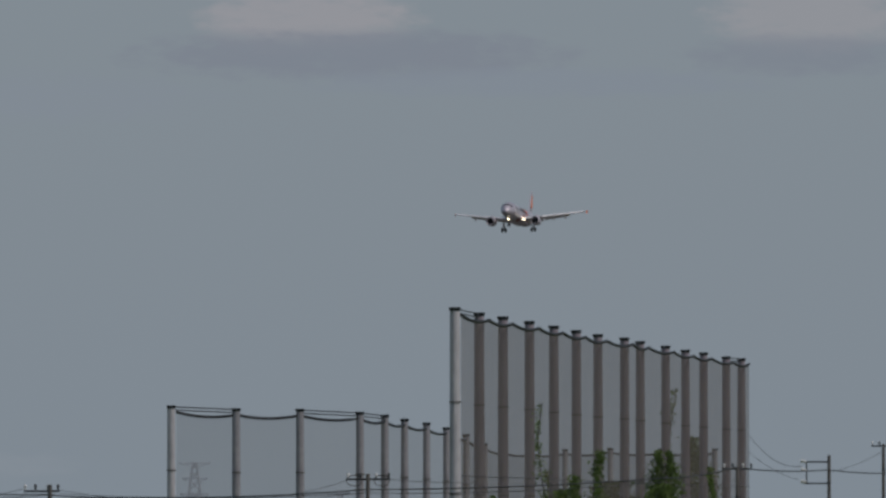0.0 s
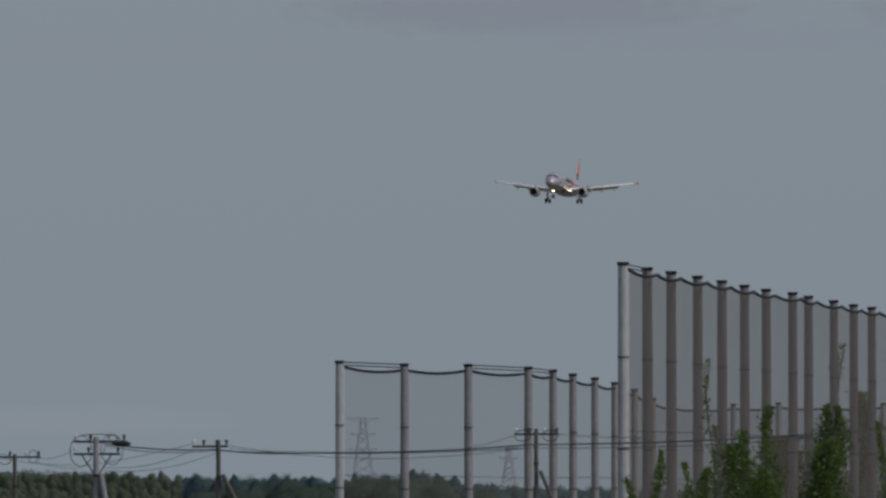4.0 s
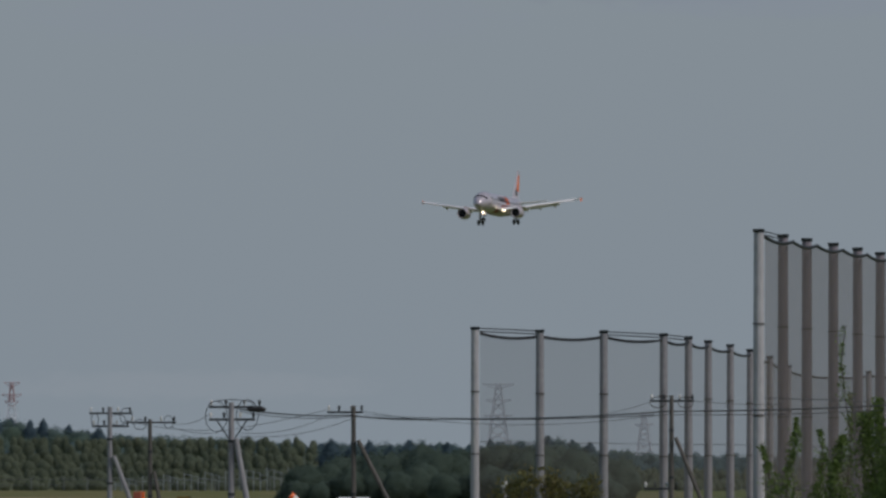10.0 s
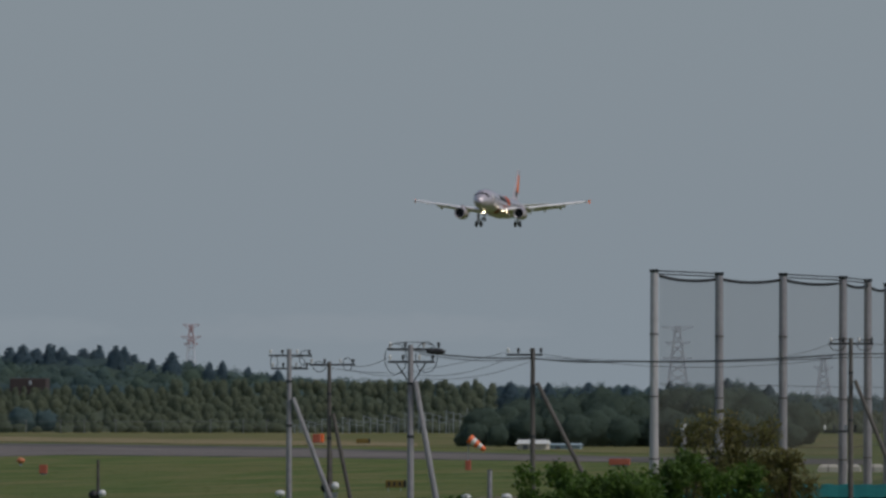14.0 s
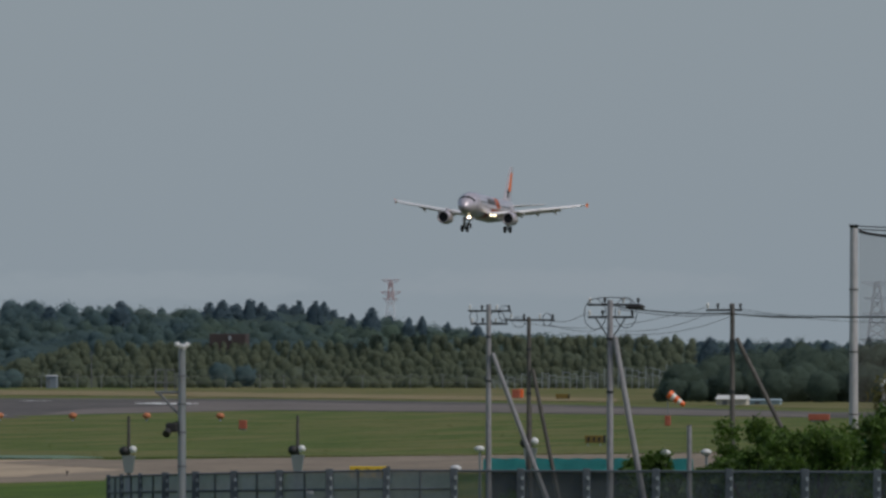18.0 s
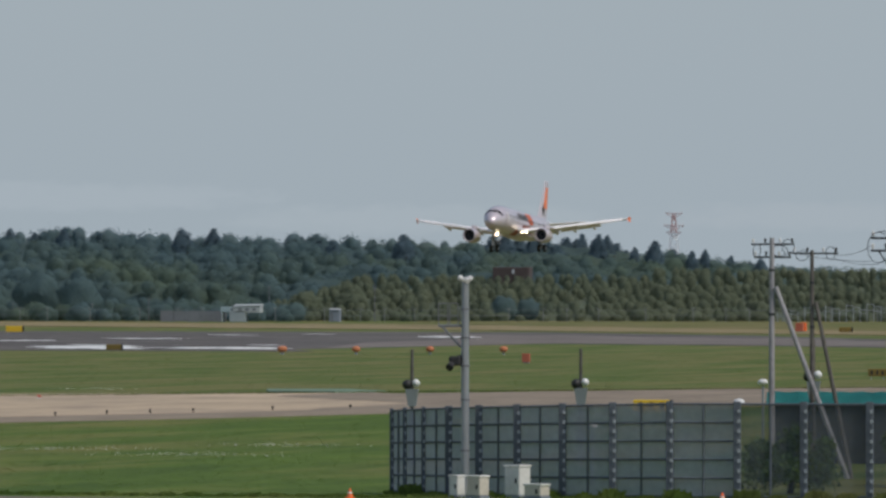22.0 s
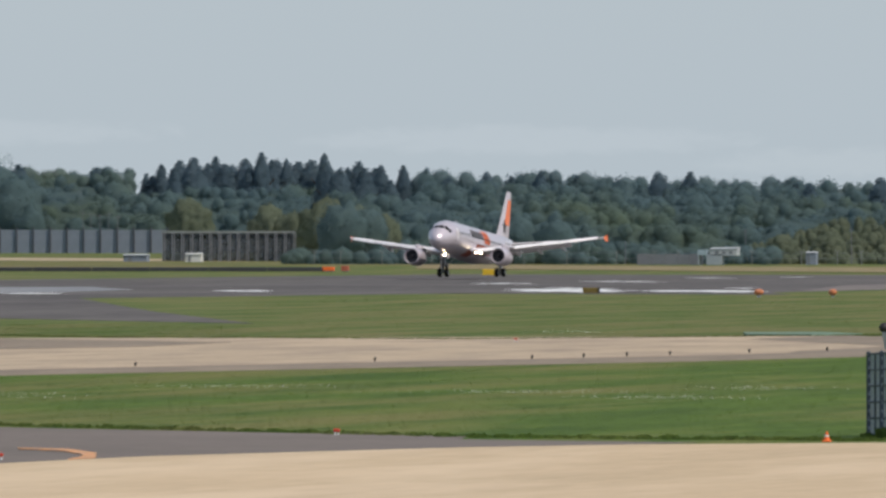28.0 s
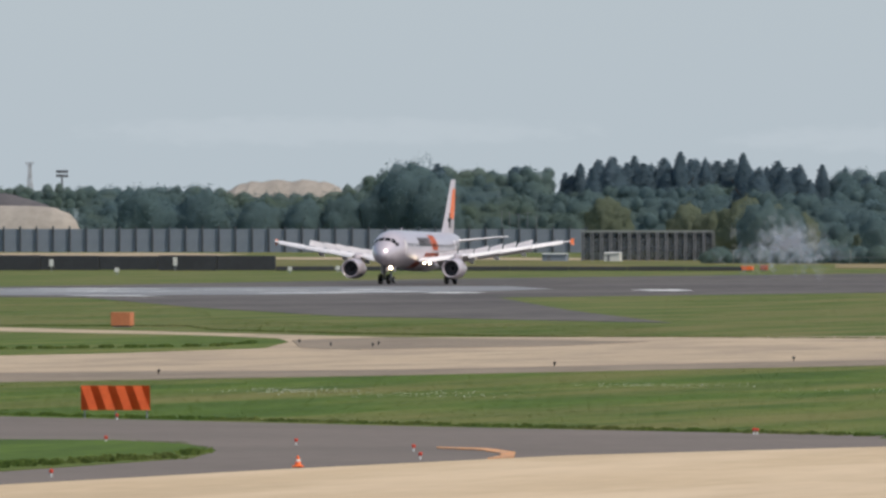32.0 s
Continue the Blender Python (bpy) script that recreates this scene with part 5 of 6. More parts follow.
def signal_box(x, y, w, d, h, mat, label, lift=0.1):
    b = thing("equipment_box", x, y, 0, label, "box", "red and orange boxes")
    bm = B()
    box(bm, 0, 0, lift + h / 2, w, d, h, bevel=0.03)
    part("body", bm, M[mat], b)
    bm = B()
    box(bm, 0, 0, lift / 2, w * 0.8, d * 0.8, lift)
    part("foot", bm, M["wall_grey"], b)


signal_box(-213.57, 1333, 0.65, 0.6, 0.75, "red_dull", "small red equipment box in the grass")
signal_box(-182.44, 1488.86, 2.0, 0.8, 0.6, "red_dull", "long low red box at the runway end")
signal_box(-260.91, 1056.25, 1.4, 1.2, 0.95, "orange_dull", "dull orange equipment box on the grass")
signal_box(-288.8, 2029.56, 1.0, 0.8, 1.1, "red_dull", "small red hut far across the field")
signal_box(-429.32, 2106.7, 1.0, 0.8, 0.7, "red_dull", "small red box beyond the runway")
signal_box(-431.61, 2106.23, 1.7, 0.8, 0.55, "orange", "low orange barrier beyond the runway")
signal_box(-289.7, 2039.53, 0.8, 0.8, 1.1, "orange", "small orange hut far across the field")


def warning_board(x, y):
    b = thing("warning_board", x, y, 0, "large folded orange board standing in the grass", "board", rz=8)
    w, h, z0 = 2.7, 0.95, 0.33
    for k in range(4):
        bm = B()
        x0 = -w / 2 + w * k / 4
        q = [[(x0, 0, z0), (x0 + w / 8, -0.16, z0), (x0 + w / 4, 0, z0)], [(x0, -0.16, z0 + h), (x0 + w / 8, 0, z0 + h), (x0 + w / 4, -0.16, z0 + h)]]
        lo, hi = [[bm.verts.new(p) for p in r] for r in q]
        for tri in ((lo[0], lo[1], hi[0]), (lo[1], hi[1], hi[0]), (lo[1], lo[2], hi[1]), (lo[2], hi[2], hi[1])):
            bm.faces.new(tri)
        bmesh.ops.solidify(bm, geom=bm.faces[:], thickness=0.03)
        part("panel", bm, M["orange"], b)
    for k in (-0.45, 0, 0.45):
        bm = B()
        tube(bm, (w * k, 0.06, 0), (w * k, 0.06, z0 + h * 0.9), 0.035, 0.035, 6)
        part("leg", bm, M["steel"], b)


warning_board(-145.58, 588.25)


def cone(x, y, h=0.37):
    c = thing("traffic_cone", x, y, 0.03, "orange traffic cone with white band on the apron edge", "traffic cone", "traffic cones")
    bm = B()
    box(bm, 0, 0, 0.03, 0.32, 0.32, 0.06, bevel=0.02)
    part("base", bm, M["orange"], c)
    bm = B()
    tube(bm, (0, 0, 0.05), (0, 0, h), 0.12, 0.03, 12)
    part("body", bm, M["orange"], c)
    bm = B()
    tube(bm, (0, 0, h * 0.5), (0, 0, h * 0.68), 0.082, 0.066, 12)
    part("band", bm, M["white"], c)


for x, y in ((-92.2, 536.6), (-78, 529.4), (-111.7, 475.1)):
    cone(x, y)


def edge_light(x, y, red):
    e = thing("edge_light", x, y, 0.02, "short red and white edge marker light" if red else "short dark taxiway edge light", "edge light", "taxiway edge lights")
    bm = B()
    tube(bm, (0, 0, 0), (0, 0, 0.11), 0.035, 0.03, 8)
    part("stem", bm, M["insulator" if red else "black"], e)
    bm = B()
    ball(bm, 0, 0, 0.165, 0.075 if red else 0.085, 1, 1, 1.1, 1)
    part("lens", bm, M["red" if red else "black"], e)


for x, y in ((-144.3, 583.3), (-130.5, 525.9), (-115.1, 457), (-122.6, 521.2), (-115.6, 508.6), (-111.7, 492.4), (-112.6, 550.7), (-184.1, 956.4), (-182.7, 949.8), (-112.4, 550.3)):
    edge_light(x, y, True)
for x, y in ((-172.8, 793.3), (-166.2, 823.6), (-160.4, 838.3), (-159.5, 848.8), (-158.4, 856), (-157.3, 863.4), (-155.4, 878.3), (-152.9, 890), (-183.1, 748.7), (-210, 914.4), (-211, 906), (-207.7, 902.8), (-218.3, 928.9)):
    edge_light(x, y, False)


# ---- beyond the runway ----
def ribbed_barrier():
    """Long grey barrier of panels between steel posts."""
    a = Vector((*(-822.36, 3061.47), 0))
    b = Vector((*(-659.89, 3059.65), 0))
    L = (b - a).length
    f = thing("noise_barrier", a.x, a.y, 0, "long grey panelled noise barrier with dark steel posts", "barrier", rz=math.degrees(math.atan2((b - a).y, (b - a).x)))
    n = 47
    bm0 = B()
    box(bm0, 0, -0.2, 2.6, 0.30, 0.4, 5.2)
    post = None
    for k in range(n + 1):
        if post is None:
            post = part("post", bm0, M["barrier_post"], f)
            ob = post
        else:
            ob = new("post", post.data)
            ob.parent = f
        ob.location = (L * k / n, 0, 0)
    pan = None
    for k in range(n):
        if pan is None:
            bm = B()
            box(bm, L / n / 2, 0, 2.35, L / n - 0.1, 0.12, 4.7)
            pan = part("panel", bm, M["wall_grey"], f)
        else:
            ob = new("panel", pan.data)
            ob.parent = f
            ob.location = (L * k / n, 0, 0)


M["fence_post"] = material("weathered_post", (0.22, 0.24, 0.24), 0.8, second=(0.18, 0.2, 0.2), scale=0.5)
M["barrier_post"] = material("barrier_post_steel", (0.062, 0.072, 0.090), 0.6, scale=0.5)
M["lattice"] = material("pale_lattice_steel", (0.46, 0.48, 0.50), 0.6, second=(0.40, 0.43, 0.45), scale=0.3)
# Distance haze is mixed into the three pylon colours, paling them towards the sky.
M["pylon_grey"] = material("hazed_pylon_steel", (0.52, 0.55, 0.60), 0.8, second=(0.48, 0.51, 0.56), scale=0.3)
M["pylon_red"] = material("hazy_red_paint", (0.52, 0.37, 0.38), 0.8, second=(0.48, 0.35, 0.36), scale=0.3)
M["pylon_white"] = material("hazy_white_paint", (0.74, 0.78, 0.82), 0.7, second=(0.70, 0.74, 0.78), scale=0.3)
ribbed_barrier()


def gantry():
    x, y = -538.29, 2543.67
    g = thing("steel_gantry", x, y, 0, "open steel frame hall with slim columns and a pale roof edge", "steel frame", rz=12)
    for k in range(15):
        for d in (0, 6):
            bm = B()
            box(bm, -10.9 + 1.557 * k + 0.35 * (d > 0), d, 2.45, 0.17, 0.2, 4.9)
            part("column", bm, M["far_metal"], g)
    for k in range(4):
        bm = B()
        box(bm, 0, 2 * k, 4.9, 22.2, 0.22, 0.3)
        part("roof_beam", bm, M["fence_post" if k == 0 else "far_metal"], g)
    bm = B()
    box(bm, 0, 6.4, 2.35, 22, 0.04, 4.7)
    part("back_sheet", bm, M["net_blue"], g, "thin blue-grey back netting")


gantry()


def far_hut(x, y, w, d, h, wall, roof, label, slope=0.3):
    b = thing("far_hut", x, y, 0, label, "building")
    bm = B()
    box(bm, 0, 0, h / 2, w, d, h)
    part("wall", bm, M[wall], b)
    bm = B()
    loft(bm, [[(-w * 0.54, -d * 0.6, h), (w * 0.54, -d * 0.6, h), (w * 0.54, d * 0.6, h), (-w * 0.54, d * 0.6, h)], [(-w * 0.5, -0.2, h + slope), (w * 0.5, -0.2, h + slope), (w * 0.5, 0.2, h + slope), (-w * 0.5, 0.2, h + slope)]])
    part("roof", bm, M[roof], b)
    bm = B()
    box(bm, -w * 0.22, -d / 2 - 0.03, h * 0.42, w * 0.16, 0.06, h * 0.75)
    part("door", bm, M["far_metal"], b)


M["pale_blue"] = material("pale_blue_sheet", (0.33, 0.42, 0.47), 0.6, second=(0.28, 0.36, 0.41), scale=0.4)
def lookout_hut(x, y):
    """A narrow hut whose upper floor juts out to one side, and the low wall that runs up to it."""
    h = thing("lookout_hut", x, y, 0, "small pale hut with a jutting white upper floor", "building")
    for name, a, b, z0, z1, mat in (("wall", -1.5, 1.0, 0, 1.7, "far_pale"), ("upper_floor", -0.9, 3.4, 1.45, 2.45, "lattice"), ("blue_panel", -2.9, -1.4, 1.5, 2.35, "pale_blue"), ("porch_post", -2.8, -2.6, 0, 1.5, "far_pale")):
        bm = B()
        box(bm, (a + b) / 2, 0, (z0 + z1) / 2, b - a, 2.4, z1 - z0, bevel=0.05)
        part(name, bm, M[mat], h)
    bm = B()
    loft(bm, [[(-1.0, -1.3, 2.45), (3.5, -1.3, 2.45), (3.5, 1.3, 2.45), (-1.0, 1.3, 2.45)], [(-1.0, -1.3, 2.5), (3.5, -1.3, 2.62), (3.5, 1.3, 2.8), (-1.0, 1.3, 2.72)]])
    part("roof", bm, M["lattice"], h)
    for k in range(3):
        bm = B()
        box(bm, 0.2 + 1.1 * k, -1.22, 1.95, 0.6, 0.06, 0.4)
        part("window", bm, M["far_metal"], h)
    w = thing("yard_wall", x - 13.2, y + 3, 0, "low weathered grey wall beside the hut", "wall")
    for k in range(5):
        bm = B()
        box(bm, 1.05 + 2.1 * k, 0, 0.85, 2.05, 0.2, 1.7 - 0.1 * (k % 2))
        part("panel", bm, M["far_metal"], w)


lookout_hut(-428.36, 2391.95)
far_hut(-236.43, 1844.91, 3.6, 3, 0.7, "cream", "white", "low white sheeted shelter beside the runway", 0.5)
far_hut(-234.49, 1860.28, 3.8, 2, 0.5, "pale_blue", "pale_blue", "low pale blue sheeted store beside the runway", 0.2)
far_hut(-537.55, 2513.15, 2.6, 2, 1.3, "white", "white", "small white cabin before the steel frame hall", 0.2)
far_hut(-548.96, 2520.92, 4.0, 2, 1.1, "wall_grey", "lattice", "low grey cabin before the noise barrier", 0.2)
far_hut(-415.49, 2404.36, 1.6, 1.6, 1.9, "wall_grey", "lattice", "tiny grey hut at the wood's edge", 0.2)


def tank_house():
    x, y = -405.2, 2515
    b = thing("tank_house", x, y, 0, "dark brown box building on legs among the trees", "building")
    bm = B()
    box(bm, 0, 0, 7.1, 6.0, 4, 3.0, bevel=0.1)
    part("body", bm, M["brown"], b)
    for k in (-2.6, 0, 2.6):
        bm = B()
        box(bm, k, 0, 2.8, 0.35, 0.35, 5.6)
        part("leg", bm, M["brown"], b)
    bm = B()
    box(bm, 0.4, -2.05, 7.9, 0.4, 0.08, 0.7)
    part("white_plate", bm, M["lattice"], b, "pale plate on the wall")


tank_house()


def low_wall(u0, u1, h, label):
    a, b = Vector((*u0, 0)), Vector((*u1, 0))
    L = (b - a).length
    w = thing("field_wall", a.x, a.y, 0, label, "wall", rz=math.degrees(math.atan2((b - a).y, (b - a).x)))
    n = max(2, int(L / 8))
    for k in range(n):
        bm = B()
        box(bm, L * (k + 0.5) / n, 0, h / 2, L / n - 0.06, 0.5, h * (1 - 0.04 * (k % 3)), bevel=0.05)
        part("segment", bm, M["wall_black"], w)


M["wall_black"] = material("black_sheeting", (0.035, 0.038, 0.045), 0.6, second=(0.025, 0.027, 0.032), scale=0.2)
low_wall((-560.35, 2086.05), (-495.07, 2092.23), 2.1, "long black sheeted wall beyond the runway")
low_wall((-495.07, 2092.23), (-431.93, 2106.17), 0.6, "low black kerb wall beyond the runway")
for x, y, h in ((*(-522.67, 2075.19), 1.6), (*(-506.18, 2079.27), 1.9), (*(-477.92, 1931.76), 1.0), (*(-470.23, 1995.34), 0.9), (*(-470.88, 2026), 0.9)):
    m = thing("distance_plate", x, y, 0, "white upright marker plate beyond the runway", "marker", "white marker plates")
    bm = B()
    box(bm, 0, 0, h * 0.68, 0.6, 0.08, h * 0.6, bevel=0.02)
    part("plate", bm, M["white"], m)
    bm = B()
    tube(bm, (0, 0.06, 0), (0, 0.06, h), 0.05, 0.05, 6)
    part("post", bm, M["steel"], m)


def perimeter_fence():
    a, b = Vector((*(-491.93, 2389.9), 0)), Vector((*(-310.59, 2420.15), 0))
    L = (b - a).length
    f = thing("perimeter_fence", a.x, a.y, 0, "low grey wire perimeter fence with forked white posts", "fence", rz=math.degrees(math.atan2((b - a).y, (b - a).x)))
    bm = B()
    tube(bm, (0, 0, 0), (0, 0, 1.9), 0.07, 0.07, 6)
    tube(bm, (0, 0, 1.9), (0.4, 0, 2.3), 0.05, 0.05, 5)
    tube(bm, (0, 0, 1.9), (-0.4, 0, 2.3), 0.05, 0.05, 5)
    post = part("post", bm, M["fence_post"], f)
    n = 32
    for k in range(1, n + 1):
        ob = new("post", post.data)
        ob.parent = f
        ob.location = (L * (k + 0.3 * math.sin(5 * k)) / n, 0, 0)
    for h in (1.0, 1.85):
        bm = B()
        tube(bm, (0, 0, h), (L, 0, h), 0.02, 0.02, 4)
        part("wire", bm, M["far_metal"], f)


perimeter_fence()


def yard_posts():
    for k in range(30):
        u0, d = spot(8.206 + (7.47 - 8.206) * k / 29, 2450)
        p = thing("yard_frame", u0, d, 0, "white steel yard frame before the trees", "steel frame", "white yard frames")
        h = (1.7, 1.3, 2.1)[k % 3] + 2.0 * k / 29
        bm = B()
        box(bm, 0, 0, h / 2, 0.1, 0.1, h)
        part("post", bm, M["far_pale"], p)
        for z, thick in ((0.9, 0.08), (0.62, 0.07)):
            bm = B()
            box(bm, 0.5, 0, h * z, 1.1, 0.07, thick)
            part("beam", bm, M["far_pale"], p)


yard_posts()


def slim_pole(x, y, h, arm, label):
    p = thing("slim_pole", x, y, 0, label, "pole", "slim poles before the woods")
    bm = B()
    tube(bm, (0, 0, 0), (0, 0, h), 0.075, 0.055, 8)
    part("shaft", bm, M["far_metal"], p)
    bm = B()
    tube(bm, (-arm, 0, h * 0.94), (arm, 0, h * 0.94), 0.04, 0.04, 6)
    part("crossbar", bm, M["far_metal"], p)


for x, y, h in ((*(-448.21, 2420.86), 3.6), (*(-430.04, 2427.2), 5.6), (*(-414.09, 2433.01), 5.8), (*(-468.87, 2414.9), 3.0), (*(-457.17, 2420.2), 2.8)):
    slim_pole(x, y, h, 0.35, "slim grey steel pole before the dark woods")
for x, y, h in ((*(-690.56, 3119.48), 8.6), (*(-688.97, 3119.83), 8.2), (*(-687.17, 3120.23), 8.0), (*(-685.36, 3120.63), 8.4), (*(-683.55, 3121.02), 7.6)):
    slim_pole(x, y, h, 0.9, "slim grey frame pole behind the noise barrier")


def lattice_tower(x, y, h, base, arms, mats, label, name="power_pylon"):
    """arms: (height share, half width)."""
    t = thing(name, x, y, 0, label, "pylon", "far pylons")
    lev = 9
    for k in range(lev):
        bm = B()
        w0, w1 = base * (1 - 0.85 * k / lev), base * (1 - 0.85 * (k + 1) / lev)
        z0, z1 = h * k / lev, h * (k + 1) / lev
        for sx, sy in ((-1, -1), (1, -1), (1, 1), (-1, 1)):
            tube(bm, (sx * w0, sy * w0, z0), (sx * w1, sy * w1, z1), 0.12, 0.12, 4)
        for sx, sy, tx, ty in ((-1, -1, 1, -1), (1, -1, 1, 1), (1, 1, -1, 1), (-1, 1, -1, -1)):
            tube(bm, (sx * w0, sy * w0, z0), (tx * w1, ty * w1, z1), 0.08, 0.08, 4)
            tube(bm, (tx * w0, ty * w0, z0), (sx * w1, sy * w1, z1), 0.08, 0.08, 4)
        part("mast_section", bm, M[mats[k % len(mats)] if len(mats) < lev else mats[k]], t)
    for share, half in arms:
        bm = B()
        for s in (-1, 1):
            tube(bm, (0, 0, h * share), (s * half, 0, h * share + 0.25), 0.16, 0.09, 5)
            tube(bm, (0, 0, h * share - 1.2), (s * half, 0, h * share + 0.1), 0.12, 0.08, 5)
        part("crossarm", bm, M[mats[-1]], t)


lp = thing("lamp_post", *(-105.81, 893.76), 0, "slim grey post with a white lamp head", "lamp post")
bm = B()
tube(bm, (0, 0, 0), (0, 0, 5.29), 0.16, 0.14, 10)
part("shaft", bm, M["pole"], lp)
bm = B()
tube(bm, (0, 0, 5.29), (0, 0, 5.65), 0.2, 0.16, 10)
part("lamp_head", bm, M["insulator"], lp)
for x, y in ((-151.61, 1391.77), (-150.28, 1396.94), (-147.79, 1394.19), (-146.38, 1396.35)):
    b = thing("sheeted_bale", x, y, 0, "low cream sheeted bale on the field", "bale", "cream bales")
    bm = B()
    loft(bm, [[(-1.0, -0.5, 0), (1.0, -0.5, 0), (1.0, 0.5, 0), (-1.0, 0.5, 0)], [(-0.95, -0.5, 0.45), (0.95, -0.5, 0.45), (0.95, 0.5, 0.45), (-0.95, 0.5, 0.45)], [(-0.6, -0.25, 0.7), (0.6, -0.25, 0.7), (0.6, 0.25, 0.7), (-0.6, 0.25, 0.7)]])
    part("cover", bm, M["cream"], b)
    bm = B()
    box(bm, 0, -0.53, 0.3, 0.06, 0.04, 0.6)
    part("strap", bm, M["dark_steel"], b)

# Sky-pale lower sections carry the haze; only the top keeps its red.
wr = ["pylon_white"] * 7 + ["pylon_red", "pylon_red"]
lattice_tower(*(-640.09, 4252.09), 23.74, 2.4, ((1.0, 2.3), (0.86, 2.8), (0.78, 2.0)), wr, "red and white lattice power pylon behind the woods")
lattice_tower(*(-507.16, 4269.99), 23.74, 3.6, ((0.98, 4.4), (0.8, 3.6), (0.62, 4.0)), ["pylon_grey"] * 3, "pale grey lattice power pylon seen through the net")
lattice_tower(*(-478.08, 4373.95), 15.81, 2.6, ((0.97, 2.6), (0.78, 2.8)), ["pylon_grey"] * 3, "pale grey lattice power pylon seen through the net")
lattice_tower(*(-1031.4, 4071.39), 21.54, 1.4, ((0.99, 1.2),), ["lattice"] * 3, "pale grey lattice mast behind the woods", "lattice_mast")

lm = thing("light_mast", *(-803.78, 3200.62), 0, "tall dark floodlight mast with a lamp rack", "mast")
bm = B()
tube(bm, (0, 0, 0), (0, 0, 15.77), 0.35, 0.2, 8)
part("shaft", bm, M["far_metal"], lm)
for k in range(2):
    bm = B()
    box(bm, 0, 0, 15.77 + 0.9 * k, 2.6, 0.3, 0.6, bevel=0.05)
    part("lamp_rack", bm, M["far_metal"], lm)


def heap(x, y, profile, deep, seed, label, mat="sand"):
    """A spoil heap; profile: (x off the middle, height) along its ridge."""
    bm = B()
    rows = []
    for j in range(-6, 7):
        s = j / 6
        rr = []
        for k in range(61):
            px = profile[0][0] + (profile[-1][0] - profile[0][0]) * k / 60
            top = float(np.interp(px, [p[0] for p in profile], [p[1] for p in profile]))
            top *= 1 + 0.035 * noise.noise((px * 0.25 + seed, s, 0)) + 0.02 * noise.noise((px * 0.8, s * 2, seed))
            rr.append(bm.verts.new((x + px + noise.noise((px, s * 3, seed)) * 0.6, y + deep * s, max(0.0, top * (1 - abs(s) ** 1.6)) - 0.02)))
        rows.append(rr)
    for a, b in zip(rows, rows[1:]):
        for k in range(60):
            bm.faces.new((a[k], a[k + 1], b[k + 1], b[k]))
    bmesh.ops.recalc_face_normals(bm, faces=bm.faces[:])
    tagged(make("sand_mound", bm, M[mat], smooth=True), label, "heap")


heap(*(-826.79, 3503.77), [(-17, 0), (-14.6, 12.7), (-11, 14.39), (-7, 15.43), (-1, 15.3), (4, 15.7), (9, 15.04), (12.8, 14), (15, 12.04), (17, 0)], 16, 1, "broad pale sand heap rising behind the trees")
heap(*(-803.62, 3112.94), [(-26, 9.4), (8, 9.4), (15, 9.4), (20.5, 9.05), (24, 7.65), (27, 0)], 10, 5, "long pale sand bank behind the barrier")
heap(*(-812.37, 3146.83), [(-26, 12.36), (6, 12.24), (12, 11.65), (19, 9.65), (25, 0)], 12, 9, "long dark soil bank behind the sand", "soil")
slab("dirt_track", [(-787.9, 2941.8), (-751.5, 2973.2), (-732.8, 2999.9), (-692.3, 2902.4), (-655.9, 2680.9), (-732.4, 2734.4)], 0.06, M["track"], "pale bare dirt track beyond the runway", "track")
slab("dirt_track", [(-665.7, 2678.5), (-615, 2726.4), (-554.3, 2635), (-534.8, 2542), (-578.4, 2564.2), (-641.6, 2581.7)], 0.06, M["track"], "thin pale dirt track beyond the runway", "track")
slab("bare_strip", [(-473.7, 2379.7), (-375.2, 2269.2), (-277.5, 2044.8), (-260.5, 1919.2), (-343.1, 2074.7), (-439.8, 2209.7)], 0.06, M["bare"], "brownish bare verge before the perimeter fence", "verge")
slab("orange_line", [(-116.5, 516.1), (-114.3, 514.1), (-111.5, 505.8), (-109.5, 496.5), (-109.6, 492.9), (-110.4, 498.7), (-111.5, 503.4), (-113.7, 510.4), (-116.1, 514.4)], 0.06, M["paint_orange"], "worn orange painted line curving on the asphalt", "marking")
slab("green_sheet", [(-178.2, 1006), (-181.6, 1024), (-176.5, 1026), (-171.5, 1012), (-173.5, 1004)], 0.12, M["pale_green"], "low pale green sheet lying on the grass", "sheet")



def dead_end():
    x, y, z = -54.23, 697.9, 10.82
    b = thing("cable_bracket", x, y, 0, "dark steel bracket with insulators for dead-end wires", "bracket")
    for dz in (0.304, 1.268):
        bm = B()
        box(bm, -0.55, -0.12, z - dz, 1.1, 0.07, 0.07)
        part("arm", bm, M["dark_steel"], b)
    bm = B()
    box(bm, -1.0, -0.12, z - 0.786, 0.06, 0.06, 1.05)
    part("upright", bm, M["dark_steel"], b)
    for dz in (0.304, 0.685, 1.217):
        bm = B()
        tube(bm, (-1.0, -0.12, z - dz), (-1.25, -0.12, z - dz + 0.05), 0.06, 0.09, 8)
        part("insulator", bm, M["insulator"], b)


dead_end()


lay_on_land()

# ---- airliner ----
M["skin"] = material("silver_paint", (0.63, 0.57, 0.615), 0.28, 0.28, second=(0.57, 0.51, 0.56), scale=0.3, coat=0.5)
M["wing_skin"] = material("pale_wing_paint", (0.90, 0.87, 0.88), 0.3, 0.0, second=(0.83, 0.80, 0.81), scale=0.4)
M["belly_red"] = material("livery_red_underside", (0.50, 0.15, 0.10), 0.45, second=(0.42, 0.12, 0.08), scale=0.4)
M["fan"] = material("engine_inside", (0.03, 0.03, 0.035), 0.5, 0.5, scale=2)
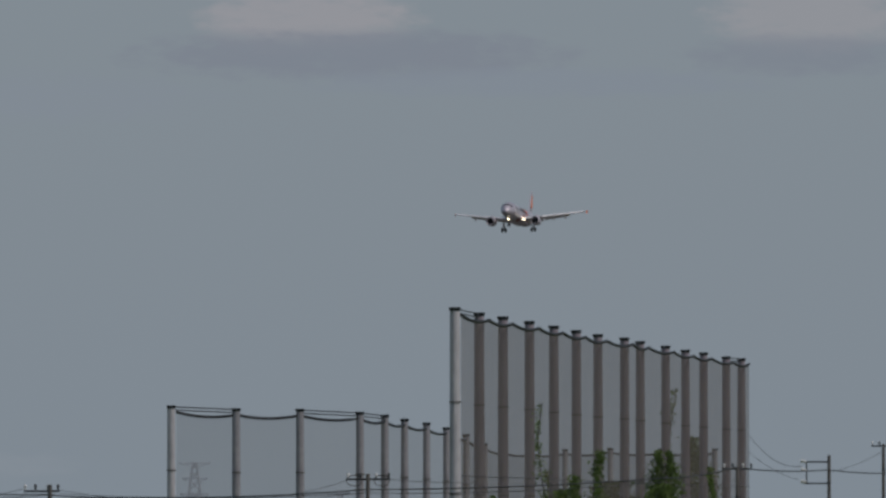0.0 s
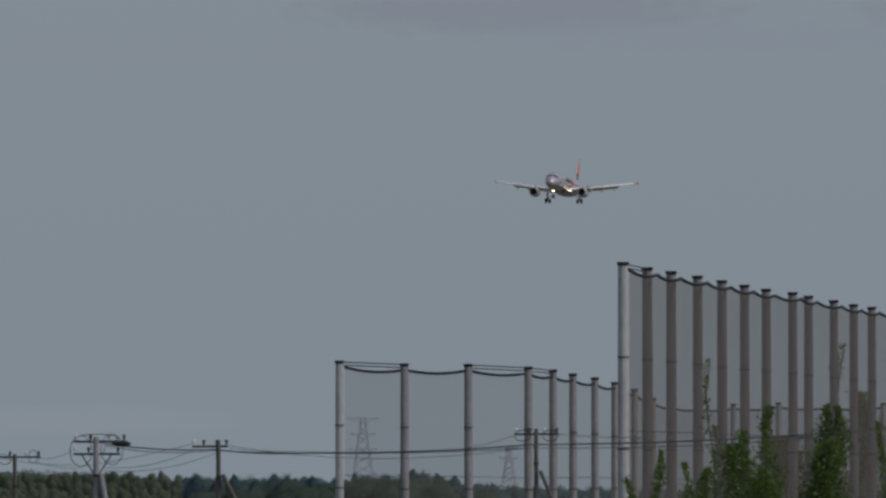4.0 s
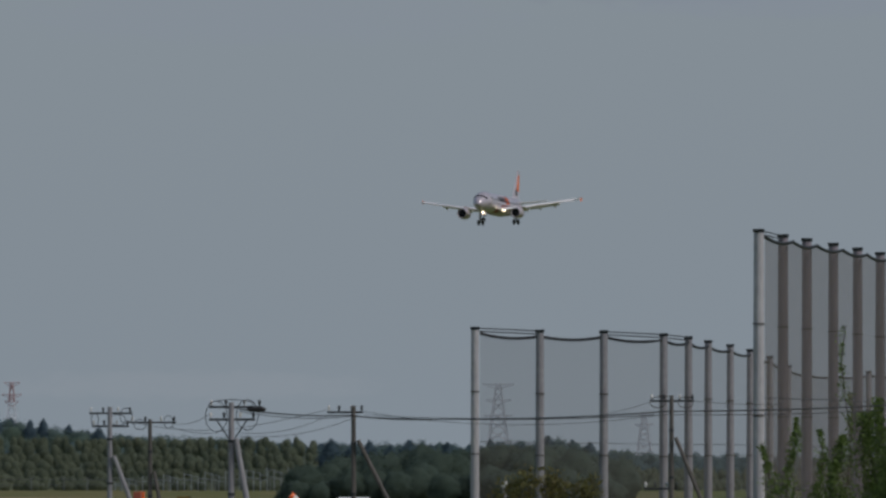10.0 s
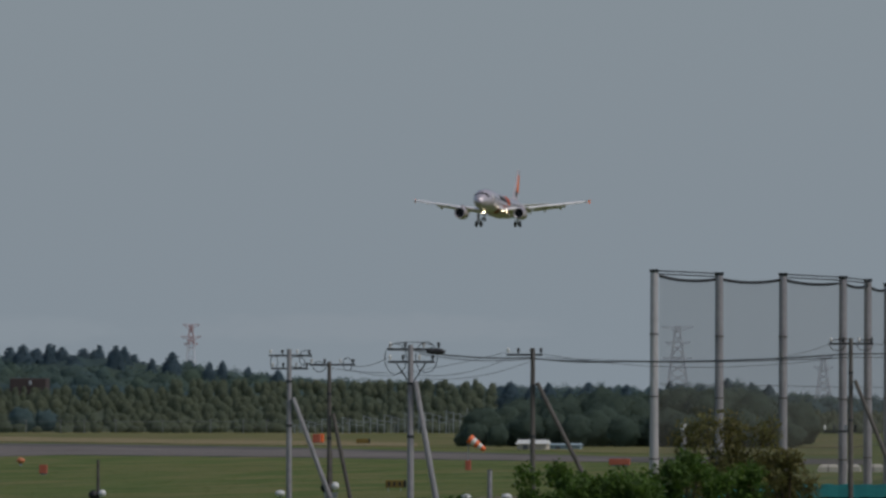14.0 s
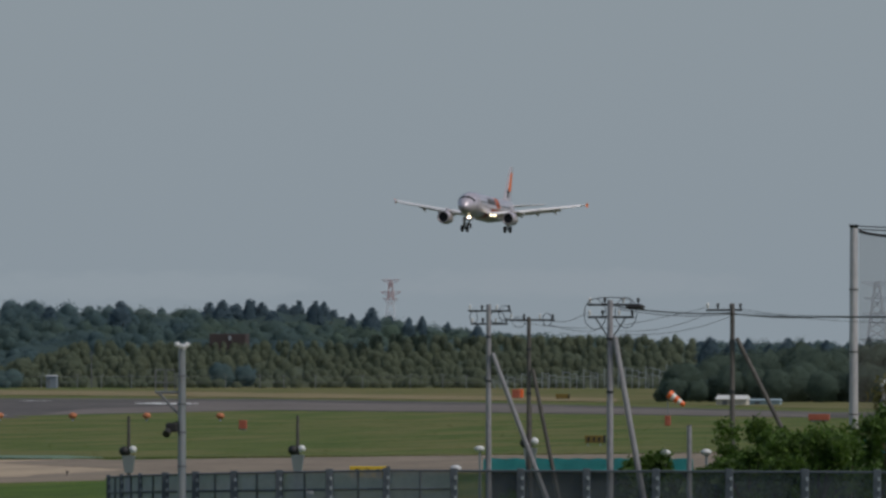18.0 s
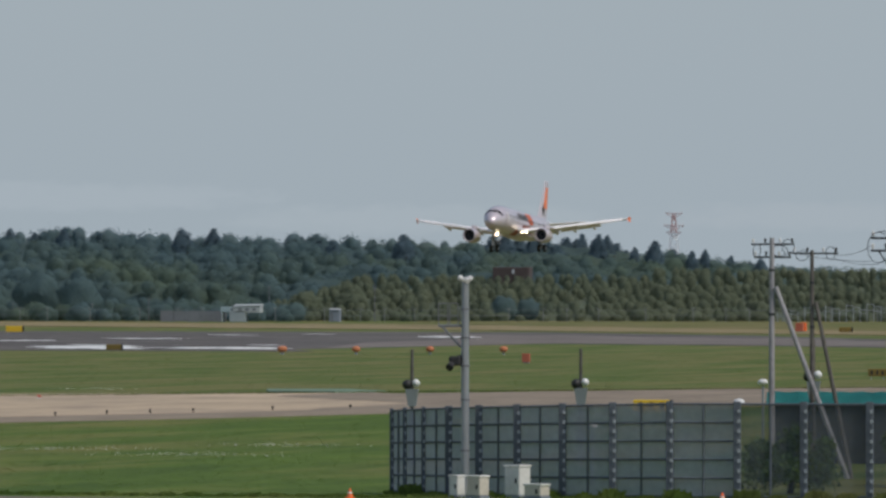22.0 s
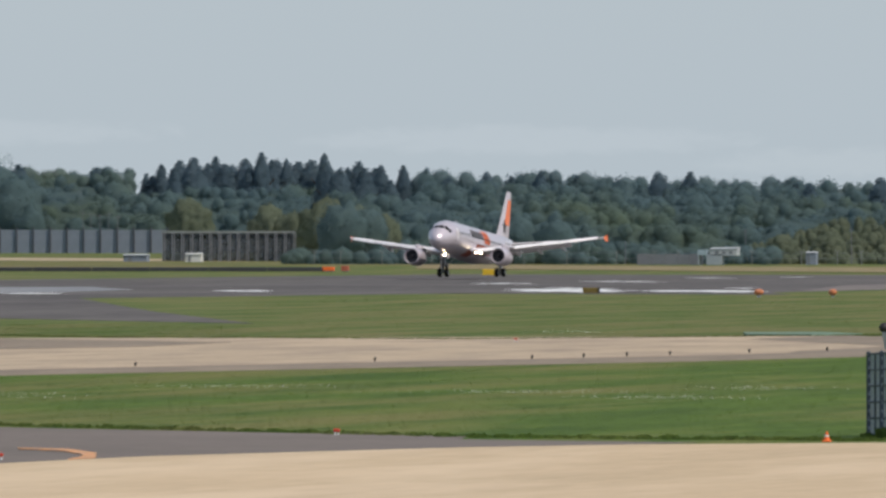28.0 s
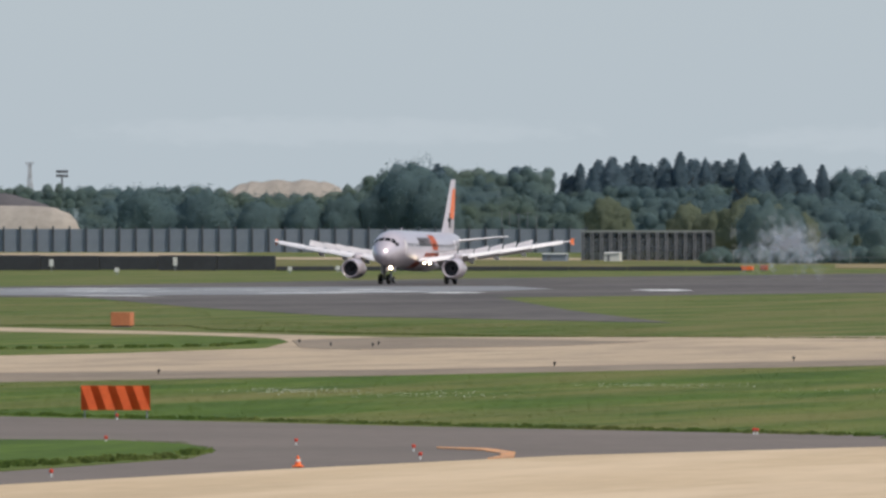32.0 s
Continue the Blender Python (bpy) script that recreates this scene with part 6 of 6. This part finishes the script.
M["tyre"] = material("tyre_rubber", (0.02, 0.02, 0.02), 0.8, scale=4)
M["glass_dark"] = material("cockpit_glass", (0.015, 0.017, 0.02), 0.08, scale=4)
M["liner_orange"] = material("livery_orange", (0.82, 0.20, 0.065), 0.4, second=(0.72, 0.17, 0.05), scale=0.4)


def ring(y, cz, rx, rz, k=24):
    return [(rx * math.cos(2 * math.pi * i / k), y, cz + rz * math.sin(2 * math.pi * i / k)) for i in range(k)]


def foil(x, y, z, chord, thick, k=7):
    """A wing section at span x, from its leading edge back along y."""
    up, dn = [], []
    for i in range(k):
        s = i / (k - 1)
        th = thick * (2.6 * math.sqrt(s) * (1 - s) + 0.06)
        up.append((x, y + chord * s, z + th * 0.62))
        dn.append((x, y + chord * s, z - th * 0.38))
    return up + list(reversed(dn))


SPOILERS, GEARS = [], []


def airliner():
    p = thing("airliner", 0, 0, 0, "silver twin-engined airliner with orange tail and landing gear down", "airliner")
    bm = B()
    prof = [(-17.75, 3.1, 0.05, 0.05), (-17.6, 3.12, 0.45, 0.42), (-17.1, 3.2, 0.85, 0.85), (-16.2, 3.4, 1.3, 1.33), (-15.2, 3.62, 1.6, 1.68), (-14.0, 3.78, 1.82, 1.92), (-12.5, 3.85, 1.95, 2.05),
            (-11, 3.85, 1.975, 2.07), (0, 3.85, 1.975, 2.07), (7.5, 3.85, 1.975, 2.07), (10, 4.02, 1.9, 1.93), (12.5, 4.3, 1.68, 1.66), (15, 4.62, 1.3, 1.3), (17.5, 4.95, 0.8, 0.85), (19.3, 5.15, 0.38, 0.45), (19.85, 5.2, 0.12, 0.2)]
    loft(bm, [ring(*q, k=28) for q in prof])
    part("fuselage", bm, M["skin"], p, "silver painted fuselage", smooth=True)
    bm = B()
    loft(bm, [ring(-5.2, 2.35, 0.3, 0.2), ring(-4.2, 2.2, 1.5, 0.55), ring(-2, 2.1, 1.85, 0.68), ring(2.5, 2.1, 1.8, 0.68), ring(4.5, 2.2, 1.2, 0.5), ring(5.6, 2.35, 0.3, 0.2)])
    part("belly_fairing", bm, M["skin"], p, "silver belly fairing", smooth=True)
    for s in (1, -1):
        bm = B()
        loft(bm, [foil(s * 1.2, -6.2, 2.5, 7.6, 0.62), foil(s * 6.4, -3.4, 3.15, 4.6, 0.42), foil(s * 12, -0.6, 4.0, 2.9, 0.28), foil(s * 16.95, 1.9, 4.8, 1.6, 0.17)])
        wing = part("wing", bm, M["wing_skin"], p, "pale grey swept wing", smooth=False)
        for nm, x0, x1, y0, y1, z0, z1, c0, c1 in (("inner_flap", 2.0, 6.3, 1.0, 1.0, 2.5, 3.05, 1.2, 1.0), ("outer_flap", 6.5, 12.6, 1.0, 2.1, 3.1, 3.95, 1.0, 0.8)):
            bm = B()
            loft(bm, [[(s * x0, y0, z0 + 0.1), (s * x0, y0 + c0, z0 - 0.28 * c0), (s * x0, y0 + c0 * 0.9, z0 - 0.34 * c0), (s * x0, y0, z0 - 0.12)],
                      [(s * x1, y1, z1 + 0.1), (s * x1, y1 + c1, z1 - 0.28 * c1), (s * x1, y1 + c1 * 0.9, z1 - 0.34 * c1), (s * x1, y1, z1 - 0.1)]])
            part(nm, bm, M["wing_skin"], wing)
        for x0, x1, y0, y1, z0, z1 in ((2.3, 4.8, -5.75, -4.4, 2.55, 2.95), (6.7, 9.8, -3.35, -1.8, 3.15, 3.65), (9.9, 13.0, -1.75, -0.15, 3.67, 4.15), (13.1, 16.3, -0.1, 1.55, 4.17, 4.7)):
            bm = B()
            loft(bm, [[(s * x0, y0 + 0.25, z0 + 0.26), (s * x0, y0 - 0.3, z0 + 0.02), (s * x0, y0 - 0.45, z0 - 0.22), (s * x0, y0 - 0.3, z0 - 0.3), (s * x0, y0 + 0.1, z0 + 0.05)],
                      [(s * x1, y1 + 0.2, z1 + 0.2), (s * x1, y1 - 0.25, z1 + 0.02), (s * x1, y1 - 0.36, z1 - 0.16), (s * x1, y1 - 0.25, z1 - 0.22), (s * x1, y1 + 0.1, z1 + 0.04)]])
            part("slat", bm, M["wing_skin"], wing)
        for x0, x1, y0, y1, z0, z1 in ((2.4, 4.5, -0.45, -0.35, 2.95, 3.12), (4.6, 6.4, -0.34, -0.25, 3.13, 3.36), (6.45, 8.05, -0.25, 0.1, 3.38, 3.6), (8.1, 9.55, 0.12, 0.5, 3.62, 3.82), (9.6, 11.05, 0.52, 0.9, 3.84, 4.04), (11.1, 12.8, 0.92, 1.35, 4.06, 4.28)):
            bm = B()
            cx, cy, cz = (x0 + x1) / 2, (y0 + y1) / 2, (z0 + z1) / 2
            q = [(s * (x0 - cx), y0 - cy, z0 - cz), (s * (x1 - cx), y1 - cy, z1 - cz), (s * (x1 - cx), y1 - cy + 0.9, z1 - cz - 0.06), (s * (x0 - cx), y0 - cy + 1.0, z0 - cz - 0.08)]
            f = bm.faces.new([bm.verts.new(v) for v in q])
            bmesh.ops.solidify(bm, geom=bm.faces[:], thickness=0.05)
            sp = part("spoiler", bm, M["wing_skin"], wing)
            sp.location = (s * cx, cy, cz)
            SPOILERS.append(sp)
        for fx, fy, fz in ((6.0, 0.3, 2.6), (8.7, 1.2, 3.0), (11.6, 2.0, 3.45)):
            bm = B()
            loft(bm, [ring(-1.2, 0, 0.03, 0.04, 10), ring(-0.6, 0, 0.15, 0.22, 10), ring(0.5, -0.05, 0.17, 0.26, 10), ring(1.7, -0.25, 0.03, 0.05, 10)])
            bmesh.ops.translate(bm, verts=bm.verts[:], vec=(s * fx, fy, fz))
            part("flap_fairing", bm, M["wing_skin"], wing, smooth=True)
        bm = B()
        for top in (5.15, 4.42):
            loft(bm, [[(s * 16.9, 2.0, 4.8), (s * 17.1, 3.5, 4.8), (s * 16.95, 3.5, 4.8)], [(s * 17.05, 2.7, top), (s * 17.15, 3.6, top), (s * 17.06, 3.6, top)]])
        part("wingtip_fence", bm, M["liner_orange"], wing, "orange wingtip fence")
        # engine
        bm = B()
        ex, ez = s * 5.75, 1.68
        loft(bm, [[(a + ex, b, c) for a, b, c in ring(*q, k=24)] for q in ((-8.35, ez, 0.88, 0.88), (-8.45, ez, 0.94, 0.94), (-8.35, ez, 1.02, 1.02), (-7.6, ez, 1.11, 1.11), (-6.2, ez, 1.13, 1.13), (-5.0, ez, 1.05, 1.05), (-3.8, ez, 0.8, 0.8))], cap=False)
        loft(bm, [[(a + ex, b, c) for a, b, c in ring(*q, k=24)] for q in ((-8.35, ez, 0.88, 0.88), (-7.6, ez, 0.84, 0.84), (-7.5, ez, 0.83, 0.83))], cap=False)
        eng = part("engine", bm, M["skin"], p, "silver engine nacelle", smooth=True)
        bm = B()
        loft(bm, [[(a + ex, b, c) for a, b, c in ring(*q, k=24)] for q in ((-7.62, ez, 0.885, 0.885), (-7.5, ez, 0.88, 0.88))])
        part("fan", bm, M["fan"], eng, "dark engine fan")
        bm = B()
        loft(bm, [[(a + ex, b, c) for a, b, c in ring(*q, k=16)] for q in ((-8.0, ez, 0.02, 0.02), (-7.8, ez, 0.16, 0.16), (-7.6, ez, 0.26, 0.26))])
        part("spinner", bm, M["fan"], eng, smooth=True)
        bm = B()
        loft(bm, [[(a + ex, b, c) for a, b, c in ring(*q, k=16)] for q in ((-4.4, ez, 0.6, 0.6), (-3.2, ez, 0.45, 0.45), (-2.6, ez, 0.12, 0.12))])
        part("exhaust", bm, M["dark_steel"], eng, smooth=True)
        bm = B()
        box(bm, ex, -4.4, 3.0, 0.35, 3.2, 0.8, bevel=0.1)
        part("pylon", bm, M["skin"], eng)
        # tailplane
        bm = B()
        loft(bm, [foil(s * 0.5, 13.9, 4.9, 3.6, 0.3), foil(s * 6.2, 16.9, 5.5, 1.5, 0.14)])
        part("tailplane", bm, M["wing_skin"], p)
        # main gear
        gx = s * 3.8
        bm = B()
        tube(bm, (gx, 0, 0.55), (gx, -0.1, 2.6), 0.12, 0.16, 10)
        tube(bm, (gx, 0, 1.2), (gx - s * 1.5, 0, 2.4), 0.07, 0.07, 8)
        tube(bm, (gx - 0.5, 0, 0.585), (gx + 0.5, 0, 0.585), 0.08, 0.08, 8)
        gear = part("main_gear", bm, M["steel"], p)
        GEARS.append((gear, 0.42))
        for w in (-0.46, 0.46):
            wheel(gear, gx + w, 0, 0.585, 0.585, 0.42)
        bm = B()
        box(bm, gx + s * 0.25, -0.1, 1.85, 0.06, 1.0, 1.5, bevel=0.02)
        part("gear_door", bm, M["skin"], gear)
    # landing lights of the port wing root
    for lx, ly in ((2.2, -5.95), (2.75, -5.65)):
        bm = B()
        ball(bm, lx, ly, 2.3, 0.12, 1, 0.3, 1)
        part("landing_light", bm, M["lamp_warm"], p, "glowing landing light")
        # hood added so that the lamp throws no glow on the hull
        bm = B()
        tube(bm, (lx, ly - 0.1, 2.3), (lx, ly + 0.3, 2.3), 0.15, 0.15, 12, False)
        part("lamp_hood", bm, M["steel"], p)
    bm = B()
    tube(bm, (0, -12.64, 0.45), (0, -12.9, 2.3), 0.09, 0.12, 10)
    tube(bm, (0, -12.7, 1.2), (0, -13.9, 2.2), 0.06, 0.06, 8)
    tube(bm, (-0.3, -12.64, 0.39), (0.3, -12.64, 0.39), 0.06, 0.06, 8)
    gear = part("nose_gear", bm, M["steel"], p)
    GEARS.append((gear, 0.3))
    for w in (-0.25, 0.25):
        wheel(gear, w, -12.64, 0.39, 0.39, 0.22)
    for s in (1, -1):
        bm = B()
        box(bm, s * 0.42, -12.9, 1.6, 0.05, 1.3, 0.55, bevel=0.02)
        part("gear_door", bm, M["skin"], gear)
    bm = B()
    ball(bm, 0.0, -13.05, 1.75, 0.2, 1, 0.3, 1)
    part("taxi_light", bm, M["lamp_warm"], gear, "glowing taxi light")
    # another added hood, to block the taxi light's glow on the nose
    bm = B()
    tube(bm, (0, -13.2, 1.75), (0, -12.8, 1.75), 0.24, 0.24, 12, False)
    part("lamp_hood", bm, M["steel"], gear)
    # fin
    bm = B()

    def fin_ring(z, y, c, t):
        return [(0, y, z), (t, y + c * 0.3, z), (t * 0.8, y + c * 0.65, z), (0.02, y + c, z), (-0.02, y + c, z), (-t * 0.8, y + c * 0.65, z), (-t, y + c * 0.3, z)]
    loft(bm, [fin_ring(5.4, 10.8, 6.6, 0.24), fin_ring(6.3, 11.9, 5.7, 0.21), fin_ring(8.2, 13.4, 4.6, 0.16)])
    fin = part("tail_fin", bm, M["skin"], p, "silver tail fin with orange top")
    bm = B()
    loft(bm, [fin_ring(7.5, 14.0, 3.8, 0.215), fin_ring(8.6, 14.7, 3.3, 0.2), fin_ring(10.9, 16.2, 2.2, 0.15)])
    part("orange_panel", bm, M["liner_orange"], fin, "orange panel on the fin")
    bm = B()
    loft(bm, [fin_ring(8.2, 13.4, 4.6, 0.16), fin_ring(11.0, 15.6, 2.75, 0.11), fin_ring(11.95, 16.35, 2.1, 0.08)])
    part("fin_top", bm, M["skin"], fin)
    part("fin_star", star(7.2, 14.2, 0.235), M["black"], fin, "black star shape low on the fin")

    def hull(y, a, lift):
        """A point on the hull at length y, a radians round from the top towards port."""
        for q0, q1 in zip(prof, prof[1:]):
            if q0[0] <= y <= q1[0]:
                k = (y - q0[0]) / (q1[0] - q0[0])
                cz, rx, rz = (q0[i] + (q1[i] - q0[i]) * k for i in (1, 2, 3))
                return ((rx + lift) * math.sin(a), y, cz + (rz + lift) * math.cos(a))

    def patch(name, y0, y1, a0, a1, mat, label="", lift=0.02, slant=0.0):
        bm = B()
        n = 5
        rows = [[bm.verts.new(hull(y + slant * abs(a0 + (a1 - a0) * i / n), a0 + (a1 - a0) * i / n, lift)) for i in range(n + 1)] for y in [y0 + (y1 - y0) * j / 3 for j in range(4)]]
        for r0, r1 in zip(rows, rows[1:]):
            for i in range(n):
                bm.faces.new((r0[i], r0[i + 1], r1[i + 1], r1[i]))
        bmesh.ops.solidify(bm, geom=bm.faces[:], thickness=-0.012)
        return part(name, bm, mat, p, label)
    for sg in (1, -1):
        for a0, a1 in ((0.04, 0.46), (0.52, 0.92), (0.98, 1.2)):
            patch("cockpit_window", -16.28 + 0.3 * a0, -15.68 + 0.3 * a0, sg * a0, sg * a1, M["glass_dark"], slant=0.18)
        patch("name_bar", -7.2, -1.5, sg * 0.9, sg * 1.4, M["livery_grey"], "dark grey lettering bar on the hull")
        patch("orange_star", -1.1, 1.6, sg * 0.7, sg * 1.6, M["liner_orange"], "orange star shape on the hull")
        patch("root_flash", -7.4, -3.4, sg * 2.25, sg * 2.95, M["belly_red"], "dull orange-red flash under the wing root")
        patch("rear_belly", -4.6, 5.0, sg * 1.75, sg * 2.3, M["belly_red"], "dull orange-red lower hull")
        for k in range(32):
            y = -12.6 + 0.79 * k
            patch("cabin_window", y, y + 0.24, sg * 1.27, sg * 1.43, M["glass_dark"], lift=0.045)
        for y in (-13.9, 10.2):
            patch("cabin_door", y, y + 0.82, sg * 1.05, sg * 1.85, M["wing_skin"], lift=0.05)
    bm = B()
    loft(bm, [[(0.02, -8.2, 5.9), (-0.02, -8.2, 5.9), (-0.02, -7.7, 5.9), (0.02, -7.7, 5.9)], [(0.01, -7.9, 6.3), (-0.01, -7.9, 6.3), (-0.01, -7.7, 6.3), (0.01, -7.7, 6.3)]])
    part("aerial", bm, M["skin"], p)
    return p


def star(z, y, x):
    """A five-pointed star plate through the fin."""
    bm = B()
    pts = []
    for k in range(10):
        r = 0.95 if k % 2 == 0 else 0.42
        a = math.pi / 2 + k * math.pi / 5
        pts.append((y + r * math.cos(a) + 0.6, z + r * math.sin(a)))
    loft(bm, [[(-x, yy, zz) for yy, zz in pts], [(x, yy, zz) for yy, zz in pts]])
    return bm


M["livery_grey"] = material("livery_grey", (0.20, 0.19, 0.20), 0.45, second=(0.16, 0.15, 0.16), scale=0.5)


def wheel(gear, x, y, z, r, w):
    bm = B()
    loft(bm, [[(x + a, y + r2 * math.cos(2 * math.pi * i / 18), z + r2 * math.sin(2 * math.pi * i / 18)) for i in range(18)] for a, r2 in ((-w / 2, r * 0.8), (-w * 0.35, r), (w * 0.35, r), (w / 2, r * 0.8))])
    part("tyre", bm, M["tyre"], gear, smooth=True)
    bm = B()
    tube(bm, (x - w * 0.52, y, z), (x + w * 0.52, y, z), r * 0.5, r * 0.5, 12)
    part("rim", bm, M["steel"], gear)


liner = airliner()

# ---- tyre smoke ----
M["smoke"] = material("thin_smoke", (0.86, 0.90, 0.97), 1.0, second=(0.81, 0.86, 0.94), scale=0.3, clear=0.915, trans=0.5)


def puff(r, seed):
    """A loose cloud of thin flecks, densest in the middle."""
    rg = np.random.default_rng(seed + 1)
    n = int(200 * r)
    c = rg.normal(size=(n, 3)) * np.array((1.2, 1.0, 0.6)) * r
    c += np.sin(c[:, ::-1] * 1.3 / r + seed) * 0.35 * r
    v, f = shards(rg, c, 0.70 * rg.uniform(0.5, 1.4, n), n)
    ob = raw("tyre_smoke", v, f, M["smoke"])
    return tagged(ob, "thin bluish puff of tyre smoke over the runway", "smoke", "puffs of tyre smoke")


PUFFS = [(puff(r, 3 * k), k) for k, r in enumerate((1.5, 1.9, 2.3, 1.7))]


def motions():
    walk(liner, [
        (0, pose(-384.34, 3933.0, 80.91, -5.3, -1.1, -5.57)),
        (0.5, pose(-384.53, 3897.3, 79.80, -4.6, 0.1, -5.98)),
        (1, pose(-384.92, 3861.6, 78.51, -4.2, 1.3, -6.17)),
        (1.5, pose(-385.26, 3826.1, 77.36, -4.2, 2.3, -6.00)),
        (2, pose(-385.66, 3790.7, 76.11, -4.1, 2.8, -5.70)),
        (2.5, pose(-385.84, 3755.6, 75.00, -4.0, 2.4, -5.54)),
        (4.5, pose(-385.90, 3615.7, 70.91, -3.9, 1.1, -4.79)),
        (5, pose(-386.03, 3580.7, 69.83, -3.6, 1.0, -4.63)),
        (5.5, pose(-385.91, 3545.9, 68.63, -3.4, 0.9, -4.35)),
        (6, pose(-385.88, 3511.0, 67.48, -3.4, 1.3, -4.22)),
        (6.5, pose(-386.04, 3475.9, 66.11, -3.1, 0.9, -4.48)),
        (7, pose(-385.65, 3441.3, 64.44, -3.1, 0.7, -4.57)),
        (7.5, pose(-385.26, 3406.6, 62.77, -3.3, 0.3, -4.80)),
        (8, pose(-384.90, 3371.8, 60.86, -3.4, -0.0, -4.91)),
        (8.5, pose(-384.53, 3336.9, 59.03, -3.2, -1.2, -5.29)),
        (9, pose(-384.06, 3302.0, 57.12, -2.9, -1.8, -5.95)),
        (9.5, pose(-383.92, 3266.9, 55.29, -2.9, -1.4, -6.62)),
        (10, pose(-383.84, 3232.0, 53.31, -2.3, -1.0, -7.32)),
        (10.5, pose(-383.87, 3196.8, 51.23, -2.7, 0.2, -7.48)),
        (11, pose(-384.21, 3161.5, 49.24, -3.0, 0.9, -7.20)),
        (11.5, pose(-384.39, 3126.6, 47.13, -3.2, 0.6, -6.85)),
        (12, pose(-384.68, 3091.8, 45.21, -3.2, 0.5, -6.39)),
        (12.5, pose(-384.86, 3056.8, 43.39, -3.5, 0.8, -5.70)),
        (13, pose(-385.04, 3021.5, 41.70, -3.6, 1.1, -5.19)),
        (13.5, pose(-384.99, 2986.3, 39.88, -3.7, 0.8, -4.91)),
        (14, pose(-384.97, 2950.8, 38.06, -3.9, 0.4, -4.83)),
        (14.5, pose(-384.92, 2915.1, 36.69, -3.8, 0.1, -4.80)),
        (16.5, pose(-384.99, 2773.1, 31.66, -2.5, 0.8, -4.57)),
        (17, pose(-384.96, 2738.0, 29.99, -2.7, 0.4, -4.73)),
        (17.5, pose(-385.02, 2703.3, 28.39, -2.7, 0.5, -5.03)),
        (18, pose(-385.05, 2668.8, 26.61, -2.7, 1.3, -5.11)),
        (18.5, pose(-385.12, 2634.4, 24.80, -2.9, 1.6, -5.25)),
        (19, pose(-384.97, 2600.6, 22.86, -3.0, 1.3, -5.13)),
        (19.5, pose(-384.93, 2566.7, 21.08, -3.2, 0.0, -4.70)),
        (20, pose(-384.91, 2532.5, 19.33, -3.2, -0.6, -4.57)),
        (20.5, pose(-384.81, 2498.1, 17.36, -3.2, -1.0, -4.61)),
        (21, pose(-384.72, 2463.7, 15.40, -3.3, -1.6, -4.53)),
        (21.5, pose(-384.88, 2429.4, 13.30, -4.0, -1.2, -4.73)),
        (22, pose(-384.99, 2394.8, 11.33, -4.0, -0.4, -5.28)),
        (22.5, pose(-385.09, 2359.3, 9.57, -3.9, -0.2, -5.60)),
        (23, pose(-385.03, 2323.0, 7.96, -4.1, -0.2, -5.29)),
        (23.5, pose(-385.13, 2286.4, 6.58, -4.1, 0.2, -4.89)),
        (24, pose(-385.14, 2250.1, 5.31, -4.4, 0.6, -4.50)),
        (24.5, pose(-385.12, 2214.7, 4.34, -4.1, -0.1, -4.22)),
        (26.5, pose(-385.35, 2074.2, 1.36, -5.1, 1.4, -4.13)),
        (27, pose(-385.32, 2039.4, 1.05, -4.7, 1.8, -4.13)),
        (27.5, pose(-385.25, 2005.0, 0.72, -4.5, 1.4, -4.28)),
        (28, pose(-385.04, 1970.9, 0.24, -4.6, -0.2, -4.46)),
        (28.5, pose(-384.94, 1936.7, -0.02, -4.5, -1.5, -4.63)),
        (29, pose(-384.97, 1902.4, -0.46, -4.5, -1.0, -4.71)),
        (29.5, pose(-384.79, 1868.3, -0.47, -4.2, 0.3, -4.95)),
        (30, pose(-384.94, 1834.0, -0.38, -3.9, 0.8, -4.56)),
        (30.5, pose(-385.12, 1799.9, -0.27, -3.6, 0.6, -3.62)),
        (31, pose(-385.56, 1766.3, -0.15, -3.2, 0.3, -2.38)),
        (31.5, pose(-385.98, 1732.9, -0.05, -2.0, 0.4, -0.97)),
        (32, pose(-386.09, 1700.6, -0.00, -0.7, -0.1, -0.52)),
    ])
    for sp in SPOILERS:
        at = sp.location.copy()
        walk(sp, [(t, pose(at.x, at.y, at.z, a, 0, 0)) for t, a in ((0, 0), (30.95, 0), (31.3, 14), (31.7, 40), (32.0, 46))])
    # the gear legs are stretched in the air and press in at touchdown
    for gear, down in GEARS:
        late = 2.4 if down < 0.4 else 0.0
        walk(gear, [(t, pose(0, 0, z)) for t, z in ((0, -down), (28.4 + late, -down), (28.8 + late, -down * 0.5), (29.2 + late, 0), (32.0, 0))])
    # the puffs leave the main wheels at touchdown, drift right and rise
    rg = random.Random(12)
    for ob, k in PUFFS:
        x0 = -387.5 + (k - 1.5) * 1.5
        y0 = 1912 - 6 * k
        t0 = 28.7 + 0.1 * k
        dx, dz = rg.uniform(-2, 4), rg.uniform(2.2, 4.2)
        walk(ob, [(0, pose(x0, y0, -9)), (t0 - 0.1, pose(x0, y0, -9)), (t0 + 0.05, pose(x0, y0, -0.4)), (30.0, pose(x0 + dx * 0.2 - 1.6, y0 + 3, -0.1, 0, 0, 10)), (31.0, pose(x0 + dx * 0.5, y0 + 5, dz * 0.4, 0, 0, 25)), (32.0, pose(x0 + dx, y0 + 10 + 2 * k, 0.7 + dz, 0, 0, 50))])


motions()
